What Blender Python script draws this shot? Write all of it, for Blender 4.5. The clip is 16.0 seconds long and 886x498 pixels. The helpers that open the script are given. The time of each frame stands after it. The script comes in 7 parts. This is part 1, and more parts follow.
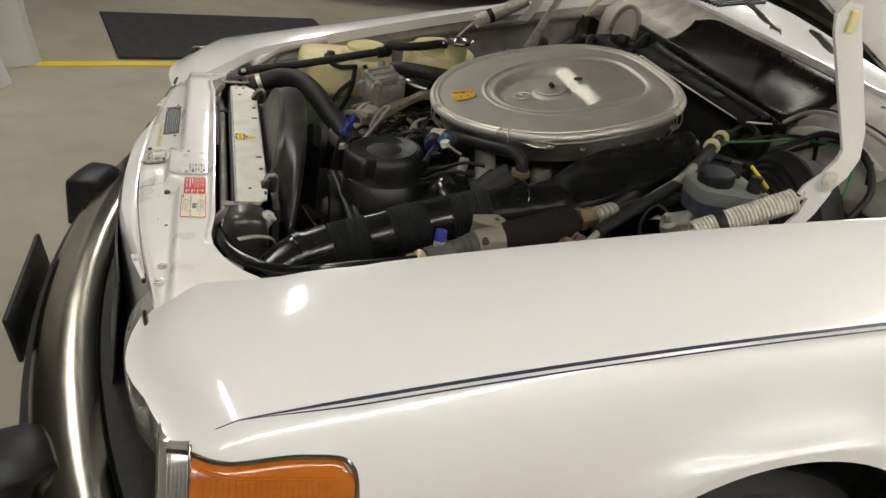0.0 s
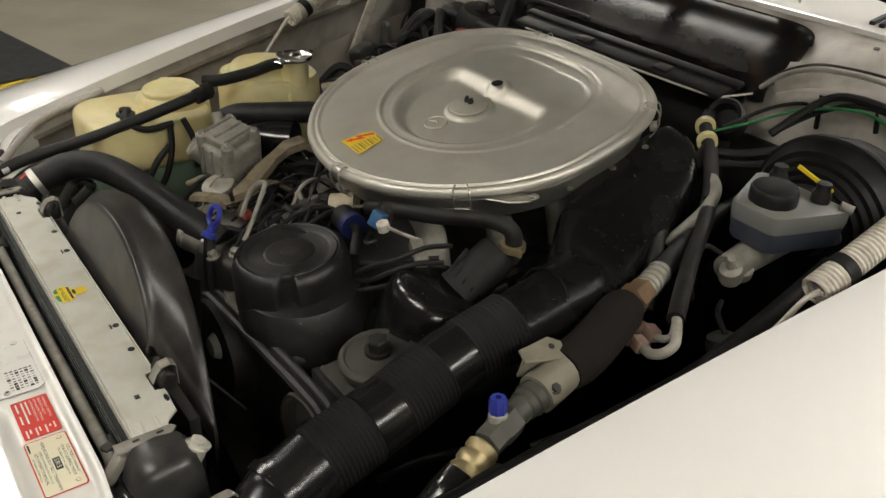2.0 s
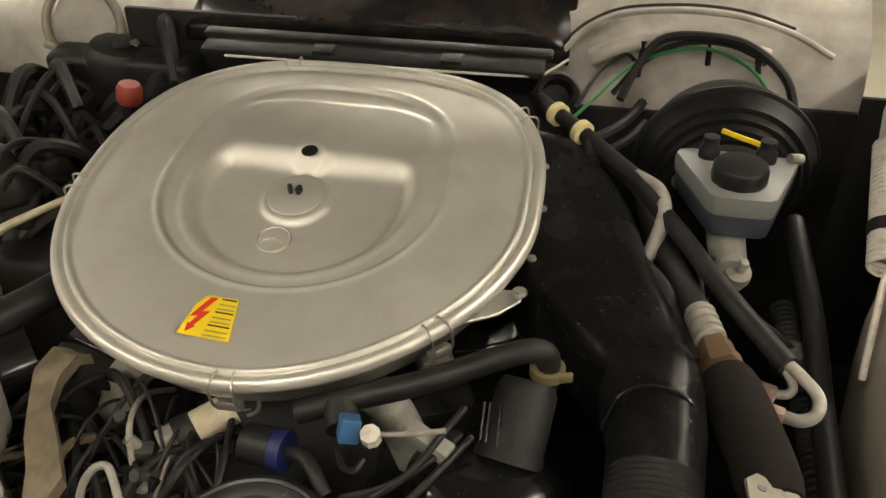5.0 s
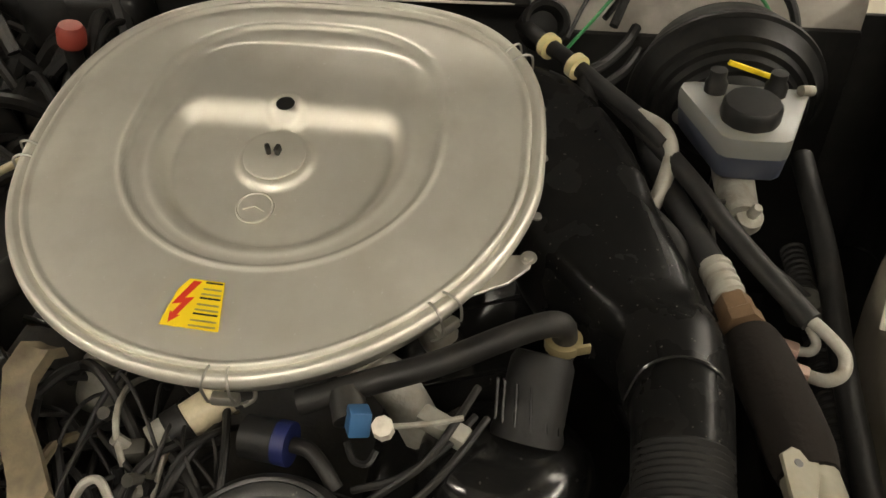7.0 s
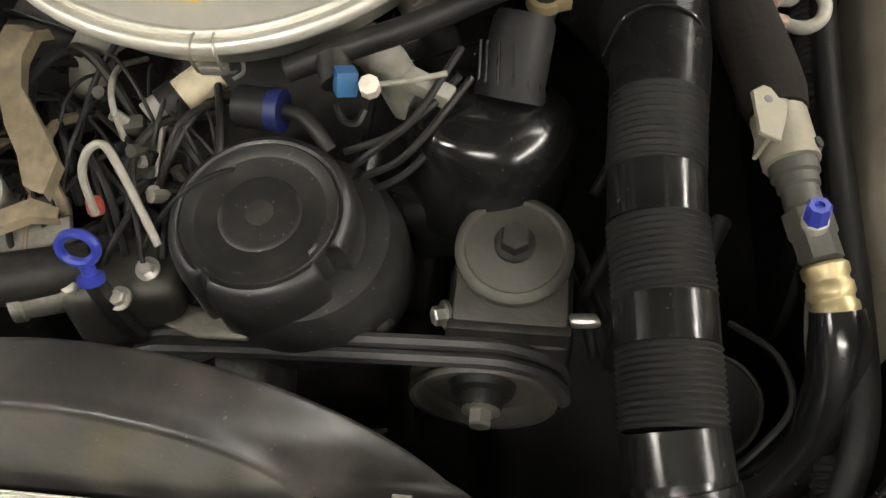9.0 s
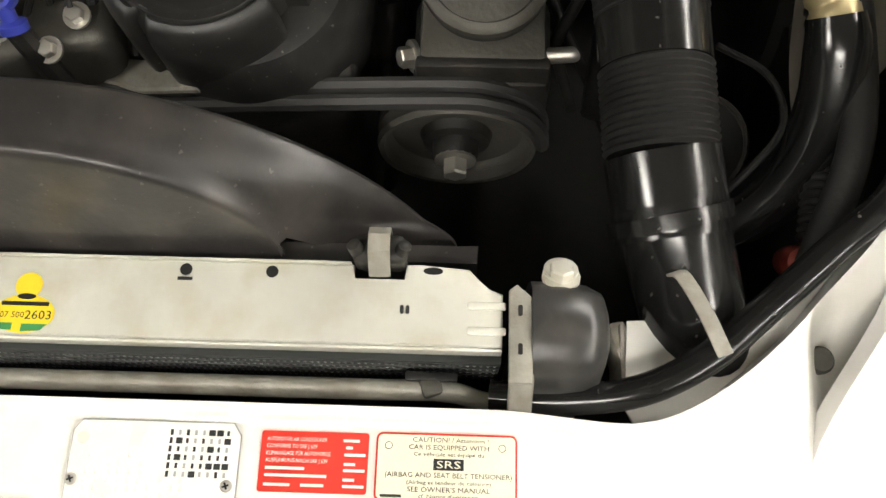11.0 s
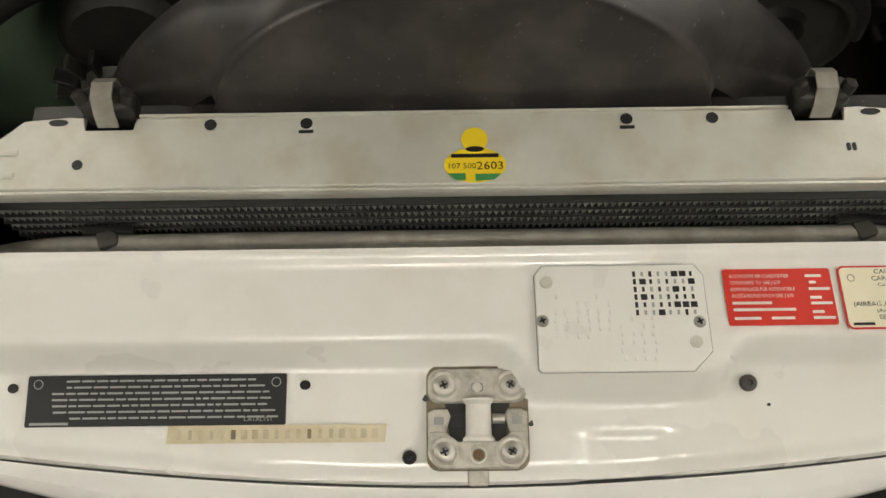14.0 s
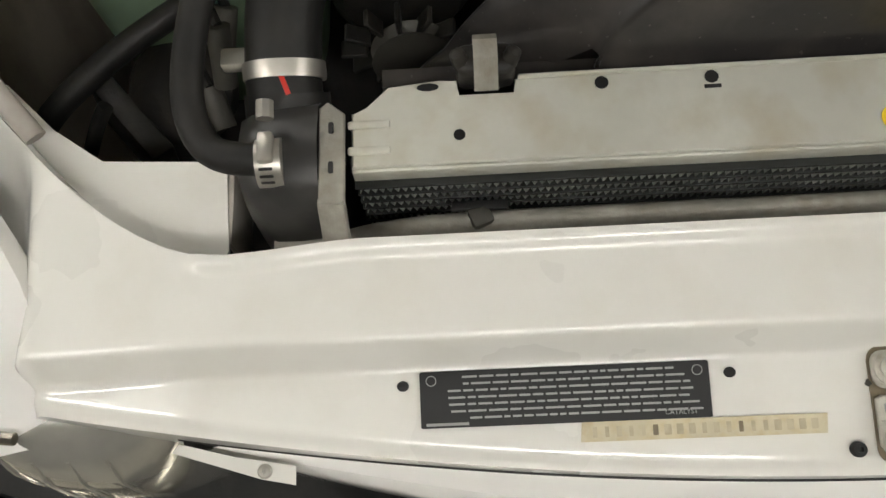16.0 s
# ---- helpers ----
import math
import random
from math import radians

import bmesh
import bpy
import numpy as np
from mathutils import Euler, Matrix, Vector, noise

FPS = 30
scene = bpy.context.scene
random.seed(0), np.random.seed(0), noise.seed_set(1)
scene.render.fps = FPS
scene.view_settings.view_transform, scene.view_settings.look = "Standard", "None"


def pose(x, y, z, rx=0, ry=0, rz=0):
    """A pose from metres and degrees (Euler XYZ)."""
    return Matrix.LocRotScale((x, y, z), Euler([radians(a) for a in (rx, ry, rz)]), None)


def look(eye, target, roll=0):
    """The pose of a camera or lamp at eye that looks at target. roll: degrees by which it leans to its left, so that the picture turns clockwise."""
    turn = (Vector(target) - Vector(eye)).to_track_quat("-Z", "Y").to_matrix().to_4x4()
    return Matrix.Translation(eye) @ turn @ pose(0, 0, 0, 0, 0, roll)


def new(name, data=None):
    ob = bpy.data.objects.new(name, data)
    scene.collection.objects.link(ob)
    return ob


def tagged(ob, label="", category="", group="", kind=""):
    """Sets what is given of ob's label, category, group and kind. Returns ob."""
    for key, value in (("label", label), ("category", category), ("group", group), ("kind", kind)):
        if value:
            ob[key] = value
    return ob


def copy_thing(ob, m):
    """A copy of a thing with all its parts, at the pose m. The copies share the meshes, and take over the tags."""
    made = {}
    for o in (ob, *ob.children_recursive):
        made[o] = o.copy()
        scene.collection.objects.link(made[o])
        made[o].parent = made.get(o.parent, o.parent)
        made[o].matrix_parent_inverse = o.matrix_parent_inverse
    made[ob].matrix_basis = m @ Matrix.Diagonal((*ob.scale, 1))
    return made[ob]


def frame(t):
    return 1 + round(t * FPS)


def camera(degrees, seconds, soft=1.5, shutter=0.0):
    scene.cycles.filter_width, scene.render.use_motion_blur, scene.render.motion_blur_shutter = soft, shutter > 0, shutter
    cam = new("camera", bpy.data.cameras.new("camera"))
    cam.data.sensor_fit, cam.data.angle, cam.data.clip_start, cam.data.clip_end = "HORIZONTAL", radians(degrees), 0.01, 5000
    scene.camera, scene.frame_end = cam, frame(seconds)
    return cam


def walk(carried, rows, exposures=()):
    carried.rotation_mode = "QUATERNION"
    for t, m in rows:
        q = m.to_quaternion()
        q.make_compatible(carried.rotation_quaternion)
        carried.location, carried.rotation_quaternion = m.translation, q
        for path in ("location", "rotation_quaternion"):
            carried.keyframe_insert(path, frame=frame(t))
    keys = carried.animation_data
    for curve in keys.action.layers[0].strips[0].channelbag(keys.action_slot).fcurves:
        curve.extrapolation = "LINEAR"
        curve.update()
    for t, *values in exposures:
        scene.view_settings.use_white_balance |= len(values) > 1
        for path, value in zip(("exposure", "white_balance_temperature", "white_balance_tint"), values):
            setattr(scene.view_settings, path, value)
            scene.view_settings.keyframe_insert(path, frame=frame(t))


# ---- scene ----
cam = camera(56.0, 16.0)
PATH = [
    (0, (-0.087, -1.586, 1.405), (0.452, 0.1, 0.475), 9.2),
    (0.5, (-0.095, -1.393, 1.379), (0.499, 0.266, 0.432), 7.7),
    (1, (-0.098, -1.248, 1.374), (0.595, 0.364, 0.412), 5.9),
    (1.5, (-0.131, -1.118, 1.366), (0.744, 0.386, 0.38), 4.6),
    (2, (-0.19, -0.972, 1.375), (0.876, 0.393, 0.373), 3.4),
    (2.5, (-0.194, -0.862, 1.374), (0.992, 0.385, 0.354), 3.5),
    (3, (-0.177, -0.712, 1.365), (1.109, 0.414, 0.327), 2.5),
    (3.5, (-0.158, -0.609, 1.369), (1.27, 0.327, 0.327), 2.5),
    (4, (-0.168, -0.495, 1.373), (1.4, 0.179, 0.33), 1.0),
    (4.5, (-0.158, -0.387, 1.366), (1.488, 0.054, 0.319), 0.6),
    (7, (-0.057, -0.271, 1.381), (1.447, -0.057, 0.08), -0.5),
    (7.5, (-0.069, -0.27, 1.377), (1.319, -0.09, -0.051), 0.0),
    (8, (-0.087, -0.278, 1.369), (1.161, -0.118, -0.186), -0.7),
    (8.5, (-0.108, -0.286, 1.361), (1.022, -0.117, -0.28), -2.1),
    (9, (-0.124, -0.289, 1.349), (0.93, -0.127, -0.343), -3.5),
    (9.5, (-0.15, -0.296, 1.324), (0.82, -0.127, -0.417), -4.7),
    (10, (-0.155, -0.297, 1.306), (0.662, -0.148, -0.514), -5.6),
    (12.5, (-0.205, -0.186, 1.252), (0.434, -0.182, -0.643), -2.5),
    (13, (-0.236, -0.129, 1.245), (0.448, -0.116, -0.635), -3.3),
    (13.5, (-0.272, -0.05, 1.243), (0.448, -0.044, -0.623), -2.4),
    (14, (-0.28, 0.01, 1.245), (0.484, 0.025, -0.603), -1.8),
    (14.5, (-0.261, 0.075, 1.236), (0.495, 0.088, -0.615), -2.2),
    (15, (-0.264, 0.133, 1.223), (0.469, 0.178, -0.637), -5.0),
    (15.5, (-0.254, 0.194, 1.215), (0.427, 0.241, -0.665), -5.9),
    (16, (-0.237, 0.242, 1.203), (0.403, 0.308, -0.691), -8.4),
]
EXPOSURES = [(0.0, 0.25, 6100, 10), (0.5, 0.2, 6150, 10), (1.0, 0.25, 6150, 10), (2.0, 0.46, 6250, 10), (3.0, 1.12, 6400, 10), (3.6, 1.3, 6550, 10), (4.1, 1.28, 6700, 10), (4.5, 1.1, 6800, 10), (7.0, 1.0, 6850, 10), (8.0, 1.12, 6800, 10), (8.5, 1.5, 6500, 10), (9.5, 1.62, 6200, 10), (10.2, 1.7, 6150, 10), (12.5, 0.6, 6450, 10), (13.0, 0.6, 6430, 10), (14.0, 0.3, 6400, 10), (15.0, 0.48, 6300, 10), (16.0, 0.4, 6080, 10)]
walk(cam, [(t, look(eye, target, roll)) for t, eye, target, roll in PATH], EXPOSURES)

# ---- light: an underground garage with ceiling tubes ----
world = bpy.data.worlds.new("garage")
scene.world = world
world.use_nodes = True
world.node_tree.nodes["Background"].inputs[0].default_value = (0.9, 0.95, 1.0, 1)
world.node_tree.nodes["Background"].inputs[1].default_value = 0.02
TUBE_COLOUR, TUBE_POWER = (1.0, 0.935, 0.815, 1), 21.0


# ---- materials ----
def material(name, colour, rough=0.5, metal=0.0, vary=0.12, scale=12.0, fine=180.0, bump=0.0, coat=0.0,
             dirt=None, dirt_amount=0.0, rough_vary=0.12, trans=0.0, sss=0.0, spec=0.5, each=0.0, stretch=None, specks=None, speck_share=0.70):
    m = bpy.data.materials.new(name)
    m.use_nodes = True
    nt, b = m.node_tree, m.node_tree.nodes["Principled BSDF"]
    b.inputs["Metallic"].default_value, b.inputs["Coat Weight"].default_value = metal, coat
    b.inputs["Coat Roughness"].default_value = 0.06
    b.inputs["Specular IOR Level"].default_value = spec
    b.inputs["Transmission Weight"].default_value = trans
    if sss:
        b.inputs["Subsurface Weight"].default_value = sss
        b.inputs["Subsurface Radius"].default_value = (0.02, 0.015, 0.008)
    link, add = nt.links.new, nt.nodes.new
    geo = add("ShaderNodeTexCoord")
    place = geo.outputs["Object"]
    if stretch:
        mp = add("ShaderNodeMapping")
        mp.inputs["Scale"].default_value = stretch
        link(place, mp.inputs[0])
        place = mp.outputs[0]

    def noisy(size, detail=4.0):
        n = add("ShaderNodeTexNoise")
        n.inputs["Scale"].default_value, n.inputs["Detail"].default_value = size, detail
        link(place, n.inputs["Vector"])
        return n.outputs["Fac"]

    def ranged(src, a, b2, lo=0.0, hi=1.0):
        r = add("ShaderNodeMapRange")
        for k, v in zip(("From Min", "From Max", "To Min", "To Max"), (a, b2, lo, hi)):
            r.inputs[k].default_value = v
        link(src, r.inputs["Value"])
        return r.outputs["Result"]

    def mixed(fac, a, c):
        mx = add("ShaderNodeMix")
        mx.data_type = "RGBA"
        link(fac, mx.inputs["Factor"])
        for v, k in ((a, 6), (c, 7)):
            if isinstance(v, tuple):
                mx.inputs[k].default_value = (*v[:3], 1)
            else:
                link(v, mx.inputs[k])
        return mx.outputs[2]

    big, small = noisy(scale), noisy(fine, 3.0)
    dark = tuple(c * (1 - vary) for c in colour)
    light = tuple(min(1, c * (1 + vary)) for c in colour)
    col = mixed(ranged(big, 0.3, 0.7), dark, light)
    col = mixed(ranged(small, 0.25, 0.75, 0.0, 0.35), col, dark)
    if each:
        info = add("ShaderNodeObjectInfo")
        col = mixed(ranged(info.outputs["Random"], 0, 1, 0, each), col, tuple(c * 0.5 for c in colour))
    if dirt:
        spots = noisy(scale * 2.3, 8.0)
        col = mixed(ranged(spots, 0.50 - 0.2 * dirt_amount, 0.85, 0, min(1, 0.5 + dirt_amount)), col, dirt)
    if specks:
        col = mixed(ranged(noisy(230.0, 1.0), speck_share, speck_share + 0.04), col, specks)
    link(col, b.inputs["Base Color"])
    link(ranged(big, 0.25, 0.75, max(0.02, rough - rough_vary * rough), min(1, rough + rough_vary)), b.inputs["Roughness"])
    if bump:
        bp = add("ShaderNodeBump")
        bp.inputs["Strength"].default_value, bp.inputs["Distance"].default_value = bump, 0.002
        link(small, bp.inputs["Height"])
        link(bp.outputs[0], b.inputs["Normal"])
    return m


def glowing(name, colour, strength):
    m = bpy.data.materials.new(name)
    m.use_nodes = True
    b = m.node_tree.nodes["Principled BSDF"]
    b.inputs["Emission Color"].default_value, b.inputs["Emission Strength"].default_value = colour, strength
    return m


PAINT = material("white car paint", (0.84, 0.825, 0.80), 0.28, vary=0.008, scale=1.5, coat=1.0, rough_vary=0.01)
PAINT_BAY = material("white bay paint", (0.80, 0.785, 0.74), 0.26, vary=0.03, scale=9, coat=1.0, dirt=(0.68, 0.64, 0.56), dirt_amount=0.0)
TAN = material("tan dusty sheet metal", (0.22, 0.18, 0.115), 0.55, vary=0.3, scale=30, dirt=(0.09, 0.07, 0.05), dirt_amount=0.45, bump=0.2)
DARK_BLUE = material("dark blue plastic", (0.012, 0.018, 0.09), 0.45, vary=0.1)
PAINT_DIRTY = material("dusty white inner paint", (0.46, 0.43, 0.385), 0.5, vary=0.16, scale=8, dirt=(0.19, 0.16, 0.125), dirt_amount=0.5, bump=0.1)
LID = material("worn satin lid", (0.68, 0.655, 0.58), 0.40, metal=0.60, vary=0.08, scale=7, fine=90, dirt=(0.55, 0.51, 0.43), dirt_amount=0.3, rough_vary=0.16, specks=(0.72, 0.70, 0.64), speck_share=0.74)
FELT = material("dark insulation felt", (0.085, 0.08, 0.072), 0.9, vary=0.15, scale=20, bump=0.4)
DUCT = material("satin black plastic", (0.007, 0.007, 0.007), 0.22, vary=0.2, scale=14, dirt=(0.014, 0.0125, 0.011), dirt_amount=0.1, spec=0.12, specks=(0.10, 0.095, 0.085), speck_share=0.73)
COVER = material("matt black cover plastic", (0.012, 0.0117, 0.0114), 0.38, vary=0.15, scale=25, dirt=(0.034, 0.032, 0.028), dirt_amount=0.25, bump=0.08, specks=(0.12, 0.11, 0.095), speck_share=0.73)
STEEL = material("zinc steel", (0.55, 0.53, 0.48), 0.38, metal=0.9, vary=0.12, scale=40)
PLATE = material("galvanised plate", (0.66, 0.65, 0.58), 0.40, metal=0.35, vary=0.09, scale=14, dirt=(0.50, 0.44, 0.31), dirt_amount=0.25, bump=0.05)
CAST = material("oxidised cast aluminium", (0.34, 0.325, 0.285), 0.62, metal=0.4, vary=0.25, scale=30, dirt=(0.2, 0.17, 0.13), dirt_amount=0.3, bump=0.5)
CHROME = material("chrome", (0.36, 0.34, 0.285), 0.16, metal=1.0, vary=0.03, scale=5, rough_vary=0.08)
POLISHED = material("polished steel", (0.74, 0.73, 0.70), 0.16, metal=1.0, vary=0.05, scale=20, rough_vary=0.1)
BLACK = material("black plastic", (0.011, 0.011, 0.011), 0.42, vary=0.2, scale=20, dirt=(0.035, 0.032, 0.028), dirt_amount=0.15, bump=0.08, spec=0.3)
GLOSS = material("glossy black plastic", (0.0075, 0.0075, 0.0075), 0.13, vary=0.2, scale=20, dirt=(0.018, 0.017, 0.015), dirt_amount=0.05, spec=0.5, specks=(0.07, 0.065, 0.06), speck_share=0.74)
TANK_BLACK = material("satin grey black plastic", (0.032, 0.031, 0.030), 0.30, vary=0.2, scale=16, dirt=(0.10, 0.095, 0.085), dirt_amount=0.15, bump=0.05)
SHROUD = material("grey black shroud plastic", (0.024, 0.0222, 0.0218), 0.33, vary=0.15, scale=9, dirt=(0.10, 0.088, 0.076), dirt_amount=0.25, bump=0.1, specks=(0.085, 0.078, 0.07), speck_share=0.73)
RUBBER = material("black rubber", (0.011, 0.0108, 0.0106), 0.55, vary=0.25, scale=18, dirt=(0.025, 0.023, 0.020), dirt_amount=0.2, bump=0.15, spec=0.3)
HOSE = material("dusty grey rubber hose", (0.013, 0.0125, 0.012), 0.5, vary=0.2, scale=16, dirt=(0.036, 0.033, 0.029), dirt_amount=0.3, bump=0.15, spec=0.3)
FOAM = material("foam sleeve", (0.011, 0.0085, 0.007), 0.9, vary=0.2, scale=30, bump=0.5, spec=0.2)
TANK = material("yellowed plastic", (0.73, 0.645, 0.34), 0.42, vary=0.1, scale=9, dirt=(0.5, 0.38, 0.17), dirt_amount=0.2, sss=0.35)
COOLANT = material("green filled plastic", (0.17, 0.24, 0.16), 0.42, vary=0.12, scale=9, sss=0.2)
RESERVOIR = material("milky plastic", (0.185, 0.187, 0.175), 0.35, vary=0.06, scale=9, sss=0.3)
FLUID = material("fluid behind milky plastic", (0.055, 0.062, 0.085), 0.3, vary=0.06, scale=9, sss=0.2)
YELLOW = material("yellow paper", (0.85, 0.62, 0.02), 0.45, vary=0.05)
RED = material("red print", (0.62, 0.035, 0.02), 0.4, vary=0.04)
CREAM = material("cream label", (0.80, 0.75, 0.56), 0.4, vary=0.04)
IVORY = material("grubby ivory plastic", (0.52, 0.46, 0.32), 0.35, vary=0.12, scale=40, dirt=(0.28, 0.22, 0.13), dirt_amount=0.25)
INK = material("black print", (0.012, 0.012, 0.012), 0.4)
WHITE_INK = material("white print", (0.75, 0.74, 0.7), 0.4)
GREEN_INK = material("green print", (0.05, 0.25, 0.08), 0.4)
GREY_INK = material("faint grey print", (0.33, 0.33, 0.32), 0.4)
TAPE = material("yellowed tape", (0.60, 0.54, 0.38), 0.35, vary=0.12, scale=60, dirt=(0.5, 0.38, 0.16), dirt_amount=0.25)
BLUE = material("blue plastic", (0.03, 0.042, 0.29), 0.35, vary=0.06)
LIGHT_BLUE = material("light blue plastic", (0.035, 0.11, 0.24), 0.4, vary=0.1)
RED_PLASTIC = material("red plastic", (0.30, 0.05, 0.035), 0.45, vary=0.1)
GREEN_WIRE = material("green wire", (0.02, 0.17, 0.05), 0.4)
CORE = material("radiator core", (0.022, 0.024, 0.023), 0.5, metal=0.3, vary=0.2, scale=60)
DARK_METAL = material("dark oily metal", (0.020, 0.0192, 0.0178), 0.5, metal=0.3, vary=0.3, scale=20, dirt=(0.05, 0.042, 0.033), dirt_amount=0.3, bump=0.3)
RUST = material("rusty brass", (0.16, 0.1, 0.055), 0.6, metal=0.4, vary=0.25, scale=60)
CLAMP = material("dusty pale cast zinc", (0.215, 0.20, 0.155), 0.6, metal=0.25, vary=0.18, scale=40, dirt=(0.2, 0.17, 0.11), dirt_amount=0.25, bump=0.2)
UNION = material("faded copper union", (0.30, 0.20, 0.16), 0.55, metal=0.3, vary=0.2, scale=50)
BELT = material("worn drive belt", (0.028, 0.027, 0.026), 0.5, vary=0.2, scale=30, bump=0.1)
PAINT_BROWN = material("dusty brown inner panel", (0.30, 0.265, 0.215), 0.65, vary=0.15, scale=7, dirt=(0.13, 0.11, 0.085), dirt_amount=0.3, bump=0.1)
PAINT_BEIGE = material("dusty beige inner wing", (0.44, 0.40, 0.34), 0.6, vary=0.14, scale=7, dirt=(0.2, 0.17, 0.135), dirt_amount=0.25, bump=0.1)
BRASS = material("yellow zinc", (0.40, 0.33, 0.18), 0.4, metal=0.7, vary=0.2, scale=50)
GREASE = material("pale dusty cast cap", (0.075, 0.0715, 0.061), 0.55, metal=0.4, vary=0.2, scale=24, bump=0.25)
SPRING = material("cream painted steel", (0.62, 0.58, 0.50), 0.45, vary=0.1, scale=40, dirt=(0.2, 0.15, 0.1), dirt_amount=0.15)
AMBER = material("amber lens", (0.50, 0.135, 0.004), 0.14, vary=0.12, scale=40, coat=1.0, sss=0.1)
LENS = material("clear lens", (0.42, 0.41, 0.37), 0.1, metal=0.5, vary=0.1, scale=30, coat=1.0)
CONCRETE = material("garage floor", (0.32, 0.295, 0.235), 0.55, vary=0.14, scale=1.3, fine=14, dirt=(0.23, 0.205, 0.155), dirt_amount=0.3, bump=0.05)
YELLOW_PAINT = material("yellow floor paint", (0.75, 0.55, 0.02), 0.5, vary=0.08, scale=6)
MAT = material("black rubber mat", (0.02, 0.02, 0.02), 0.75, vary=0.2, scale=20, bump=0.4)
WALL = material("grey garage wall", (0.20, 0.195, 0.18), 0.8, vary=0.08, scale=2)
SHEETING = material("cloudy plastic sheet", (0.48, 0.47, 0.44), 0.3, vary=0.12, scale=5, fine=20, bump=0.3)
DARK_PAINT = material("black car paint", (0.01, 0.01, 0.012), 0.2, coat=1.0)
TYRE = material("tyre rubber", (0.02, 0.02, 0.02), 0.7, vary=0.2, bump=0.3)
NAVY = material("dark blue pinstripe", (0.012, 0.016, 0.05), 0.3)
GLOW_NARROW = glowing("narrow fluorescent tube", TUBE_COLOUR, 54.0)
GLOW = glowing("fluorescent tube", TUBE_COLOUR, TUBE_POWER)

# ---- building helpers ----
BASE = {}


def thing(name, at, label, category, group="", kind=""):
    ob = new(name)
    ob.location = at
    ob.empty_display_size = 0.03
    BASE[ob] = Vector(at)
    return tagged(ob, label, category, group, kind)


def part(name, bm, mat, parent, label="", sharp=38):
    me = bpy.data.meshes.new(name)
    bmesh.ops.recalc_face_normals(bm, faces=bm.faces)
    if parent is not None:
        bmesh.ops.translate(bm, verts=bm.verts, vec=-BASE[parent])
    bm.to_mesh(me)
    bm.free()
    for p in me.polygons:
        p.use_smooth = True
    me.set_sharp_from_angle(angle=radians(sharp))
    me.materials.append(mat)
    ob = new(name, me)
    if parent is not None:
        ob.parent = parent
        BASE[ob] = BASE[parent]
    if label:
        ob["label"] = label
    return ob


def solo(name, bm, mat, label, category, group="", kind="", sharp=38):
    lo = [min(v.co[i] for v in bm.verts) for i in range(3)]
    hi = [max(v.co[i] for v in bm.verts) for i in range(3)]
    at = Vector(((lo[0] + hi[0]) / 2, (lo[1] + hi[1]) / 2, lo[2]))
    bmesh.ops.translate(bm, verts=bm.verts, vec=-at)
    ob = part(name, bm, mat, None, sharp=sharp)
    ob.location = at
    BASE[ob] = at
    return tagged(ob, label, category, group, kind)


def spline(points, steps=6):
    """A smooth line through the points (Catmull-Rom)."""
    p = [Vector(q) for q in points]
    if len(p) < 3:
        return [p[0].lerp(p[-1], i / steps) for i in range(steps + 1)]
    p = [2 * p[0] - p[1], *p, 2 * p[-1] - p[-2]]
    out = []
    for a, b, c, d in zip(p, p[1:], p[2:], p[3:]):
        for i in range(steps):
            t = i / steps
            out.append(0.5 * ((2 * b) + (c - a) * t + (2 * a - 5 * b + 4 * c - d) * t * t + (3 * b - a - 3 * c + d) * t ** 3))
    out.append(p[-2])
    return out


def tube(points, radius, seg=10, steps=6, bm=None, cap=True, flat=1.0):
    """A round hose through points; radius is a number or one for each point."""
    bm = bm or bmesh.new()
    line = spline(points, steps) if steps else [Vector(p) for p in points]
    n = len(line)
    if not isinstance(radius, (int, float)):
        k = len(radius) - 1
        radii = []
        for i in range(n):
            u = i / (n - 1) * k
            a = min(int(u), k - 1)
            radii.append(radius[a] + (radius[a + 1] - radius[a]) * (u - a))
    else:
        radii = [radius] * n
    up, rings = None, []
    for i, p in enumerate(line):
        d = (line[min(i + 1, n - 1)] - line[max(i - 1, 0)])
        d = d.normalized() if d.length > 1e-9 else Vector((1, 0, 0))
        if up is None:
            up = d.orthogonal().normalized() if abs(d.z) > 0.95 else (Vector((0, 0, 1)) - d * d.z).normalized()
        up = (up - d * up.dot(d)).normalized()
        side = d.cross(up)
        rings.append([bm.verts.new(p + radii[i] * (math.cos(a) * side + flat * math.sin(a) * up)) for a in (2 * math.pi * j / seg for j in range(seg))])
    for r, s in zip(rings, rings[1:]):
        for j in range(seg):
            bm.faces.new((r[j], r[(j + 1) % seg], s[(j + 1) % seg], s[j]))
    if cap:
        bm.faces.new(rings[0][::-1])
        bm.faces.new(rings[-1])
    return bm


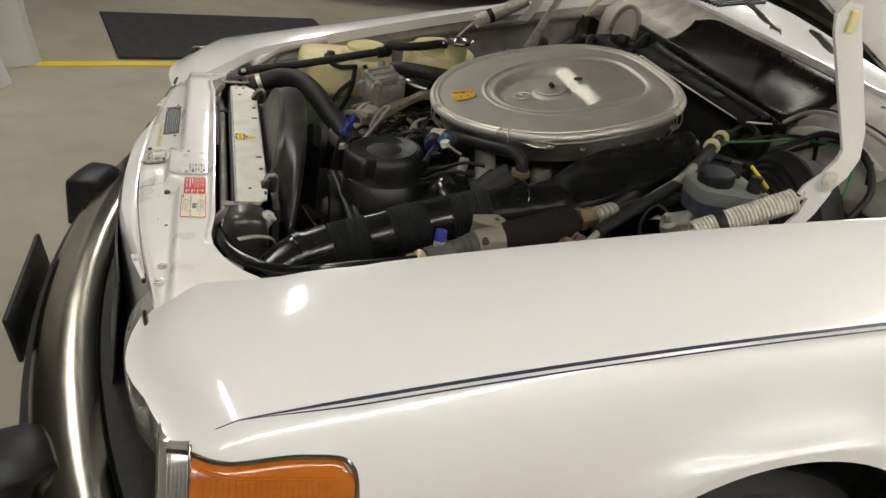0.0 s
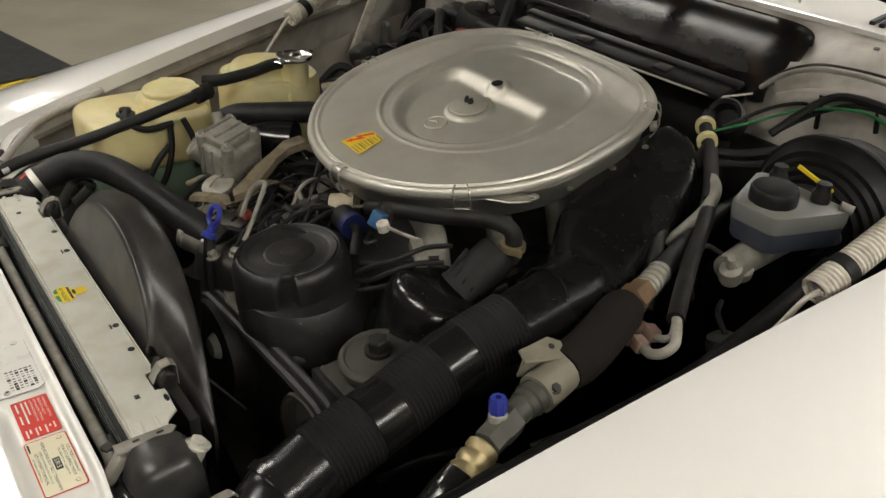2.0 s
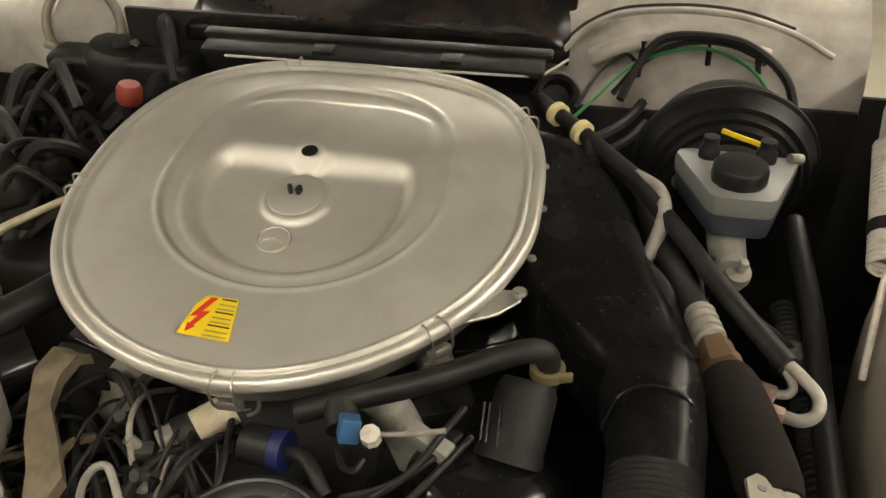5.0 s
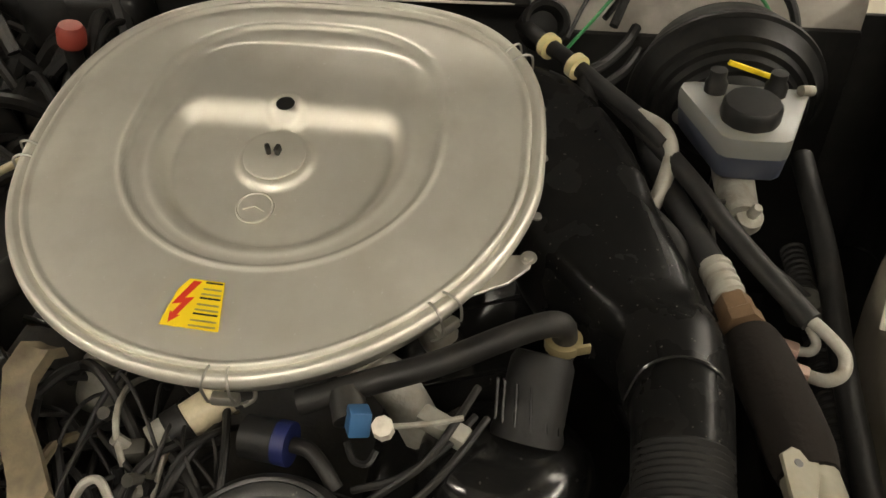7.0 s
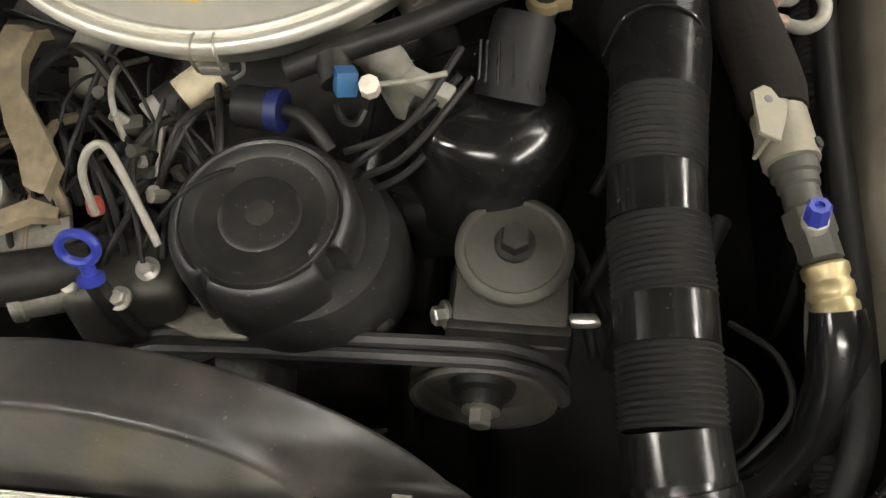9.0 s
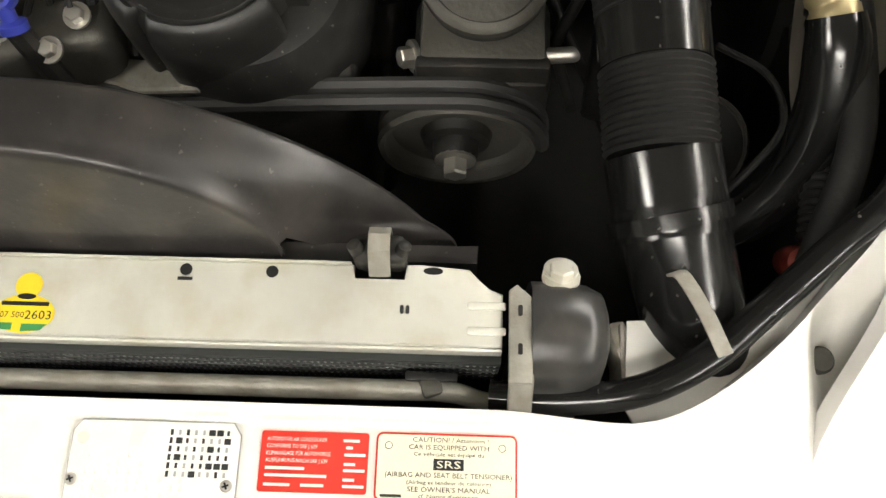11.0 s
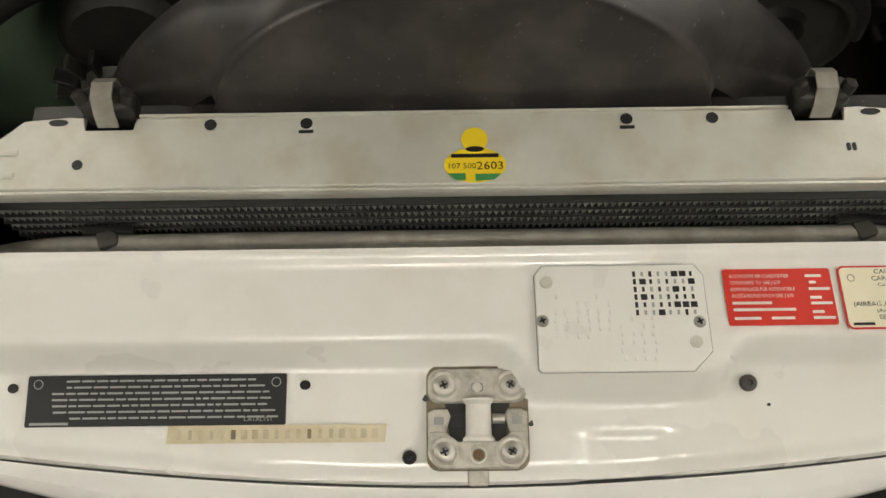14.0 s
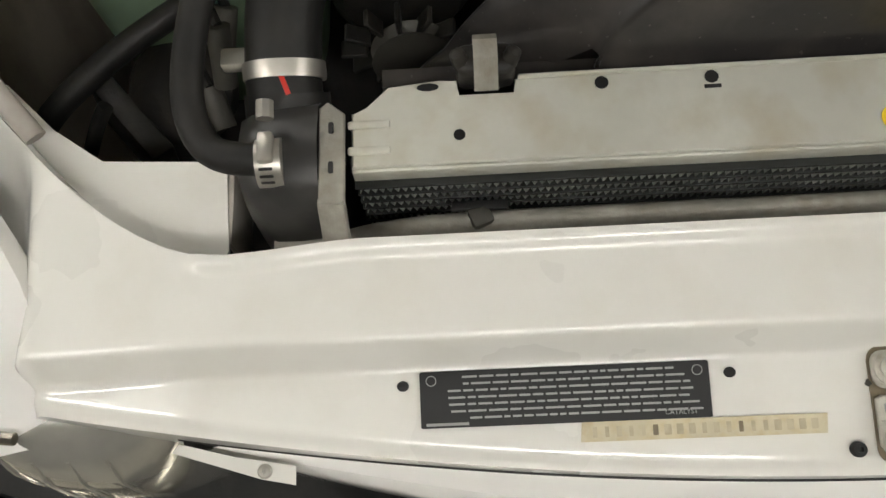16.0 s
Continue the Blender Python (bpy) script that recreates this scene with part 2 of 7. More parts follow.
def lathe(profile, at, axis=(0, 0, 1), seg=32, bm=None, shape=None):
    """Turns (radius, height) pairs about an axis through at. shape(angle): a factor on the radius."""
    bm = bm or bmesh.new()
    turn = Vector((0, 0, 1)).rotation_difference(Vector(axis)).to_matrix()
    at, rings = Vector(at), []
    for r, h in profile:
        if r < 1e-6:
            rings.append([bm.verts.new(at + turn @ Vector((0, 0, h)))])
            continue
        ring = []
        for j in range(seg):
            a = 2 * math.pi * j / seg
            k = r * (shape(a) if shape else 1)
            ring.append(bm.verts.new(at + turn @ Vector((k * math.cos(a), k * math.sin(a), h))))
        rings.append(ring)
    for r, s in zip(rings, rings[1:]):
        if len(r) == 1 and len(s) == 1:
            continue
        for j in range(seg):
            k = (j + 1) % seg
            if len(r) == 1:
                bm.faces.new((r[0], s[k], s[j]))
            elif len(s) == 1:
                bm.faces.new((r[j], r[k], s[0]))
            else:
                bm.faces.new((r[j], r[k], s[k], s[j]))
    for end, flip in ((rings[0], True), (rings[-1], False)):
        if len(end) > 2:
            bm.faces.new(end[::-1] if flip else end)
    return bm


def block(at, size, bevel=0.003, turn=(0, 0, 0), bm=None, taper=1.0, segs=2):
    """A box with rounded edges, its middle at `at`."""
    own = bmesh.new()
    bmesh.ops.create_cube(own, size=1)
    for v in own.verts:
        if v.co.z > 0:
            v.co.x *= taper
            v.co.y *= taper
        v.co = Vector((v.co.x * size[0], v.co.y * size[1], v.co.z * size[2]))
    if bevel:
        bmesh.ops.bevel(own, geom=own.edges[:], offset=bevel, segments=segs, affect="EDGES", profile=0.5)
    m = pose(*at, *turn)
    bmesh.ops.transform(own, matrix=m, verts=own.verts)
    return merge(bm, own)


def merge(bm, own):
    if bm is None:
        return own
    me = bpy.data.meshes.new("t")
    own.to_mesh(me)
    own.free()
    bm.from_mesh(me)
    bpy.data.meshes.remove(me)
    return bm


def grid(rows, thick=0.0, bm=None, close=False):
    """A skin over rows of points."""
    own = bmesh.new()
    vs = [[own.verts.new(p) for p in row] for row in rows]
    for r, s in zip(vs, vs[1:]):
        n = len(r)
        for j in range(n if close else n - 1):
            k = (j + 1) % n
            own.faces.new((r[j], r[k], s[k], s[j]))
    bmesh.ops.recalc_face_normals(own, faces=own.faces)
    if thick:
        bmesh.ops.solidify(own, geom=own.faces[:], thickness=thick)
    return merge(bm, own)


def slab(outline, height, m=None, bevel=0.0, bm=None, segs=1):
    """A flat piece: a plan outline raised by height, laid by the pose m."""
    own = bmesh.new()
    low = [own.verts.new((x, y, 0)) for x, y in outline]
    high = [own.verts.new((x, y, height)) for x, y in outline]
    own.faces.new(low[::-1])
    top = own.faces.new(high)
    for j in range(len(low)):
        k = (j + 1) % len(low)
        own.faces.new((low[j], low[k], high[k], high[j]))
    if bevel:
        bmesh.ops.bevel(own, geom=list(top.edges), offset=bevel, segments=segs, affect="EDGES", profile=0.5)
    if m is not None:
        bmesh.ops.transform(own, matrix=m, verts=own.verts)
    return merge(bm, own)


def rounded(w, h, r, n=4):
    """The outline of a rectangle with round corners about the middle."""
    out = []
    for cx, cy, a0 in ((w / 2 - r, h / 2 - r, 0), (-w / 2 + r, h / 2 - r, 90), (-w / 2 + r, -h / 2 + r, 180), (w / 2 - r, -h / 2 + r, 270)):
        for i in range(n + 1):
            a = radians(a0 + 90 * i / n)
            out.append((cx + r * math.cos(a), cy + r * math.sin(a)))
    return out


def bolt(at, axis=(0, 0, 1), r=0.006, h=0.005, bm=None, washer=1.5):
    bm = lathe([(r * washer, 0), (r * washer, h * 0.25), (r * 1.0, h * 0.25)], at, axis, 16, bm)
    return lathe([(r, h * 0.2), (r, h * 0.9), (r * 0.85, h), (0, h)], at, axis, 6, bm)


def screw(at, axis=(0, 0, 1), r=0.006, h=0.003, bm=None):
    return lathe([(r, 0), (r, h * 0.4), (r * 0.75, h * 0.9), (r * 0.3, h), (r * 0.25, h * 0.5), (0, h * 0.5)], at, axis, 14, bm)


def text_mesh(body, size, m, width=None):
    """Flat letters of the built-in font, laid by the pose m."""
    cu = bpy.data.curves.new("letters", "FONT")
    cu.body, cu.size, cu.align_x, cu.align_y, cu.resolution_u = body, size, "CENTER", "CENTER", 2
    ob = bpy.data.objects.new("letters", cu)
    scene.collection.objects.link(ob)
    bpy.context.view_layer.update()
    me = bpy.data.meshes.new_from_object(ob.evaluated_get(bpy.context.evaluated_depsgraph_get()))
    bm = bmesh.new()
    bm.from_mesh(me)
    xs = [v.co.x for v in bm.verts]
    if width and xs:
        k = width / (max(xs) - min(xs))
        for v in bm.verts:
            v.co.x *= k
    bmesh.ops.transform(bm, matrix=m, verts=bm.verts)
    bpy.data.objects.remove(ob)
    bpy.data.curves.remove(cu)
    bpy.data.meshes.remove(me)
    return bm


def on(m, x, y, z=0.0):
    """The pose m, shifted in its own plane."""
    return m @ Matrix.Translation((x, y, z))

# ---- the garage ----
def boxed(lo, hi):
    bm = bmesh.new()
    bmesh.ops.create_cube(bm, size=1)
    for v in bm.verts:
        v.co = Vector([lo[i] + (v.co[i] + 0.5) * (hi[i] - lo[i]) for i in range(3)])
    return bm


solo("floor", boxed((-5, -4, -0.2), (7, 8, 0)), CONCRETE, "pale beige painted concrete garage floor", "floor", kind="structure")
solo("ceiling", boxed((-5, -4, 2.6), (7, 8, 2.8)), WALL, "plain grey concrete garage ceiling", "ceiling", kind="structure")
for name, lo, hi in (("wall_north", (-5, 8.0, 0), (7, 8.2, 2.6)), ("wall_south", (-5, -4.2, 0), (7, -4.0, 2.6)),
                     ("wall_west", (-5.2, -4, 0), (-5, 8, 2.6)), ("wall_east", (7, -4, 0), (7.2, 8, 2.6))):
    solo(name, boxed(lo, hi), WALL, "plain grey painted garage wall", "wall", kind="structure")
bm = grid([[Vector((x, 2.79 + 0.245 * (x + 0.83) + d, 0.004)) for d in (0, 0.075)] for x in np.linspace(-3.4, 2.6, 13)], 0.002)
solo("floor_line", bm, YELLOW_PAINT, "bright yellow painted line on the floor", "floor marking", kind="structure")
m = pose(-0.56, 2.97, 0.005, 0, 0, 12)
solo("floor_mat", slab([(0, 0), (1.35, 0), (1.35, 0.92), (0, 0.92)], 0.012, m, 0.004), MAT, "flat black rubber mat lying on the concrete floor", "mat")


def ceiling_lamp():
    t = thing("ceiling_light", (0, 0, 2.52), "long white fluorescent batten light on the ceiling", "ceiling light", "ceiling lights")
    part("housing", block((0, 0, 2.578), (0.27, 1.25, 0.044), 0.01), WHITE_INK, t)
    part("diffuser", block((0, 0, 2.548), (0.24, 1.2, 0.012), 0.004), GLOW, t, "glowing white diffuser")
    return t


# the last two are added to brighten the wings while the bonnet shields the bay
LAMPS = [(-0.72, 2.2, 0), (-1.3, 0.0, 0), (3.4, 2.2, 0), (3.4, 0.2, 0), (0.0, 4.4, 0), (3.4, 4.4, 0), (2.2, -1.5, 0), (1.55, 1.15, 0)]
lamp = ceiling_lamp()
for x, y, a in LAMPS[1:]:
    copy_thing(lamp, pose(x, y, 2.52, 0, 0, a))
lamp.matrix_basis = pose(LAMPS[0][0], LAMPS[0][1], 2.52, 0, 0, LAMPS[0][2])
tube_lamp = thing("tube_light", (0.6, -2.6, 2.52), "narrow white fluorescent tube light on the ceiling", "ceiling light", "tube lights")
part("housing", block((0.6, -2.6, 2.578), (1.24, 0.10, 0.044), 0.01), WHITE_INK, tube_lamp)
part("tube", block((0.6, -2.6, 2.545), (1.2, 0.07, 0.02), 0.008), GLOW_NARROW, tube_lamp, "glowing white tube")
for x in (-2.0, -0.7, 1.9, 3.2):
    copy_thing(tube_lamp, pose(x, -2.6, 2.52))


def draped():
    """A tall thing under a hanging cloudy sheet, with folds that spread on the floor."""
    rows = []
    for i in range(15):
        h = i / 14
        row = []
        for j in range(72):
            a = 2 * math.pi * j / 72
            fold = 0.05 * math.sin(9 * a + 2.2 * h) + 0.03 * math.sin(17 * a + 1.3)
            r = 0.72 + fold * (1.25 - h) + 0.1 * (1 - h) ** 6
            row.append(Vector((-1.78 + r * math.cos(a), 2.78 + r * math.sin(a), 0.004 + 1.7 * h)))
        rows.append(row)
    for k in (0.9, 0.6, 0.3, 0.03):
        rows.append([Vector((-1.78 + (p.x + 1.78) * k, 2.78 + (p.y - 2.78) * k, 1.704 + 0.06 * (1 - k) + 0.01 * math.sin(7 * k + j * 0.4))) for j, p in enumerate(rows[14])])
    return grid(rows, 0.002, close=True)


solo("draped_sheet", draped(), SHEETING, "tall stack under a cloudy plastic sheet hanging to the floor", "plastic sheet")


def far_car():
    t = thing("parked_car", (1.6, 5.4, 0), "dark car parked behind the yellow line, low sill in shade", "car")
    rows = []
    for x in np.linspace(-0.35, 4.0, 24):
        e = min(1, max(0, (x + 0.35) / 0.35)) ** 0.5
        rows.append([Vector((x, 4.75 + 0.12 * (1 - e) + a, z)) for a, z in ((0.25, 0.16), (0.06, 0.17), (0, 0.24), (-0.02, 0.4), (0, 0.62), (0.12, 0.8 * (0.8 + 0.2 * e)), (0.7, 0.9), (1.5, 0.85))])
    part("body", grid(rows, 0.02), DARK_PAINT, t)
    for x in (0.35, 2.95):
        w = part("wheel", lathe([(0.2, -0.1), (0.3, -0.1), (0.315, -0.07), (0.315, 0.07), (0.3, 0.1), (0.2, 0.1)], (x, 4.9, 0.315), (0, 1, 0), 32), TYRE, t)
        part("rim", lathe([(0.2, -0.09), (0.19, -0.1), (0.05, -0.08), (0, -0.08)], (x, 4.9, 0.315), (0, 1, 0), 24), CAST, w)
    return t


far_car()

# ---- the car: wings, front panel, bulkhead, bumper ----
car = thing("car", (0.6, 0, 0), "white classic roadster with its engine bay open", "car")


def edge_y(x):
    return -0.560 - 0.140 * max(x, -0.1)


def edge_z(x):
    return 0.792 + 0.2514 * x - 0.0553 * x * x


def stripe_z(x):
    return 0.7606 + 0.1932 * x - 0.0563 * x * x


def arch_z(x):
    d = abs(x - 0.685) / 0.345
    return 0.335 + 0.387 * (1 - d * d) ** 0.5 if d < 1 else 0.22


def smooth(a, b, v):
    t = min(1, max(0, (v - a) / (b - a)))
    return t * t * (3 - 2 * t)


def flare(x, z):
    """How far the wheel arch blister stands out of the flank."""
    return 0.024 * smooth(0.072, 0.022, z - arch_z(x)) if arch_z(x) > 0.3 else 0


def wing_rows(side):
    """The skin of a front wing: across the top to the shoulder and down the flank."""
    us = [-0.03, 0, 0.03, 0.1, 0.2, 0.3, 0.4, 0.5, 0.6, 0.7, 0.8, 0.88, 0.95, 1.0]
    flank = [(-0.828, -0.010), (-0.837, -0.020), (-0.846, -0.032), (-0.855, -0.046), (-0.864, -0.065), (-0.872, -0.088), (-0.876, -0.100), (-0.880, -0.114)]
    vs = np.linspace(0, 1, 70) ** 1.35
    rows = []
    for u in us:
        c = min(1, max(0, u))
        front = -0.178 - 0.016 * math.sin(math.pi * min(1, c * 1.4)) + 0.055 * max(0, c - 0.45) ** 1.6 / 0.38
        row = []
        for v in vs:
            x = front + (1.42 - front) * v
            y0, y1 = edge_y(x) + 0.046 * smooth(0.03, -0.12, x), -0.8156 - 0.01 * math.sin(x * 1.5)
            z = edge_z(x) - 0.022 * smooth(0.05, -0.12, x) * (1 - c) + (stripe_z(x) - edge_z(x)) * c ** 1.5 + 0.010 * math.sin(math.pi * c)
            z -= 0.028 * (1 - smooth(0, 0.09, x - front)) ** 1.5
            y = y0 + (y1 - y0) * c
            if u < 0:
                y, z = y0 + 0.004, z - 0.025
            row.append(Vector((x, y * side, z)))
        rows.append(row)
    for k, (y, dz) in enumerate(flank):
        front = -0.128
        rows.append([Vector((x, (y - flare(x, stripe_z(x) + dz)) * side, stripe_z(x) + dz - 0.028 * (1 - smooth(0, 0.09, x + 0.128)) ** 1.5)) for x in (front + (1.42 - front) * v for v in vs)])
    for k in range(1, 20):
        row = []
        for v in vs:
            x = -0.128 + 1.548 * v
            top, low = stripe_z(x) - 0.118, arch_z(x)
            low = min(low, top - 0.004)
            f = (k / 18) ** 0.8 if k < 19 else 1.0
            z = top + (low - top) * f
            y = -0.880 - 0.009 * smooth(0, 0.4, f) + 0.03 * max(0, 0.45 - z)
            row.append(Vector((x, (y - flare(x, z) + (0.04 if k == 19 else 0)) * side, z)))
        rows.append(row)
    return rows


for side in (1, -1):
    skin = grid(wing_rows(side))
    bmesh.ops.solidify(skin, geom=skin.faces[:], thickness=0.0012)
    part("front_wing", skin, PAINT, car, "glossy white front wing", sharp=50)
    for off, wid in ((0.0, 0.0016), (0.0075, 0.0008)):
        rows = []
        for x in np.linspace(-0.078, 1.4, 60):
            k = smooth(-0.08, 0.1, x)
            base = stripe_z(x) - 0.028 * (1 - smooth(0, 0.09, x + 0.128)) ** 1.5
            rows.append([Vector((x, (-0.8172 - 0.01 * math.sin(x * 1.5) - e * 0.76) * side, base + 0.0014 - e * 0.66)) for e in (off * k - wid * (0.4 + k), off * k + wid * (0.4 + k))])
        part("pinstripe", grid(rows), NAVY, car, "fine dark blue pinstripe along the wing")


def slam_rear(y):
    a = abs(y)
    if a < 0.385:
        return -0.079 - 0.006 * smooth(0.3, 0.385, a)
    return -0.085 + 0.155 * ((a - 0.385) / 0.185) ** 1.7


def slam_front(y):
    return -0.217 + 0.19 * abs(y) ** 1.85 if abs(y) < 0.5 else -0.164


def slam_z(x, y):
    pad = smooth(-0.172, -0.150, y) * smooth(-0.018, -0.040, y)
    step = -0.140 - 0.022 * pad
    z = 0.757 - 0.024 * smooth(step + 0.005, step - 0.011, x) + 0.30 * min(0, x + 0.152) * 0.55
    back = x - slam_rear(y)
    z += 0.005 * smooth(-0.012, -0.004, back) if abs(y) < 0.40 else 0
    z -= 0.012 * smooth(0.40, 0.50, abs(y)) * smooth(0.02, -0.10, x)
    z += 0.03 * smooth(0.46, 0.56, abs(y)) * smooth(-0.03, 0.06, x)
    z -= 0.004 * smooth(-0.125, -0.117, y) * smooth(-0.067, -0.075, y) * smooth(-0.166, -0.171, x)
    z -= 0.004 * smooth(slam_front(y) + 0.010, slam_front(y), x)
    sag = smooth(-0.128, -0.122, y) * smooth(-0.066, -0.072, y)
    z -= 0.003 * sag * smooth(-0.186, -0.192, x)
    z -= 0.035 * smooth(0.498, 0.53, abs(y)) * smooth(0.03, -0.03, x)
    return z


ys = np.linspace(-0.572, 0.572, 150)
rows = []
for k in range(-1, 64):
    row = []
    for y in ys:
        f = max(0, min(1, k / 61))
        x = slam_rear(y) + (slam_front(y) - slam_rear(y)) * f
        z = slam_z(x, y)
        if k == -1:
            x, z = x + 0.002, z - 0.045
        if k > 61:
            x, z = x - 0.002, z - 0.02 * (k - 61)
        row.append(Vector((x, y, z)))
    rows.append(row)
front_panel = part("front_panel", grid(rows, 0.0012), PAINT_BAY, car, "white painted front cross panel over the grille", sharp=60)
part("grille_surround", grid([[Vector((slam_front(y) - d * min(1, (0.45 - abs(y)) / 0.30), y, z)) for d, z in ((-0.01, 0.694), (0.004, 0.700), (0.020, 0.700), (0.030, 0.694), (0.034, 0.68), (0.032, 0.48))] for y in np.linspace(-0.43, 0.43, 60)], 0.002), PAINT, car, "white strip above the grille")
# black line put in as the dark gap between panel and strip
part("panel_seal", tube([(slam_front(y) + 0.0005, y, 0.7065) for y in np.linspace(-0.42, 0.42, 24)], 0.0028, 8, 2), RUBBER, car, "thin black line drawn as the dark gap under the front panel")
for side in (1, -1):
    own = slab([(x, y * side) for x, y in ((-0.183, 0.420), (-0.188, 0.424), (-0.205, 0.370), (-0.209, 0.350), (-0.198, 0.350), (-0.192, 0.385))], 0.002, pose(0, 0, 0.7045))
    tab = part("strip_tab", own, PAINT_BAY, car, "white end tab of the strip with a screw")
    part("tab_screw", screw((-0.2005, 0.368 * side, 0.706), (-0.1, 0, 1), 0.0045, 0.0025), STEEL, tab)
    part("lamp_bracket", block((-0.180, 0.405 * side, 0.697), (0.012, 0.030, 0.008), 0.002, (0, 0, 10 * side)), DARK_METAL, car)
part("grille", grid([[Vector((slam_front(y) - 0.040 - 0.02 * h, y, 0.66 - 0.24 * h)) for h in np.linspace(0, 1, 14)] for y in np.linspace(-0.36, 0.36, 40)], 0.003), BLACK, car, "black grille")


def inner_wing(side, x0=0.0, x1=1.2, depth=8):
    rows = []
    for x in np.linspace(x0, x1, 40):
        e, z = -edge_y(x), edge_z(x)
        rows.append([Vector((x, side * (e + a), z + b)) for a, b in ((0.016, -0.014), (0.002, -0.034), (-0.003, -0.045), (0.0, -0.055), (0.020, -0.062), (0.030, -0.075), (0.036, -0.10), (0.042, -0.15))[:depth]])
    return grid(rows, 0.0015)


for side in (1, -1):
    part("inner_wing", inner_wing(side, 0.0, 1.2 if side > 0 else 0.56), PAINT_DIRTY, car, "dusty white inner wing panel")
    if side < 0:
        part("inner_wing", inner_wing(side, 0.56, 1.2, 4), RUBBER, car, "black rear stretch of the near inner wing rim")
        part("wing_pad", grid([[Vector((x, side * (-edge_y(x) + a), edge_z(x) + b)) for a, b in ((0.003, -0.050), (0.012, -0.065), (0.030, -0.10), (0.041, -0.16))] for x in np.linspace(0.56, 1.2, 24)], 0.002), RUBBER, car, "black rear stretch of the near inner wing")
    rows = [[Vector((x, side * (-edge_y(x) + a), edge_z(x) + b)) for a, b in ((0.041, -0.14), (0.040, -0.2), (0.040, -0.34), (0.03, -0.56))] for x in np.linspace(-0.05, 1.2, 20)]
    part("lower_wing", grid(rows, 0.002), RUBBER if side < 0 else PAINT_BEIGE, car, "dark undersealed lower inner wing" if side < 0 else "dusty beige lower inner wing")

rows = [[Vector((x, -(-edge_y(x) + a * smooth(0.16, 0.30, x)), edge_z(x) + b)) for a, b in ((0.001, -0.012), (-0.008, -0.020), (-0.017, -0.027), (-0.024, -0.040), (-0.027, -0.062), (-0.030, -0.10), (-0.028, -0.16), (-0.018, -0.26))] for x in np.linspace(0.18, 0.62, 24)]
part("wing_gutter", grid(rows, 0.0015), PAINT_BROWN, car, "dusty brownish inner wing panel")

# added dark panels that close the bay low down and keep its depth black
part("lower_bulkhead", block((0.995, 0, 0.36), (0.012, 1.44, 0.32), 0.004), RUBBER, car, "added dark panel closing the bay below the bulkhead")
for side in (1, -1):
    part("corner_panel", block((0.997, side * 0.715, 0.62), (0.010, 0.13, 0.60), 0.004), RUBBER, car, "added dark panel closing the corner beside the bulkhead")
    part("lower_valance", block((0.5, side * 0.655, 0.33), (1.15, 0.012, 0.24), 0.004), RUBBER, car, "added dark panel closing the bay side low down")

# bulkhead and scuttle
rows = []
for y in np.linspace(-0.66, 0.66, 60):
    k = smooth(-0.24, -0.33, y)
    rows.append([Vector((x, y, z)) for x, z in (
        (0.985, 0.45), (0.985, 0.80), (0.99, 0.93), (1.0 + 0.01 * k, 0.965 + 0.02 * k), (1.035, 0.985 + 0.015 * k), (1.045, 0.992 + 0.018 * k), (1.055, 0.988 + 0.03 * k),
        (1.08, 1.004 + 0.032 * k), (1.112, 1.036 + 0.006 * k), (1.118, 1.044), (1.124, 1.050), (1.28, 1.066), (1.45, 1.078))])
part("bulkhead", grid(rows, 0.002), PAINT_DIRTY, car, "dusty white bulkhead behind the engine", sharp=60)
# added black backings that stand in for the darkness low on the bulkhead
for y0, y1, top in ((-0.66, -0.52, 0.905), (-0.52, -0.24, 0.885), (0.12, 0.395, 0.985), (0.395, 0.66, 0.86), (-0.24, 0.12, 0.945)):
    part("bulkhead_pad", block((0.978, (y0 + y1) / 2, (0.45 + top) / 2), (0.012, y1 - y0 - 0.002, top - 0.45), 0.005), RUBBER, car, "black backing added to darken the bulkhead")
rows = [[Vector((x, y, z)) for x, z in ((1.119, 1.046), (1.1215, 1.053), (1.128, 1.057), (1.20, 1.070), (1.30, 1.082), (1.46, 1.092), (1.6, 1.10))] for y in np.linspace(-0.72, 0.72, 30)]
scuttle = part("scuttle_panel", grid(rows, 0.0015), PAINT, car, "white scuttle panel with black air slots")
for side in (1, -1):
    for i in range(19):
        y = side * (0.326 + 0.0172 * i)
        part("air_slot", block((1.205 - 0.0022 * i, y, 1.0705), (0.135, 0.009, 0.010), 0.0012, (0, -9, 0), segs=1), INK, scuttle)


def plan_sweep(front, section, y0, y1, n=60):
    """Carries a cross-section (out, z) along a line in plan x = front(y)."""
    rows = []
    for y in np.linspace(y0, y1, n):
        d = (front(y + 0.01) - front(y - 0.01)) / 0.02
        nrm = Vector((-1, d, 0)).normalized()
        rows.append([Vector((front(y), y, z)) + nrm * o for o, z in section])
    return rows


def bumper_line(y):
    return -0.402 + 0.21 * abs(y) ** 2.0


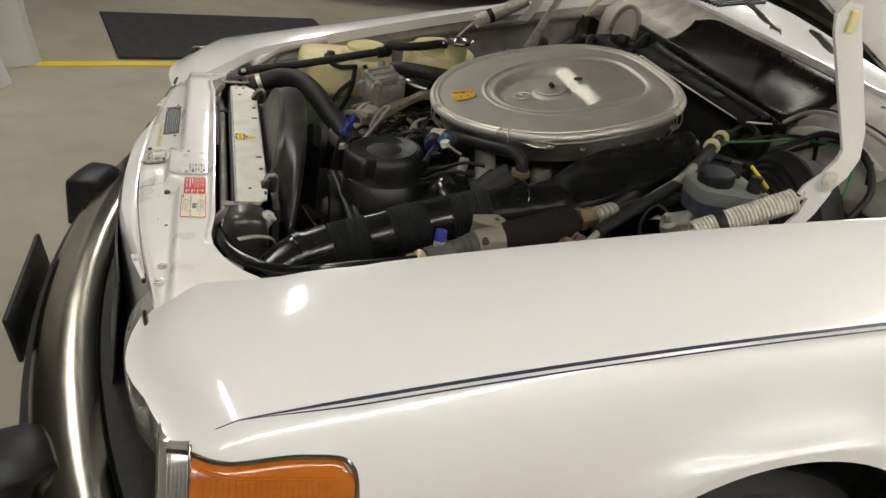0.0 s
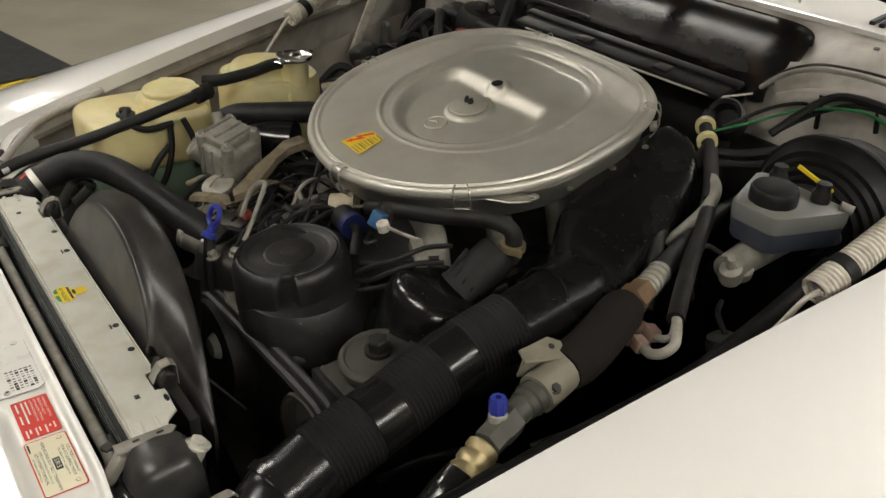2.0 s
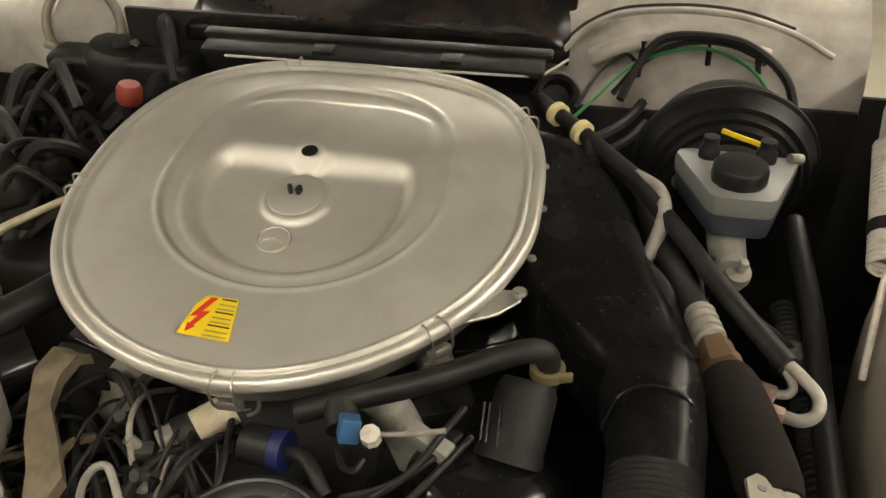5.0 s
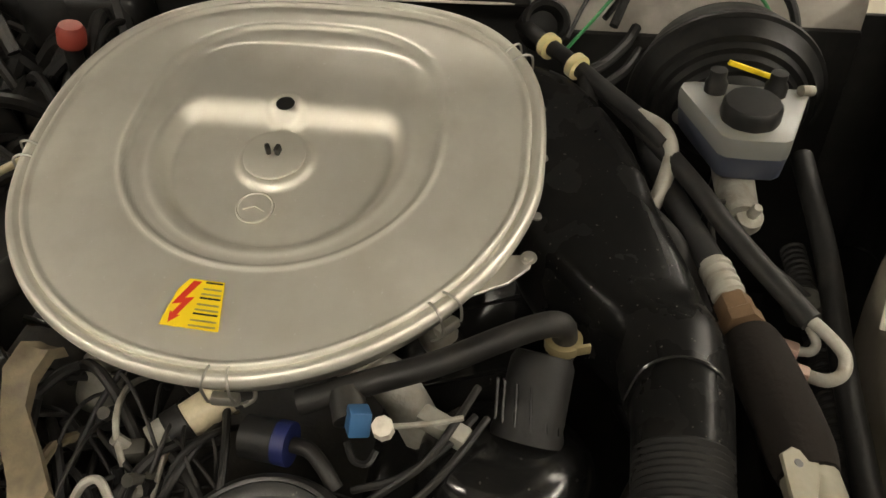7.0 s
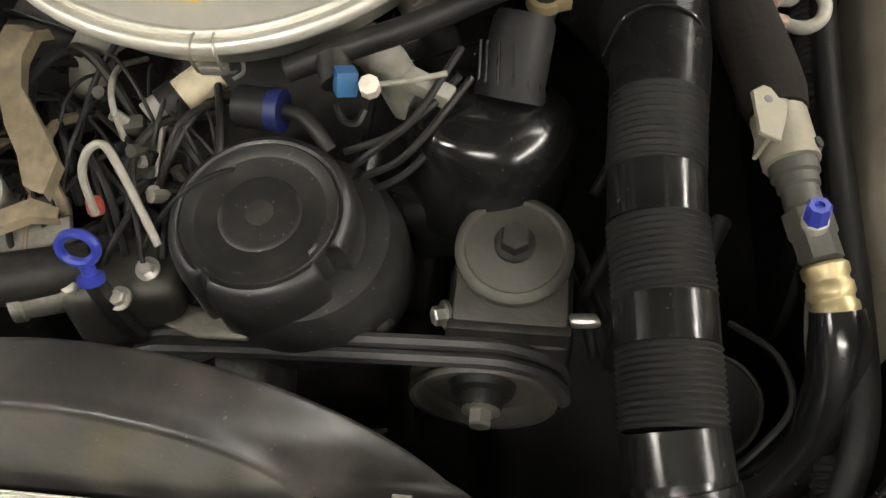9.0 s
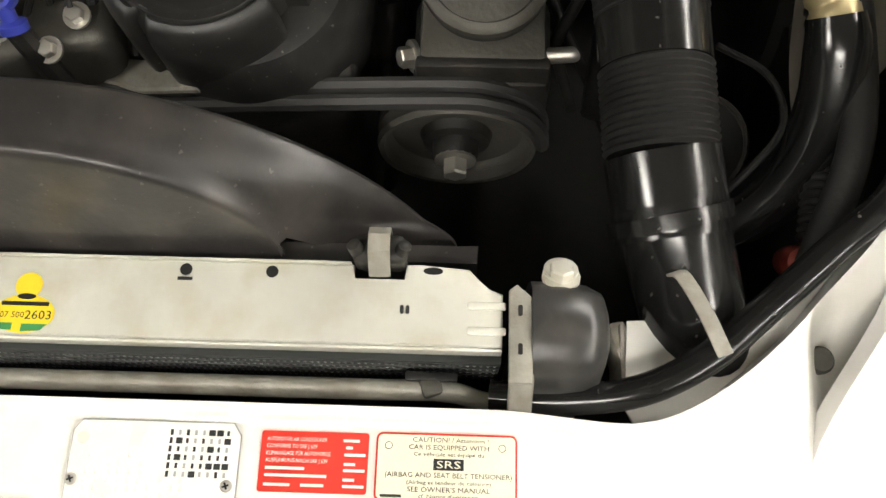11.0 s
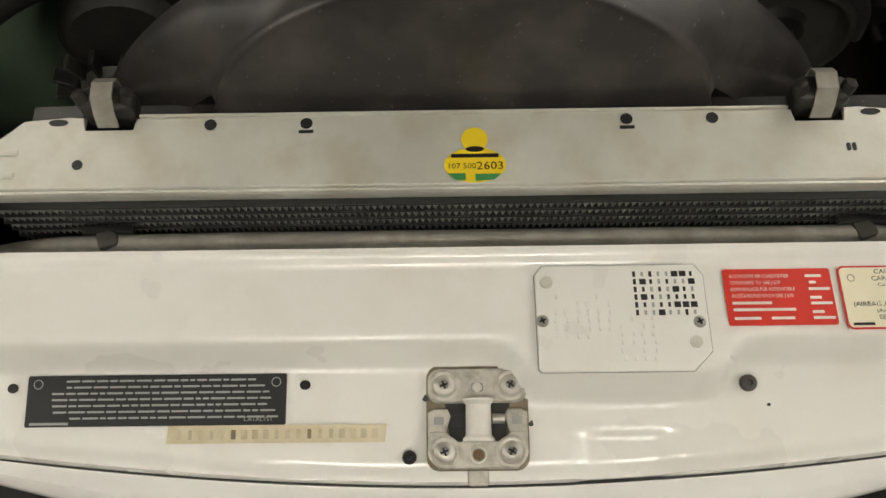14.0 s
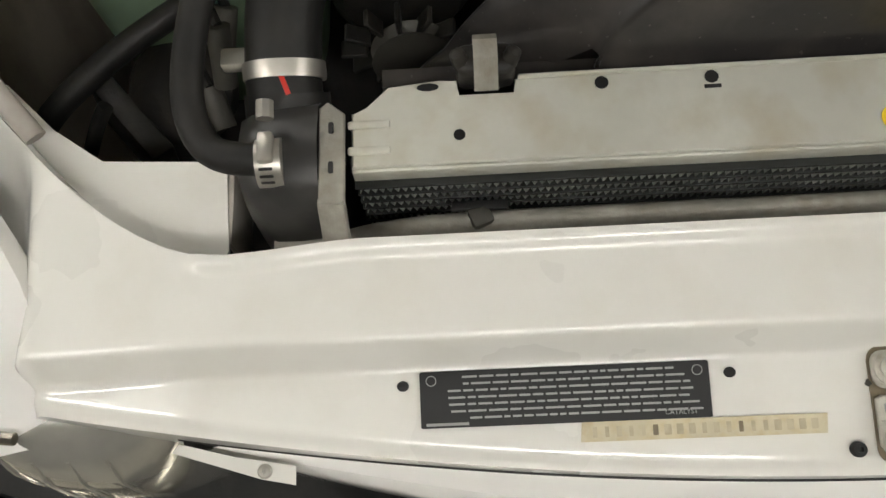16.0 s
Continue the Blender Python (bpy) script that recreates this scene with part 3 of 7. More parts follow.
bumper = part("front_bumper", grid(plan_sweep(bumper_line, [(-0.108, 0.40), (-0.108, 0.450), (-0.102, 0.458), (-0.07, 0.463), (-0.045, 0.464), (-0.040, 0.462), (-0.012, 0.455), (0.0, 0.445), (0.006, 0.43), (0.008, 0.41), (0.004, 0.36), (-0.004, 0.33), (-0.02, 0.32)], -0.83, 0.83), 0.002), CHROME, car, "chrome front bumper bar", sharp=60)
part("rubber_strip", grid(plan_sweep(bumper_line, [(0.006, 0.425), (0.016, 0.423), (0.020, 0.405), (0.016, 0.385), (0.006, 0.383)], -0.83, 0.83), 0.002), RUBBER, bumper)
part("bumper_filler", grid(plan_sweep(bumper_line, [(-0.106, 0.43), (-0.112, 0.451), (-0.13, 0.454), (-0.20, 0.46), (-0.25, 0.462), (-0.255, 0.40)], -0.80, 0.80), 0.003), RUBBER, car, "black rubber filler between body and bumper")


def over_rider(y, turn):
    """A rubber guard: narrow at the bar, widening and bending outward to a flat face."""
    m = pose(bumper_line(y), y, 0.405, 0, 0, turn)
    rows = []
    for o, half, top, low in ((-0.030, 0.034, 0.052, -0.02), (-0.024, 0.052, 0.062, -0.03), (0.0, 0.060, 0.068, -0.05), (0.05, 0.066, 0.064, -0.06), (0.062, 0.064, 0.058, -0.06), (0.068, 0.055, 0.045, -0.055)):
        e = 0.010
        rows.append([m @ Vector((-o, a, b)) for a, b in ((-half, low), (-half, top - e), (-half + 0.003, top - 0.003), (-half + e, top), (0, top + 0.003), (half - e, top), (half - 0.003, top - 0.003), (half, top - e), (half, low))])
    own = grid(rows)
    own.verts.ensure_lookup_table()
    own.faces.new([own.verts[len(own.verts) - 9 + i] for i in range(9)])
    own.faces.new([own.verts[i] for i in range(9)])
    return own


for y, turn in ((0.485, -20), (-0.525, 20)):
    part("over_rider", over_rider(y, turn), BLACK, bumper, "black rubber bumper guard", sharp=60)
plate = part("plate_holder", block((-0.438, -0.01, 0.42), (0.010, 0.34, 0.10), 0.004, (0, -12, 0)), BLACK, bumper, "black number plate holder in front of the bumper")


FLANK = [(0.8156, 0.004), (0.828, -0.010), (0.837, -0.020), (0.846, -0.032), (0.855, -0.046), (0.864, -0.065), (0.872, -0.088), (0.880, -0.118), (0.887, -0.150), (0.889, -0.4)]


def flank_y(x, z):
    """How far out the wing's flank lies at x and z."""
    d = z - stripe_z(x) + 0.028 * (1 - smooth(0, 0.09, x + 0.128)) ** 1.5
    for (ya, da), (yb, db) in zip(FLANK, FLANK[1:]):
        if d >= db:
            return ya + (yb - ya) * min(1, max(0, (da - d) / (da - db)))
    return 0.889


def headlamp(side):
    def line(y):
        return -0.168 + 0.014 * smooth(0.52, 0.60, y) + 0.42 * max(0, y - 0.56) ** 1.4 + 0.02 * smooth(0.45, 0.38, y)
    rows = []
    for y in np.linspace(0.405, 0.815, 40):
        k = smooth(0.40, 0.48, y) * (1 - 0.62 * smooth(0.50, 0.60, y))
        rows.append([Vector((line(y) - o * k, y * side, z)) for o, z in ((-0.02, 0.704), (0.008, 0.701), (0.022, 0.692), (0.034, 0.665), (0.040, 0.62), (0.038, 0.56), (0.028, 0.50))])
    lamp = part("headlight", grid(rows, 0.003), LENS, car, "clear ribbed headlight glass")
    part("chrome_trim", tube([(line(y) - 0.008, y * side, 0.7065) for y in np.linspace(0.52, 0.815, 12)], 0.004, 8, 3), CHROME, lamp)
    for i in range(15):
        y = 0.47 + 0.023 * i
        k = smooth(0.40, 0.48, y) * (1 - 0.62 * smooth(0.50, 0.60, y))
        part("lens_rib", tube([(line(y) - o * k, y * side, z) for o, z in ((0.021, 0.692), (0.034, 0.665), (0.040, 0.62), (0.038, 0.57))], 0.0015, 6, 3), LENS, lamp)

    def skin(x, z, out):
        return Vector((x, side * (flank_y(x, z) + out), z))
    rows = []
    for x in [-0.106, -0.104, -0.10, *np.linspace(-0.085, 0.06, 16), 0.070, 0.076, 0.079, 0.080]:
        e = smooth(0.055, 0.080, x)
        top, low = 0.7105 + 0.012 * smooth(-0.09, 0.03, x) - 0.020 * e ** 2, 0.585 + 0.02 * e
        rows.append([skin(x, z, o) for z, o in ((top + 0.001, -0.002), (top, 0.003), (top - 0.006, 0.0065), (top - 0.03, 0.0085), ((top + low) / 2, 0.009), (low + 0.02, 0.0085), (low, 0.003))])
    ind = part("indicator", grid(rows, 0.002), AMBER, car, "amber indicator lens")
    trim = [skin(x, 0.7135 + 0.012 * smooth(-0.09, 0.03, x), 0.004) for x in np.linspace(-0.132, 0.055, 9)] + [skin(0.070, 0.722, 0.004), skin(0.080, 0.709, 0.004), skin(0.0835, 0.68, 0.004), skin(0.0835, 0.62, 0.004)]
    part("chrome_trim", tube(trim, 0.0030, 8, 3), CHROME, ind)
    for i in range(22):
        x = -0.098 + 0.0072 * i
        part("lens_rib", tube([skin(x, z, o) for z, o in ((0.700, 0.0078), (0.66, 0.0087), (0.60, 0.0085))], 0.0010, 5, 2), AMBER, ind)
    part("lens_band", tube([skin(x, 0.7045, 0.0075) for x in np.linspace(-0.1, 0.06, 8)], 0.0022, 6, 3), AMBER, ind)
    part("divider", tube([skin(-0.106, z, 0.005) for z in (0.722, 0.68, 0.60)], 0.0022, 6, 3), CHROME, ind)
    rows = []
    for x, inset in ((-0.107, 0.0), (-0.116, 0.0), (-0.124, 0.001), (-0.131, 0.004), (-0.136, 0.010), (-0.139, 0.02), (-0.142, 0.035)):
        rows.append([Vector((x - o * 0.4, side * (flank_y(-0.12, z) - inset + o), z)) for z, o in ((0.721, -0.002), (0.719, 0.003), (0.70, 0.006), (0.65, 0.0075), (0.60, 0.006), (0.585, 0.0))])
    side_lens = part("side_lens", grid(rows, 0.002), LENS, car, "clear ribbed corner lens")
    for k in range(6):
        x = -0.109 - 0.0042 * k
        part("lens_rib", tube([Vector((x - 0.001, side * (flank_y(-0.12, z) + o), z)) for z, o in ((0.71, 0.005), (0.66, 0.0075), (0.60, 0.0062))], 0.0012, 5, 3), LENS, side_lens)


for side in (1, -1):
    headlamp(side)
    wheel = part("wheel", lathe([(0.19, -0.09), (0.28, -0.1), (0.308, -0.08), (0.312, 0), (0.308, 0.08), (0.28, 0.1), (0.19, 0.09)], (0.685, side * 0.74, 0.312), (0, 1, 0), 48), TYRE, car, "black tyre in the wheel arch")
    part("rim", lathe([(0.19, 0.08 * side), (0.17, 0.05 * side), (0.06, 0.07 * side), (0, 0.07 * side)], (0.685, side * 0.74, 0.312), (0, 1, 0), 32), CAST, wheel)
    rows = [[Vector((0.685 + 0.37 * math.cos(a), side * y, 0.30 + 0.395 * math.sin(a))) for y in (0.71, 0.75, 0.80, 0.845)] for a in np.linspace(-0.3, math.pi + 0.3, 30)]
    part("wheel_housing", grid(rows, 0.003), RUBBER, car, "black wheel housing")

# the raised bonnet, hinged at the back
def hood(v, y, down):
    """A place on the bonnet: v along it from its rear edge, down below its skin."""
    crown = 0.05 * (y / 0.62) ** 2
    return Vector((1.05 - 0.857 * v - 0.515 * (crown + down), y, 1.165 + 0.515 * v - 0.857 * (crown + down)))


rows = [[hood(v, y * (1 - 0.08 * v), 0.0) for v in np.linspace(0, 1.2, 20)] for y in np.linspace(-0.62, 0.62, 30)]
bonnet = part("bonnet", grid(rows, 0.0015), PAINT, car, "white bonnet standing raised on its hinges")
rows = [[hood(v, y, 0.022) for v in np.linspace(0.07, 1.12, 20)] for y in np.linspace(-0.52, 0.52, 30)]
part("insulation_pad", grid(rows, 0.006), FELT, bonnet, "dark insulation pad under the bonnet")
for side in (1, -1):
    rows = [[hood(v, side * y * (1 - 0.08 * v), d) for y, d in ((0.617, 0.002), (0.614, 0.050), (0.608, 0.058), (0.575, 0.060), (0.545, 0.045), (0.53, 0.026))] for v in np.linspace(0.0, 1.19, 20)]
    part("inner_frame", grid(rows, 0.0015), PAINT_BAY, bonnet, "white folded edge of the bonnet")
rows = [[hood(v, y, d) for v, d in ((0.003, 0.002), (0.006, 0.03), (0.04, 0.034), (0.08, 0.020))] for y in np.linspace(-0.58, 0.58, 30)]
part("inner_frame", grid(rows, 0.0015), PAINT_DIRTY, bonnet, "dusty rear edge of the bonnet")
part("bonnet_cable", tube([hood(0.045, -0.58, 0.04), hood(0.045, -0.4, 0.04), hood(0.06, -0.1, 0.038), hood(0.05, 0.25, 0.038)], 0.006, 8, 6), RUBBER, bonnet, "black cable along the bonnet edge")
for y in (0.05, -0.185):
    rows = [[Vector((x, y + w, z - 0.004 * (abs(w) > 0.018))) for w in (-0.022, -0.018, 0.018, 0.022)] for x, z in ((1.04, 1.125), (1.065, 1.112), (1.085, 1.098), (1.105, 1.088), (1.122, 1.083), (1.126, 1.072))]
    part("bonnet_tongue", grid(rows, 0.003), SPRING, bonnet, "bent pale metal tongue at the bonnet edge")

# ---- radiator and shroud ----
rad = thing("radiator", (-0.02, 0, 0.40), "radiator with grey top plate and black end tanks", "radiator")
outline = [(-0.044, -0.306), (-0.044, 0.306), (-0.010, 0.306), (-0.008, 0.297), (0.006, 0.285), (0.008, 0.255), (0.008, 0.245), (-0.003, 0.245), (-0.003, 0.212), (0.007, 0.212),
           (0.007, -0.212), (-0.003, -0.212), (-0.003, -0.245), (0.008, -0.245), (0.008, -0.255), (0.006, -0.285), (-0.008, -0.297), (-0.010, -0.306)]
top = part("top_plate", slab(outline, 0.003, pose(0, 0, 0.777), 0.001), PLATE, rad, "grey galvanised top plate with small slots")
part("front_edge", block((-0.0455, 0, 0.772), (0.0022, 0.612, 0.014), 0.0008), PLATE, top)
part("front_lip", block((-0.0485, 0, 0.7665), (0.006, 0.612, 0.002), 0.0006), CORE, top)
part("rear_edge", block((0.0082, 0, 0.7775), (0.002, 0.42, 0.008), 0.0008), PLATE, top)
for y in (-0.16, 0.163, -0.105, 0.101, 0.262, -0.262):
    part("hole", slab([(0.004 * math.cos(a) * (0.6 if abs(y) > 0.2 else 1), 0.004 * math.sin(a) * (1.6 if abs(y) > 0.2 else 1)) for a in np.linspace(0, 6, 12)], 0.0006, pose(0.001 if abs(y) < 0.2 else 0.004, y, 0.7801)), INK, top)
for y in (-0.105, 0.101):
    part("slot", block((-0.005, y, 0.7803), (0.0022, 0.0095, 0.0008), 0.0002), INK, top)
for d in (-0.0018, 0.0018):
    part("slot", slab(rounded(0.0055, 0.0024, 0.0011), 0.0006, pose(-0.0215, d - 0.245, 0.7801)), INK, top)
part("hole", slab([(0.0034 * math.cos(a), 0.0034 * math.sin(a)) for a in np.linspace(0, 6, 12)], 0.0006, pose(-0.0270, 0.245, 0.7801)), INK, top)
for side in (1, -1):
    for x in (-0.018, -0.034):
        part("rib", block((x, side * 0.296, 0.7805), (0.005, 0.024, 0.003), 0.0012), PLATE, top)
FIN = material("dusty cooling fins", (0.50, 0.51, 0.47), 0.4, metal=0.5, vary=0.3, scale=50, dirt=(0.10, 0.10, 0.09), dirt_amount=0.35)
core = part("core", boxed((-0.038, -0.306, 0.40), (-0.004, 0.306, 0.764)), CORE, rad, "dark finned radiator core")
for r in range(6):
    z = 0.7635 - 0.0105 * r
    part("cooling_tube", block((-0.0475, 0, z), (0.005, 0.612, 0.0022), 0.0005), CORE, core)
    zig = [Vector((-0.0493 + 0.0002 * (i % 2), -0.305 + 0.0022 * i, z - 0.0015 - 0.0075 * (i % 2))) for i in range(278)]
    part("fin_strip", grid([[p, p + Vector((0.012, 0, 0))] for p in zig], 0.0004), FIN, core, "zigzag cooling fins")


def end_tank(side):
    rows = []
    n = 20
    for d, k in ((0.0, 1.0), (0.02, 1.0), (0.035, 0.95), (0.045, 0.82), (0.049, 0.5)):
        row = []
        for i in range(n):
            a = 2 * math.pi * i / n
            cx, cz = math.copysign(abs(math.cos(a)) ** 0.5, math.cos(a)), math.copysign(abs(math.sin(a)) ** 0.35, math.sin(a))
            row.append(Vector((-0.030 + 0.040 * k * cx, side * (0.324 + d), 0.585 + 0.205 * (0.85 + 0.15 * k) * cz)))
        rows.append(row)
    bm = grid(rows, close=True)
    bm.faces.new([bm.verts[len(bm.verts) - n + i] for i in range(n)]) if bm.verts.ensure_lookup_table() is None else None
    tank = part("end_tank", bm, TANK_BLACK, rad, "black plastic end tank", sharp=60)
    flange = part("clamp_plate", slab([(-0.046, -0.0075), (-0.046, 0.0070), (0.012, 0.0070), (0.016, 0.002), (0.008, -0.0075)], 0.003, pose(-0.021, side * 0.3165, 0.7835, 0, 0, 0), 0.0008), CAST, rad, "pale bent clamp plate")
    part("clamp_side", block((-0.070, side * 0.318, 0.765), (0.010, 0.015, 0.034), 0.002, (0, 35, 0)), CAST, flange)
    for x in (-0.022, -0.046):
        part("slot", slab(rounded(0.0070, 0.0028, 0.001), 0.0006, pose(x, side * 0.3165, 0.7868)), INK, flange)
    clip = part("rubber_mount", block((0.014, side * 0.2285, 0.783), (0.020, 0.034, 0.024), 0.006, segs=3), DARK_METAL, rad, "cracked rubber mount with a steel clip")
    for d in (-0.013, 0.013):
        part("rubber_horn", lathe([(0.0055, 0), (0.0045, 0.009), (0, 0.012)], (0.012, side * 0.2285 + d, 0.790), (0.3, d * 30, 1), 10), DARK_METAL, clip)
    path = [Vector((0.028, 0, 0.770)), Vector((0.027, 0, 0.796)), Vector((0.021, 0, 0.8005)), Vector((0.010, 0, 0.799)), Vector((0.003, 0, 0.790)), Vector((-0.001, 0, 0.7815))]
    rows = [[p + Vector((0, side * 0.2285 + d, 0)) for d in (-0.0068, 0.0068)] for p in path]
    part("steel_clip", grid(rows, 0.0012), CAST, clip)
    return tank


end_tank(1)
right_tank = end_tank(-1)
part("drain_bolt", bolt((0.003, -0.343, 0.775), (0.5, 0, 0.86), 0.0082, 0.010), PLATE, right_tank)
part("neck", lathe([(0.009, -0.02), (0.009, 0.0), (0.011, 0.003), (0.011, 0.006)], (0.006, -0.343, 0.772), (0.5, 0, 0.86), 18), PLATE, right_tank)

# yellow inspection sticker on the plate
st = thing("inspection_sticker", (-0.030, -0.008, 0.780), "worn yellow and green inspection sticker on the radiator plate", "sticker")
m = pose(-0.031, -0.007, 0.7802, 0, 0, -90)
part("paper", slab([(0.0195 * math.cos(a) * (1 if math.sin(a) > -0.6 else 0.95), 0.0125 * math.sin(a)) for a in np.linspace(0, 2 * math.pi, 24, endpoint=False)], 0.0005, m), YELLOW, st)
part("disc", slab([(0.0085 * math.cos(a), 0.0085 * math.sin(a)) for a in np.linspace(0, 2 * math.pi, 20, endpoint=False)], 0.0005, on(m, 0.0, 0.0185)), YELLOW, st)
part("green_band", slab([(-0.017, -0.006), (-0.006, -0.006), (-0.006, -0.0105), (-0.012, -0.0105)], 0.0004, on(m, 0, 0, 0.0004)), GREEN_INK, st)
part("green_band", slab([(0.0, -0.0065), (0.016, -0.0065), (0.012, -0.0105), (0.0, -0.0115)], 0.0004, on(m, 0, 0, 0.0004)), GREEN_INK, st)
part("letters", text_mesh("107 500", 0.0055, on(m, -0.0085, -0.001, 0.0007), 0.017), INK, st)
part("letters", text_mesh("2603", 0.0080, on(m, 0.0095, -0.001, 0.0007), 0.0165), INK, st)
part("print_bar", slab(rounded(0.030, 0.0026, 0.0004), 0.0003, on(m, 0, 0.0065, 0.0005)), INK, st)
part("rim_mark", slab([(0.006 * math.cos(a) - 0.0, 0.002 * math.sin(a)) for a in np.linspace(0, 6, 12)], 0.0003, on(m, 0, 0.0112, 0.0005)), INK, st)

# fan shroud


def shroud_rows():
    rows = []
    for i in range(81):
        s = math.sin(math.pi / 2 * (-1 + i / 40))
        c = math.sqrt(max(0.0, 1 - s * s))
        yo = 0.276 * s
        rim = Vector((0.086 - 0.036 * (yo / 0.262) ** 2, yo, 0.60 + 0.264 * c ** 0.70))
        top = Vector((0.020 + 0.022 * c, 0.162 * s, 0.777 + 0.092 * c ** 1.3))
        if rim.z < 0.74:
            rim.z = 0.74 - 0.3 * (0.74 - rim.z)
        lip = top + Vector((-0.005, 0, -0.0055))
        foot = Vector((0.0125, 0.162 * s, 0.7665))
        row = [foot, foot.lerp(lip, 0.15) + Vector((0.0015, 0, 0)), foot.lerp(lip, 0.6) + Vector((0.002, 0, 0)), lip, top + Vector((-0.004, 0, -0.0015)), top + Vector((-0.002, 0, 0.0012)), top + Vector((0.001, 0.001 * s, 0.0018)), top + Vector((0.005, 0.004 * s, 0.0006))]
        for f, up in ((0.25, 0.002), (0.5, 0.003), (0.75, 0.002), (1.0, 0.0)):
            row.append(top.lerp(rim, f) + Vector((0, 0, up * c)))
        row += [rim + Vector((0.004, 0, -0.003)), rim + Vector((0.006, -0.01 * s, -0.02)), rim + Vector((0.008, -0.02 * s, -0.05))]
        rows.append(row)
    return rows


shroud = thing("fan_shroud", (0.06, 0, 0.5), "dusty dark grey plastic fan shroud behind the radiator", "fan shroud")
part("hood", grid(shroud_rows(), 0.0025), SHROUD, shroud, sharp=75)
part("lower_panel", boxed((0.016, -0.29, 0.42), (0.028, 0.29, 0.762)), SHROUD, shroud)

# ---- air cleaner ----
LIDC = Vector((0.585, -0.02, 0.9265))
LIDM = Matrix.Translation(LIDC) @ Matrix(((0.9746, 0, -0.2240, 0), (0.0, 1, 0.0, 0), (0.2240, 0.012, 0.9746, 0), (0, 0, 0, 1)))


def lid_outline(a):
    """The radius of the lid's edge in the direction a."""
    c, s = math.cos(a), math.sin(a)
    p = (2.1 if s > 0 else 1.78) if c < 0 else (2.6 if s > 0 else 3.1)
    return ((abs(c) / 0.2425) ** p + (abs(s) / 0.2515) ** p) ** (-1 / p)


def lid_height(u, v, f):
    h = 0.001 * (1 - f * f)
    q = math.hypot((u - 0.020) / 0.1485, (v - 0.002) / 0.152) if u < 0.02 else (abs((u - 0.020) / 0.171) ** 2.8 + abs((v - 0.002) / 0.152) ** 2.8) ** (1 / 2.8)
    h -= 0.0030 * smooth(1.022, 0.985, q)
    h += 0.0022 * max(0, 1 - abs(q - 1.03) / 0.028)
    r = math.hypot(u - 0.012, v - 0.002)
    if u < 0.09:
        h -= 0.0145 * smooth(0.124, 0.107, r) * smooth(0.080, 0.048, u)
        h += 0.0018 * max(0, 1 - abs(r - 0.127) / 0.006) * smooth(0.078, 0.057, u)
    t = (abs((u - 0.075) / 0.090) ** 4 + abs(v / 0.125) ** 4)
    h += 0.0015 * smooth(1.15, 0.85, t) * smooth(0.045, 0.075, u)
    h += 0.0055 * smooth(0.041, 0.035, math.hypot(u - 0.008, v - 0.008))
    h += 0.006 * smooth(0.024, 0.014, math.hypot(u - 0.067, v - 0.009))
    h += 0.004 * smooth(0.928, 0.942, f) - 0.0045 * smooth(0.952, 0.962, f) + 0.004 * smooth(0.966, 0.980, f)
    return h


def lid_mesh():
    n, rings = 160, 110
    rows = []
    for i in range(rings + 1):
        f = (i / rings) ** 0.85 if i else 0.004
        row = []
        for j in range(n):
            a = 2 * math.pi * j / n
            r = lid_outline(a) * f
            u, v = r * math.cos(a), r * math.sin(a)
            row.append(LIDM @ Vector((u, v, lid_height(u, v, f))))
        rows.append(row)
    for k, (f, h) in enumerate(((1.012, -0.001), (1.018, -0.005), (1.014, -0.009), (1.0, -0.011), (0.985, -0.011))):
        rows.append([LIDM @ Vector((lid_outline(2 * math.pi * j / n) * f * math.cos(2 * math.pi * j / n), lid_outline(2 * math.pi * j / n) * f * math.sin(2 * math.pi * j / n), h)) for j in range(n)])
    return grid(rows, close=True)


def ring_at(f, h, n=96):
    out = []
    for j in range(n):
        a = 2 * math.pi * j / n
        r = lid_outline(a) * f if f > 0 else 0
        out.append(LIDM @ Vector((r * math.cos(a), r * math.sin(a), h)))
    return out


cleaner = thing("air_cleaner", (0.585, -0.02, 0.80), "large round-cornered metal air cleaner with a satin lid", "air cleaner")
lid = part("lid", lid_mesh(), LID, cleaner, "scuffed satin metal lid with pressed rings", sharp=60)
part("pan", grid([ring_at(0.985, -0.012), ring_at(0.99, -0.017), ring_at(0.955, -0.019), ring_at(0.945, -0.045), ring_at(0.90, -0.062), ring_at(0.6, -0.085), ring_at(0.3, -0.10)], close=True), STEEL, cleaner, "grey steel air cleaner pan")
part("centre_cap", lathe([(0.031, 0), (0.031, 0.002), (0.029, 0.003), (0, 0.003)], LIDM @ Vector((0.008, 0.008, -0.0095)), LIDM.to_3x3() @ Vector((0, 0, 1)), 28), LID, lid)
part("wing_nut", merge(block((LIDM @ Vector((0.008, 0.013, 0.0)))[:], (0.009, 0.005, 0.009), 0.0015, (0, -13, 30)), block((LIDM @ Vector((0.008, 0.003, 0.0)))[:], (0.009, 0.005, 0.009), 0.0015, (0, -13, -10))), DARK_METAL, lid, "dark wing nut")
part("emblem_disc", lathe([(0.0185, 0), (0.0185, 0.0022), (0.0172, 0.0026), (0.0164, 0.0014), (0, 0.0014)], LIDM @ Vector((-0.055, 0.012, -0.0145)), LIDM.to_3x3() @ Vector((0, 0, 1)), 32), LID, lid, "plain pressed roundel")
part("emblem_bar", slab([(-0.010, -0.004), (0.0, 0.004), (0.010, -0.004), (0.0, 0.0005)], 0.0018, LIDM @ pose(-0.055, 0.012, -0.0130, 0, 0, -90)), LID, lid)
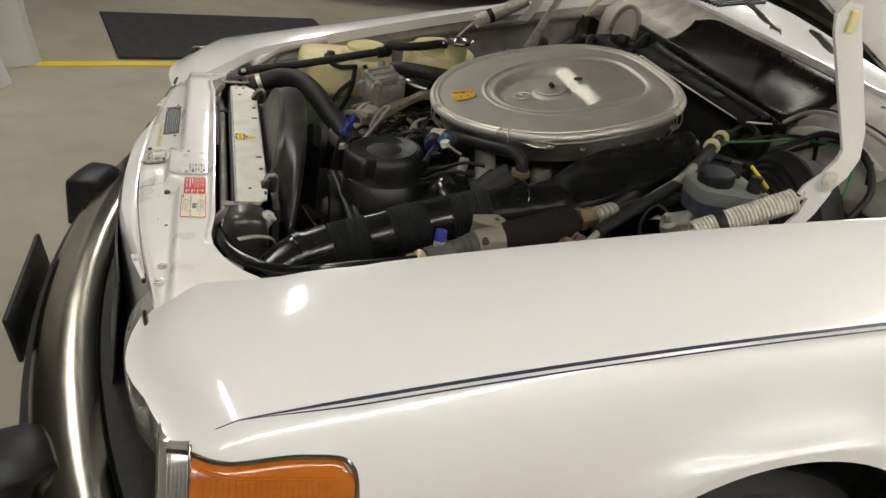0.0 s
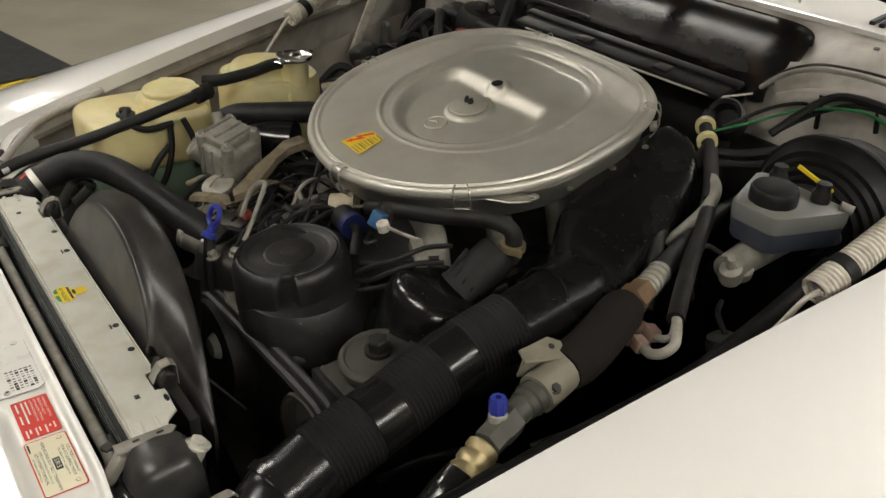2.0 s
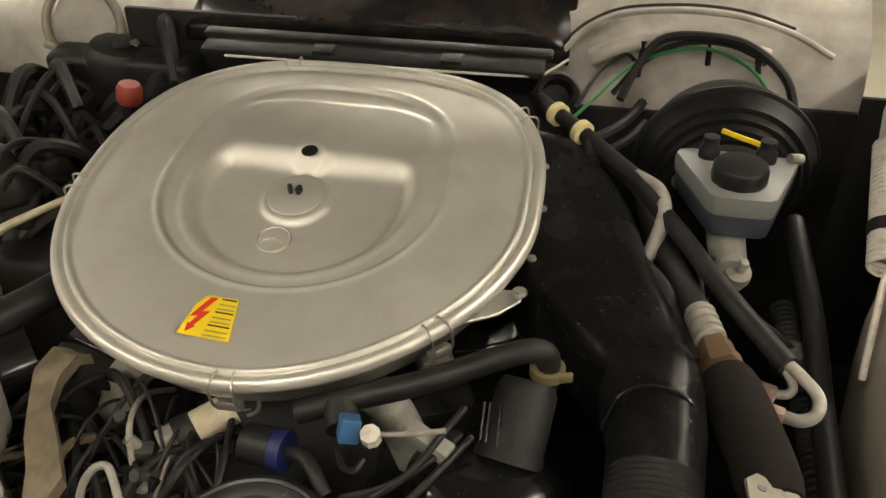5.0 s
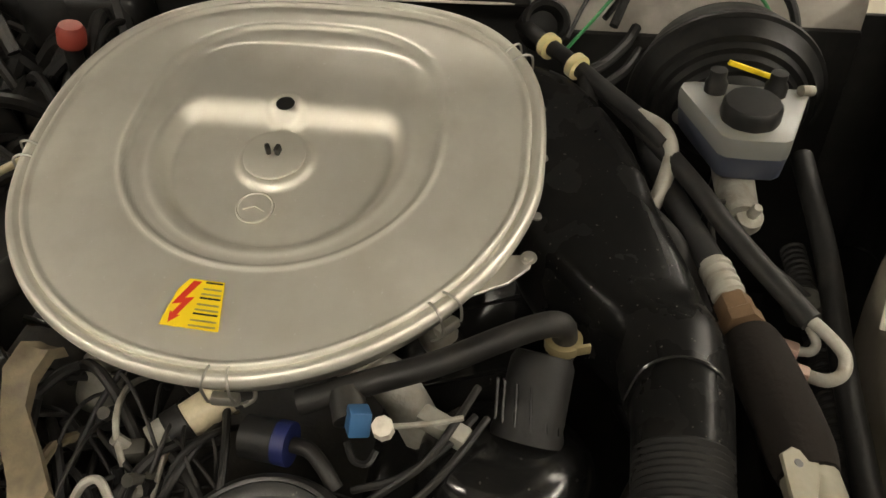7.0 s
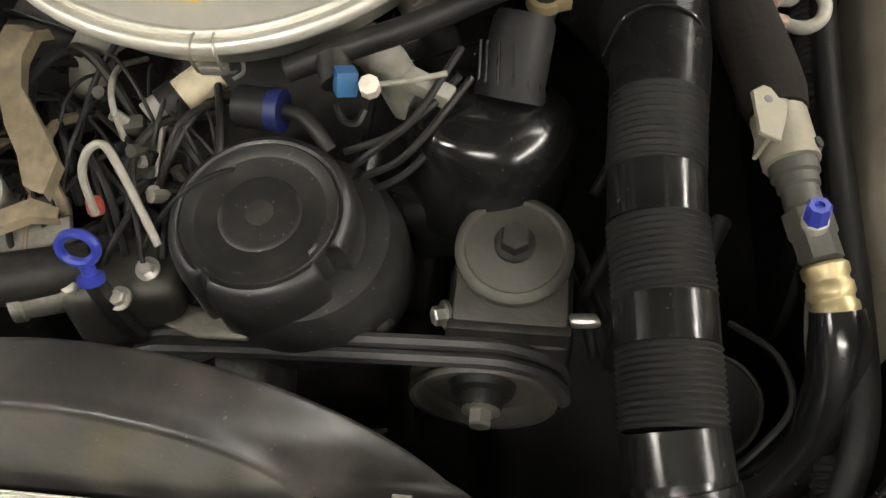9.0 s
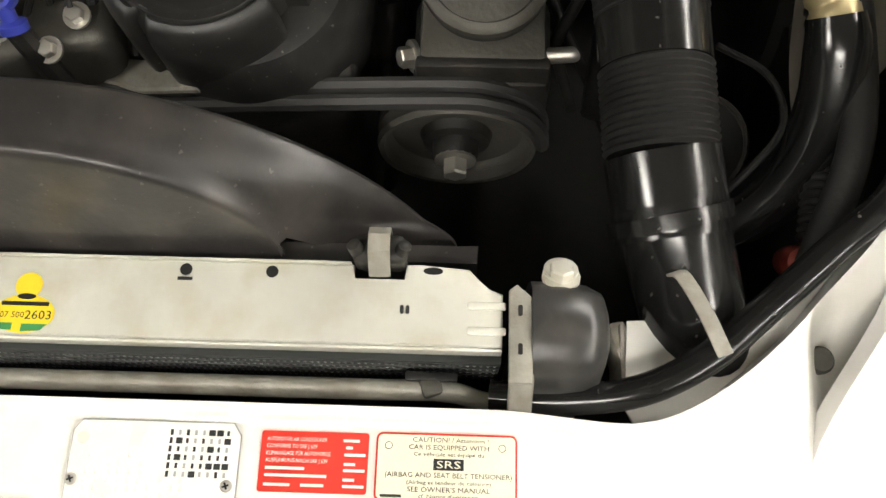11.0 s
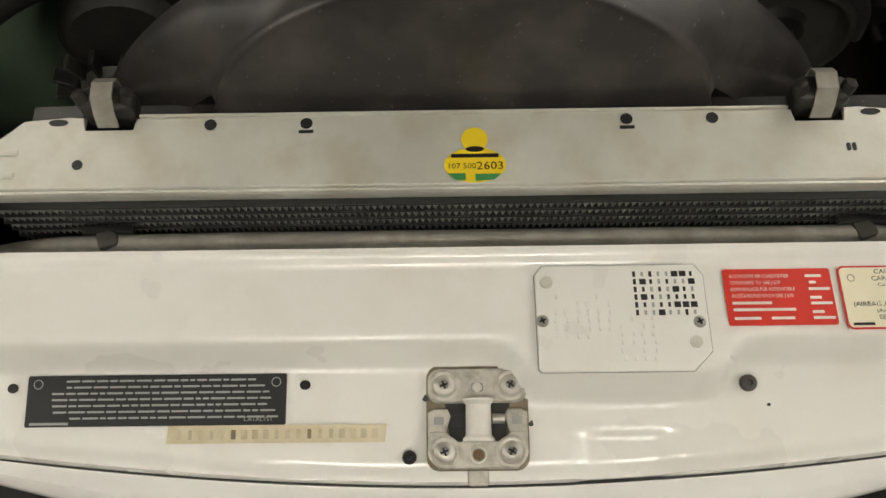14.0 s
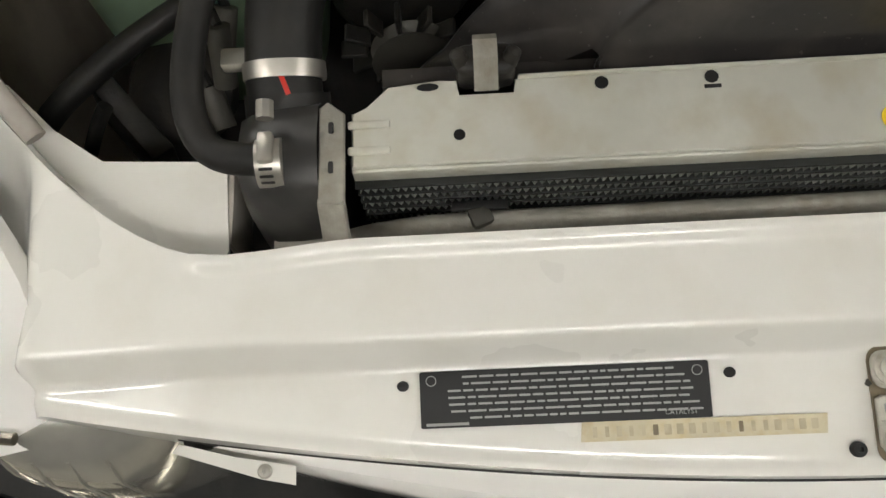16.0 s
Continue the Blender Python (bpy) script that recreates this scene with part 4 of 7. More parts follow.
part("vent_hole", lathe([(0.0095, 0), (0.0095, 0.0006), (0, 0.0006)], LIDM @ Vector((0.067, 0.009, 0.0046)), LIDM.to_3x3() @ Vector((0, 0, 1)), 20), INK, lid, "round black hole")
for a in (182.5, 230, 308, 20, 95):
    a = radians(a)
    r = lid_outline(a)
    p = Vector((math.cos(a), math.sin(a), 0))
    side = Vector((-math.sin(a), math.cos(a), 0))
    clip = None
    for s in (-0.011, 0.011):
        pts = [LIDM @ (p * (r * f) + side * s * g + Vector((0, 0, h))) for f, h, g in ((0.94, 0.001, 0.7), (0.985, 0.006, 0.8), (1.03, 0.001, 1), (1.035, -0.02, 1), (1.01, -0.034, 1.25), (0.99, -0.040, 1.4))]
        if clip is None:
            clip = part("spring_clip", tube(pts, 0.0013, 6, 4), STEEL, cleaner, "bent wire spring clip")
        else:
            part("wire", tube(pts, 0.0013, 6, 4), STEEL, clip)
    part("cross_wire", tube([LIDM @ (p * (r * 0.94) + side * s + Vector((0, 0, 0.001))) for s in (-0.0077, 0.0077)], 0.0013, 6, 3), STEEL, clip)
    part("hook", block((LIDM @ (p * (r * 1.005) + Vector((0, 0, -0.03))))[:], (0.010, 0.024, 0.009), 0.002, (0, -13, math.degrees(a))), STEEL, clip)
# mounting ear
ear = part("mounting_ear", slab([(-0.034, 0.035), (-0.016, 0.0), (0.003, -0.018), (0.012, -0.019), (0.016, -0.010), (0.012, 0.025)], 0.003, pose(0.494, -0.252, 0.886, 0, -13, 0), 0.001), STEEL, cleaner, "bent pale metal mounting ear")
part("ear_bolt", bolt((0.505, -0.268, 0.8925), (-0.2, 0, 0.97), 0.005, 0.004), STEEL, ear)

# warning sticker on the lid
ws = thing("warning_sticker", (0.385, -0.01, 0.88), "yellow warning sticker with a red lightning arrow on the lid", "sticker")


def lid_pose(x, y, up=0.0016, turn=-90):
    """A pose on the lid over the plan place x, y."""
    q = LIDM.inverted() @ Vector((x, y, LIDC.z + 0.23 * (x - LIDC.x)))
    return LIDM @ pose(q.x, q.y, up, 0, 0, turn)


m = lid_pose(0.414, 0.006, 0.0027, -92)
part("paper", slab([(-0.025, -0.024), (0.027, -0.024), (0.022, 0.0), (0.017, 0.024), (-0.014, 0.024), (-0.021, 0.012)], 0.0006, m), YELLOW, ws)
part("arrow", slab([(-0.010, 0.022), (-0.003, 0.022), (-0.012, 0.004), (-0.004, 0.006), (-0.013, -0.013), (-0.010, -0.013), (-0.018, -0.021), (-0.020, -0.010), (-0.0175, -0.011), (-0.013, -0.001), (-0.021, -0.003)], 0.0004, on(m, 0, 0, 0.0005)), RED, ws, "red lightning arrow")
for i in range(9):
    w = 0.015 + 0.0011 * i
    part("print_bar", slab(rounded(w, 0.0017, 0.0003), 0.0003, on(m, 0.0085 + 0.0004 * i, 0.0205 - 0.0052 * i + (0.0012 if i % 3 == 0 else 0), 0.0005)), BRASS if i % 3 else INK, ws)

# black intake duct
duct = thing("intake_duct", (0.5, -0.35, 0.75), "black plastic intake duct curving to a ribbed hose", "intake duct")


def duct_rows():
    spec = [  # x, inner y, outer y, top z, bottom z, squareness
        (0.800, -0.235, -0.255, 0.925, 0.88, 0.45), (0.785, -0.228, -0.300, 0.930, 0.85, 0.42), (0.74, -0.225, -0.345, 0.918, 0.82, 0.38), (0.68, -0.235, -0.375, 0.905, 0.80, 0.36),
        (0.61, -0.245, -0.396, 0.892, 0.785, 0.36), (0.55, -0.272, -0.420, 0.881, 0.775, 0.40), (0.50, -0.315, -0.435, 0.876, 0.775, 0.5),
        (0.455, -0.347, -0.445, 0.874, 0.778, 0.7), (0.41, -0.359, -0.447, 0.873, 0.785, 0.95), (0.392, -0.362, -0.446, 0.871, 0.786, 1.0), (0.330, -0.361, -0.442, 0.857, 0.776, 1.0)]
    rows, n = [], 40
    for x, yi, yo, zt, zb, q in spec:
        row = []
        for j in range(n):
            a = 2 * math.pi * j / n
            c, s = math.cos(a), math.sin(a)
            c2, s2 = math.copysign(abs(c) ** q, c), math.copysign(abs(s) ** q, s)
            lean = 0.02 * s2 * (1 if x < 0.5 else 0.4)
            drop = 0.012 * (1 - c2) * 0.5 * (1 if q < 0.6 else 0)
            row.append(Vector((x + lean, (yi + yo) / 2 + c2 * (yi - yo) / 2, (zt + zb) / 2 + s2 * (zt - zb) / 2 - drop)))
        rows.append(row)
    return rows


rows = duct_rows()
fine = []
for j in range(40):
    fine.append(spline([r[j] for r in rows], 4))
rows = [[fine[j][i] for j in range(40)] for i in range(len(fine[0]))]
bm = grid(rows, close=True)
bm.verts.ensure_lookup_table()
bm.faces.new([bm.verts[j] for j in range(40)])
snout = part("snout", bm, DUCT, duct, "smooth black plastic duct", sharp=60)
for x, y, z in ((0.715, -0.268, 0.9225), (0.645, -0.274, 0.908), (0.567, -0.272, 0.8945)):
    part("rivet", lathe([(0.005, 0), (0.0045, 0.002), (0, 0.003)], (x, y, z - 0.0035), (-0.2, 0, 0.97), 12), STEEL, snout)
part("seam", tube([(0.405, -0.3565, 0.830), (0.415, -0.37, 0.864), (0.42, -0.398, 0.8745), (0.415, -0.43, 0.864), (0.405, -0.443, 0.830)], 0.0018, 6, 4), GLOSS, snout)

HOSE_LINE = spline([(0.390, -0.4035, 0.8325), (0.345, -0.4015, 0.8215), (0.27, -0.401, 0.803), (0.19, -0.409, 0.782), (0.09, -0.4165, 0.757), (0.045, -0.425, 0.742), (-0.02, -0.45, 0.70), (-0.06, -0.47, 0.66)], 40)


def hose_piece(x0, x1, base, ribs=0, depth=0.003):
    line = [p for p in HOSE_LINE if x1 <= p.x <= x0]
    d = (line[-1] - line[0])
    prof = []
    n = max(2, ribs * 6)
    for i in range(n + 1):
        u = i / n
        r = base + (depth * (0.5 - 0.5 * math.cos(2 * math.pi * ribs * u)) if ribs else 0)
        prof.append((r, d.length * u))
    prof = [(base * 0.9, 0), *prof, (base * 0.9, d.length)]
    return lathe(prof, line[0], d, 36)


ribbed = part("ribbed_hose", hose_piece(0.361, 0.293, 0.0378, 12, 0.0026), RUBBER, duct, "ribbed black hose")
part("cuff", hose_piece(0.297, 0.253, 0.0395), GLOSS, duct, "shiny black sleeve")
part("ribbed_hose", hose_piece(0.257, 0.193, 0.0378, 12, 0.0026), RUBBER, duct, "ribbed black hose")
part("cuff", hose_piece(0.197, 0.158, 0.0395), GLOSS, duct, "shiny black sleeve")
part("ribbed_hose", hose_piece(0.161, 0.098, 0.0378, 12, 0.0026), RUBBER, duct, "ribbed black hose")
part("cuff", hose_piece(0.102, 0.045, 0.0400), GLOSS, duct, "shiny black sleeve")
part("collar", hose_piece(0.062, 0.052, 0.0430), GLOSS, duct)
part("elbow", tube([p for p in HOSE_LINE if p.x < 0.066][::4], [0.0395, 0.0385, 0.037, 0.036, 0.036], 30, 0), GLOSS, duct, "shiny black elbow")

# ---- engine and its parts ----
eng = thing("engine", (0.55, 0, 0.25), "dark oily engine block filling the bay", "engine")
part("block", block((0.60, -0.02, 0.50), (0.70, 0.36, 0.40), 0.03, segs=3), DARK_METAL, eng)
for side in (1, -1):
    cover = part("cam_cover", block((0.60, -0.02 + side * 0.20, 0.70), (0.62, 0.17, 0.10), 0.03, (side * 24, 0, 0), segs=4), DARK_METAL if side > 0 else GLOSS, eng, "ribbed cam cover")
    for i in range(9):
        part("cover_rib", block((0.38 + 0.05 * i, -0.02 + side * 0.205, 0.752), (0.007, 0.12, 0.012), 0.003, (side * 24, 0, 0)), GLOSS, cover)
    for i in range(4):
        part("intake_runner", tube([(0.42 + 0.12 * i, -0.02 + side * 0.17, 0.72), (0.43 + 0.12 * i, -0.02 + side * 0.13, 0.80), (0.45 + 0.12 * i, -0.02 + side * 0.05, 0.82)], 0.021, 12, 4), CAST, eng)
part("timing_cover", block((0.235, -0.02, 0.56), (0.10, 0.34, 0.30), 0.02, segs=3), DARK_METAL, eng)
part("front_housing", block((0.215, 0.045, 0.71), (0.085, 0.10, 0.075), 0.014, (0, 10, 14), segs=3), GREASE, eng, "dusty cast water outlet")
part("outlet_neck", lathe([(0.027, 0), (0.027, 0.05), (0.029, 0.052), (0.029, 0.06)], (0.205, 0.075, 0.735), (-0.35, 0.85, 0.15), 24), CAST, eng)
for p in ((0.178, 0.03, 0.752), (0.205, 0.012, 0.757), (0.186, 0.075, 0.748)):
    part("bolt", bolt(p, (-0.3, 0, 0.95), 0.007, 0.010), STEEL, eng)
part("pale_bracket", slab([(-0.05, -0.012), (0.045, -0.016), (0.05, 0.006), (0.0, 0.014), (-0.048, 0.010)], 0.006, pose(0.182, -0.028, 0.708, 0, 10, 82), 0.002), CAST, eng, "pale cast bracket")
# added dark sheet that keeps the lit floor from showing through the bay
part("undertray", boxed((-0.2, -0.66, 0.26), (1.0, 0.66, 0.28)), RUBBER, eng, "added dark sheet closing the bay from below")

# distributor cover
DC, DA = Vector((0.240, -0.085, 0.803)), Vector((-0.10, 0.03, 1)).normalized()


def notch(a):
    k = 1.0
    for c, w, d in ((math.radians(-121), 0.17, 0.17), (math.radians(150), 0.12, 0.10)):
        e = abs((a - c + math.pi) % (2 * math.pi) - math.pi)
        k -= d * smooth(w, w * 0.5, e)
    return k


dist = thing("distributor_cover", tuple(DC - 0.12 * DA), "matt black round distributor cover with stepped top", "distributor cover")
cap = part("cap", lathe([(0.082, -0.125), (0.082, -0.07), (0.080, -0.022), (0.0785, -0.012), (0.0755, -0.0055), (0.072, -0.0015), (0.069, -0.0002), (0.065, -0.004)], DC, DA, 120, shape=notch), COVER, dist, sharp=50)
part("dished_top", lathe([(0.0655, -0.010), (0.0658, -0.0012), (0.0645, 0.0), (0.060, -0.0012), (0.055, -0.0036), (0.051, -0.0062), (0.0475, -0.0088), (0.044, -0.0092), (0.040, -0.0082), (0.037, -0.0055), (0.034, -0.0035), (0.030, -0.0028), (0.0, -0.0022)], DC, DA, 96), COVER, dist, sharp=50)
part("emblem", slab([(0.012 * math.cos(a), 0.012 * math.sin(a)) for a in np.linspace(0, 6, 10)], 0.0005, pose(*(DC - 0.0024 * DA), 0, -6, 0)), SHROUD, dist)
part("skirt_lug", lathe([(0.012, -0.004), (0.012, 0.004), (0.005, 0.0045), (0.005, -0.002), (0, -0.002)], DC + Vector((0.015, -0.086, -0.055)), (0.1, -1, 0.5), 16), BLACK, dist)
part("skirt", lathe([(0.094, -0.125), (0.093, -0.085), (0.089, -0.062), (0.080, -0.046), (0.06, -0.040)], DC + Vector((0.004, -0.020, 0)), DA, 72), COVER, dist)

# power steering pump
PC = Vector((0.252, -0.292, 0.757))
pump = thing("steering_pump", (0.252, -0.292, 0.62), "dusty grey steering pump reservoir with a centre nut", "steering pump")
part("cover", lathe([(0.048, -0.012), (0.0505, -0.010), (0.0505, -0.004), (0.047, 0.0), (0.043, 0.001), (0.041, -0.002), (0.024, 0.001), (0.018, 0.003), (0, 0.003)], PC, (-0.12, 0, 1), 40), GREASE, pump, "round greasy reservoir lid")
part("nut", bolt(PC + Vector((0, 0, 0.003)), (-0.12, 0, 1), 0.013, 0.020, washer=1.35), DARK_METAL, pump, "large dark nut")
part("reservoir", lathe([(0.044, -0.09), (0.046, -0.03), (0.047, -0.012)], PC, (-0.12, 0, 1), 32), DARK_METAL, pump)
part("pump_body", block((0.225, -0.292, 0.66), (0.09, 0.11, 0.10), 0.012), DARK_METAL, pump)
part("front_flange", block((0.192, -0.292, 0.700), (0.012, 0.105, 0.055), 0.004), DARK_METAL, pump)
part("pump_flange", block((0.222, -0.292, 0.722), (0.058, 0.098, 0.016), 0.005, (0, -4, 0)), GREASE, pump, "pale worn flange")
part("lug", bolt((0.212, -0.238, 0.702), (-0.4, 1, 0.3), 0.009, 0.014), STEEL, pump)
part("side_fitting", tube([(0.215, -0.335, 0.70), (0.216, -0.362, 0.702), (0.217, -0.366, 0.702)], 0.0065, 12, 2), STEEL, pump)

# pulleys and belts
pul = thing("belt_drive", (0.15, -0.27, 0.5), "belt pulleys with two black drive belts", "belt drive")
part("pump_pulley", lathe([(0.024, -0.004), (0.056, -0.003), (0.060, -0.008), (0.062, -0.019), (0.066, -0.020), (0.068, -0.015), (0.060, -0.010), (0.068, -0.004), (0.068, 0.0), (0.060, 0.005), (0.068, 0.010), (0.066, 0.013), (0.02, 0.013)], (0.178, -0.273, 0.640), (1, 0, 0), 48), GREASE, pul, "dusty dished steel pulley")
part("pulley_hub", lathe([(0.0, -0.028), (0.017, -0.028), (0.019, -0.024), (0.020, -0.014), (0.028, -0.012), (0.031, -0.004)], (0.178, -0.272, 0.640), (1, 0, 0), 32), DARK_METAL, pul)
part("pulley_bolt", bolt((0.153, -0.272, 0.640), (-1, 0, 0), 0.011, 0.018, washer=1.6), STEEL, pul, "hexagon pulley bolt")
part("fan_pulley", lathe([(0.03, -0.02), (0.075, -0.02), (0.078, 0.0), (0.075, 0.018), (0.02, 0.018)], (0.165, -0.02, 0.63), (1, 0, 0), 40), DARK_METAL, pul)
for x in (0.166, 0.181):
    part("belt", tube([(x, -0.345, 0.640), (x, -0.340, 0.668), (x, -0.325, 0.692), (x, -0.300, 0.706), (x, -0.270, 0.7105), (x - 0.002, -0.15, 0.7065), (x - 0.006, -0.01, 0.702), (x - 0.008, 0.018, 0.699), (x - 0.008, 0.032, 0.688), (x - 0.008, 0.035, 0.665)], 0.0068, 8, 6), BELT, pul, "black drive belt")
part("idler_pulley", lathe([(0.02, -0.02), (0.052, -0.02), (0.054, 0.0), (0.052, 0.018), (0.02, 0.018)], (0.168, -0.035, 0.648), (1, 0, 0), 36), DARK_METAL, pul)
part("idler_hub", lathe([(0.0, -0.034), (0.014, -0.032), (0.022, -0.02)], (0.168, -0.035, 0.648), (1, 0, 0), 24), CAST, pul, "dull hub of the idler pulley")
for k in range(7):
    a = 2 * math.pi * k / 7
    c, s = math.cos(a), math.sin(a)
    rows = [[Vector((0.10 + 0.02 * w, 0.0 + c * r - s * 0.03 * w, 0.60 + s * r + c * 0.03 * w)) for w in (-1, 1)] for r in (0.05, 0.12, 0.20)]
    part("fan_blade", grid(rows, 0.003), BLACK, pul, "black fan blade")

# oil filter
flt = thing("oil_filter", (0.37, -0.26, 0.62), "glossy black oil filter canister", "oil filter")
FB = Vector((0.360, -0.262, 0.745))
part("canister", lathe([(0.0, -0.06), (0.068, -0.06), (0.076, -0.045), (0.078, 0.026), (0.076, 0.038), (0.070, 0.049), (0.060, 0.056), (0.040, 0.060), (0.0, 0.062)], FB, (0.34, -0.08, 1), 56), GLOSS, flt, "glossy black canister", sharp=60)
F0 = Vector((0.388, -0.279, 0.795))
FA = Vector((0.62, -0.12, 0.60)).normalized()
neck = part("neck", lathe([(0.034, -0.005), (0.030, 0.01), (0.028, 0.062), (0.024, 0.070), (0, 0.070)], F0, FA, 32), RUBBER, flt, "fluted black filter neck")
turn = Vector((0, 0, 1)).rotation_difference(FA).to_matrix()
for i in range(14):
    a = 2 * math.pi * i / 14
    o = turn @ Vector((0.0298 * math.cos(a), 0.0298 * math.sin(a), 0))
    part("flute", tube([F0 + o + FA * 0.006, F0 + o * 0.95 + FA * FA * 0.060], 0.0016, 6, 2), DUCT, neck)

# breather hose below the lid
hose = thing("breather_hose", (0.42, -0.2, 0.80), "dusty black breather hose with an elbow", "hose")
part("pipe", tube([(0.362, -0.09, 0.838), (0.378, -0.14, 0.850), (0.396, -0.20, 0.864), (0.420, -0.255, 0.878), (0.432, -0.283, 0.883), (0.441, -0.299, 0.877), (0.444, -0.304, 0.862), (0.443, -0.303, 0.835)], 0.0112, 14, 6), HOSE, hose)
part("clamp", lathe([(0.0165, 0), (0.0165, 0.009)], (0.4435, -0.3035, 0.850), (0.0, 0, 1), 18), BRASS, hose, "thin metal clamp")
part("clamp_ear", block((0.436, -0.320, 0.855), (0.004, 0.014, 0.010), 0.001, (0, 0, 20)), BRASS, hose)

# ---- air conditioning line along the wing ----
ac = thing("air_conditioning_line", (0.4, -0.49, 0.75), "black foam covered refrigerant line with metal fittings", "pipe")
part("hose", tube([(0.80, -0.385, 0.86), (0.72, -0.395, 0.858), (0.65, -0.415, 0.855), (0.58, -0.437, 0.852), (0.562, -0.443, 0.851)], 0.0135, 12, 5), RUBBER, ac)
LINE = spline([(0.566, -0.442, 0.852), (0.505, -0.460, 0.844), (0.476, -0.4665, 0.842), (0.396, -0.490, 0.829), (0.334, -0.500, 0.823), (0.301, -0.507, 0.817), (0.249, -0.517, 0.808), (0.208, -0.530, 0.797), (0.186, -0.535, 0.787)], 20)


def along(x0, x1, profile, seg=20):
    """Turns (radius, share of the way) about the line between two places."""
    a = min(LINE, key=lambda p: abs(p.x - x0))
    b = min(LINE, key=lambda p: abs(p.x - x1))
    return lathe([(r, k * (b - a).length) for r, k in profile], a, b - a, seg)


fer = part("ferrule", along(0.566, 0.524, [(0.0135, 0), (0.0135, 1)], 18), CAST, ac, "grooved pale ferrule")
for k in range(4):
    part("groove_ring", along(0.562 - 0.0095 * k, 0.556 - 0.0095 * k, [(0.0135, 0), (0.0158, 0.2), (0.0158, 0.8), (0.0135, 1)], 18), CAST, fer)
part("nut", along(0.524, 0.490, [(0.015, 0), (0.0175, 0.1), (0.0175, 0.55), (0.0200, 0.6), (0.0200, 0.95), (0.016, 1)], 6), RUST, ac, "rusty union nut")
part("foam_sleeve", tube([p for p in LINE if 0.348 <= p.x <= 0.484][::3], [0.022, 0.0268, 0.0275, 0.0275, 0.0275, 0.0275, 0.0275, 0.024], 24, 0), FOAM, ac, "black foam sleeve")
br = part("bracket", along(0.352, 0.306, [(0.017, 0), (0.0225, 0.02), (0.0225, 0.98), (0.017, 1)], 14), CLAMP, ac, "pale cast clamp bracket")
m = pose(0.341, -0.484, 0.846, 14, 4, -14)
part("bracket_ear", slab([(-0.034, -0.012), (0.012, -0.014), (0.019, -0.006), (0.018, 0.010), (0.006, 0.018), (-0.012, 0.012), (-0.034, 0.006)], 0.0035, m, 0.001), CLAMP, br)
part("ear_hole", slab([(0.0036 * math.cos(a), 0.0036 * math.sin(a)) for a in np.linspace(0, 2 * math.pi, 14, endpoint=False)], 0.0006, on(m, 0.004, 0.004, 0.0034)), INK, br)
part("bracket_fold", block((0.326, -0.482, 0.832), (0.038, 0.004, 0.026), 0.0012, (10, 6, -14)), CLAMP, br)
part("bracket_bolt", bolt((0.318, -0.520, 0.832), (0, -0.6, 0.8), 0.005, 0.005), DARK_METAL, br)
part("coupling", along(0.306, 0.268, [(0.019, 0), (0.019, 0.25), (0.0165, 0.3), (0.0165, 0.5), (0.0145, 0.55), (0.0145, 0.95), (0.012, 1)], 22), GREASE, ac, "grey line coupling")
part("coupling_hex", along(0.270, 0.226, [(0.015, 0), (0.0185, 0.05), (0.0185, 0.5), (0.0165, 0.55), (0.0165, 0.95), (0.013, 1)], 6), GREASE, ac, "grey hexagon coupling")
part("valve_stem", lathe([(0.010, 0), (0.010, 0.010), (0.0065, 0.013), (0.0065, 0.018)], (0.249, -0.515, 0.816), (0.05, 0.15, 1), 16), CAST, ac)
part("valve_cap", lathe([(0.0088, 0), (0.0088, 0.014), (0.0075, 0.017), (0.0035, 0.017), (0.0035, 0.013), (0, 0.013)], (0.249, -0.513, 0.828), (0.05, 0.15, 1), 24, shape=lambda a: 1 + 0.07 * math.cos(8 * a)), BLUE, ac, "blue valve cap")
part("crimp_ferrule", along(0.226, 0.188, [(0.0145, 0), (0.0175, 0.06), (0.0175, 0.22), (0.0155, 0.28), (0.0155, 0.34), (0.0175, 0.40), (0.0175, 0.58), (0.0155, 0.64), (0.0155, 0.70), (0.0175, 0.76), (0.0175, 0.95), (0.015, 1)], 24), BRASS, ac, "yellow zinc crimp ferrule")
part("hose", tube([(0.194, -0.533, 0.791), (0.174, -0.537, 0.778), (0.144, -0.538, 0.752), (0.118, -0.530, 0.72), (0.098, -0.510, 0.69), (0.085, -0.475, 0.665), (0.08, -0.43, 0.65)], [0.0195, 0.0225, 0.023, 0.023, 0.023, 0.023, 0.023], 22, 7), GLOSS, ac, "shiny black hose")

ins = thing("fuel_line_pair", (0.46, -0.5, 0.78), "pale metal tubes looping into two square unions", "pipe")
for (x, y, z), a in (((0.486, -0.503, 0.826), -20), ((0.461, -0.508, 0.823), -20)):
    part("union", block((x, y, z), (0.015, 0.020, 0.016), 0.003, (0, 10, a)), UNION, ins, "faded pink union nut")
    part("union_collar", lathe([(0.0085, 0), (0.0085, 0.008)], (x - 0.002, y + 0.010, z), (-0.3, 0.9, 0.1), 12), UNION, ins)
part("tube", tube([(0.485, -0.512, 0.827), (0.483, -0.522, 0.830), (0.490, -0.527, 0.834), (0.500, -0.522, 0.841), (0.508, -0.514, 0.848)], 0.0045, 10, 6), CAST, ins)
part("tube", tube([(0.459, -0.517, 0.824), (0.452, -0.531, 0.828), (0.457, -0.543, 0.834), (0.472, -0.545, 0.841), (0.490, -0.532, 0.847), (0.506, -0.517, 0.851)], 0.0060, 12, 6), CAST, ins)
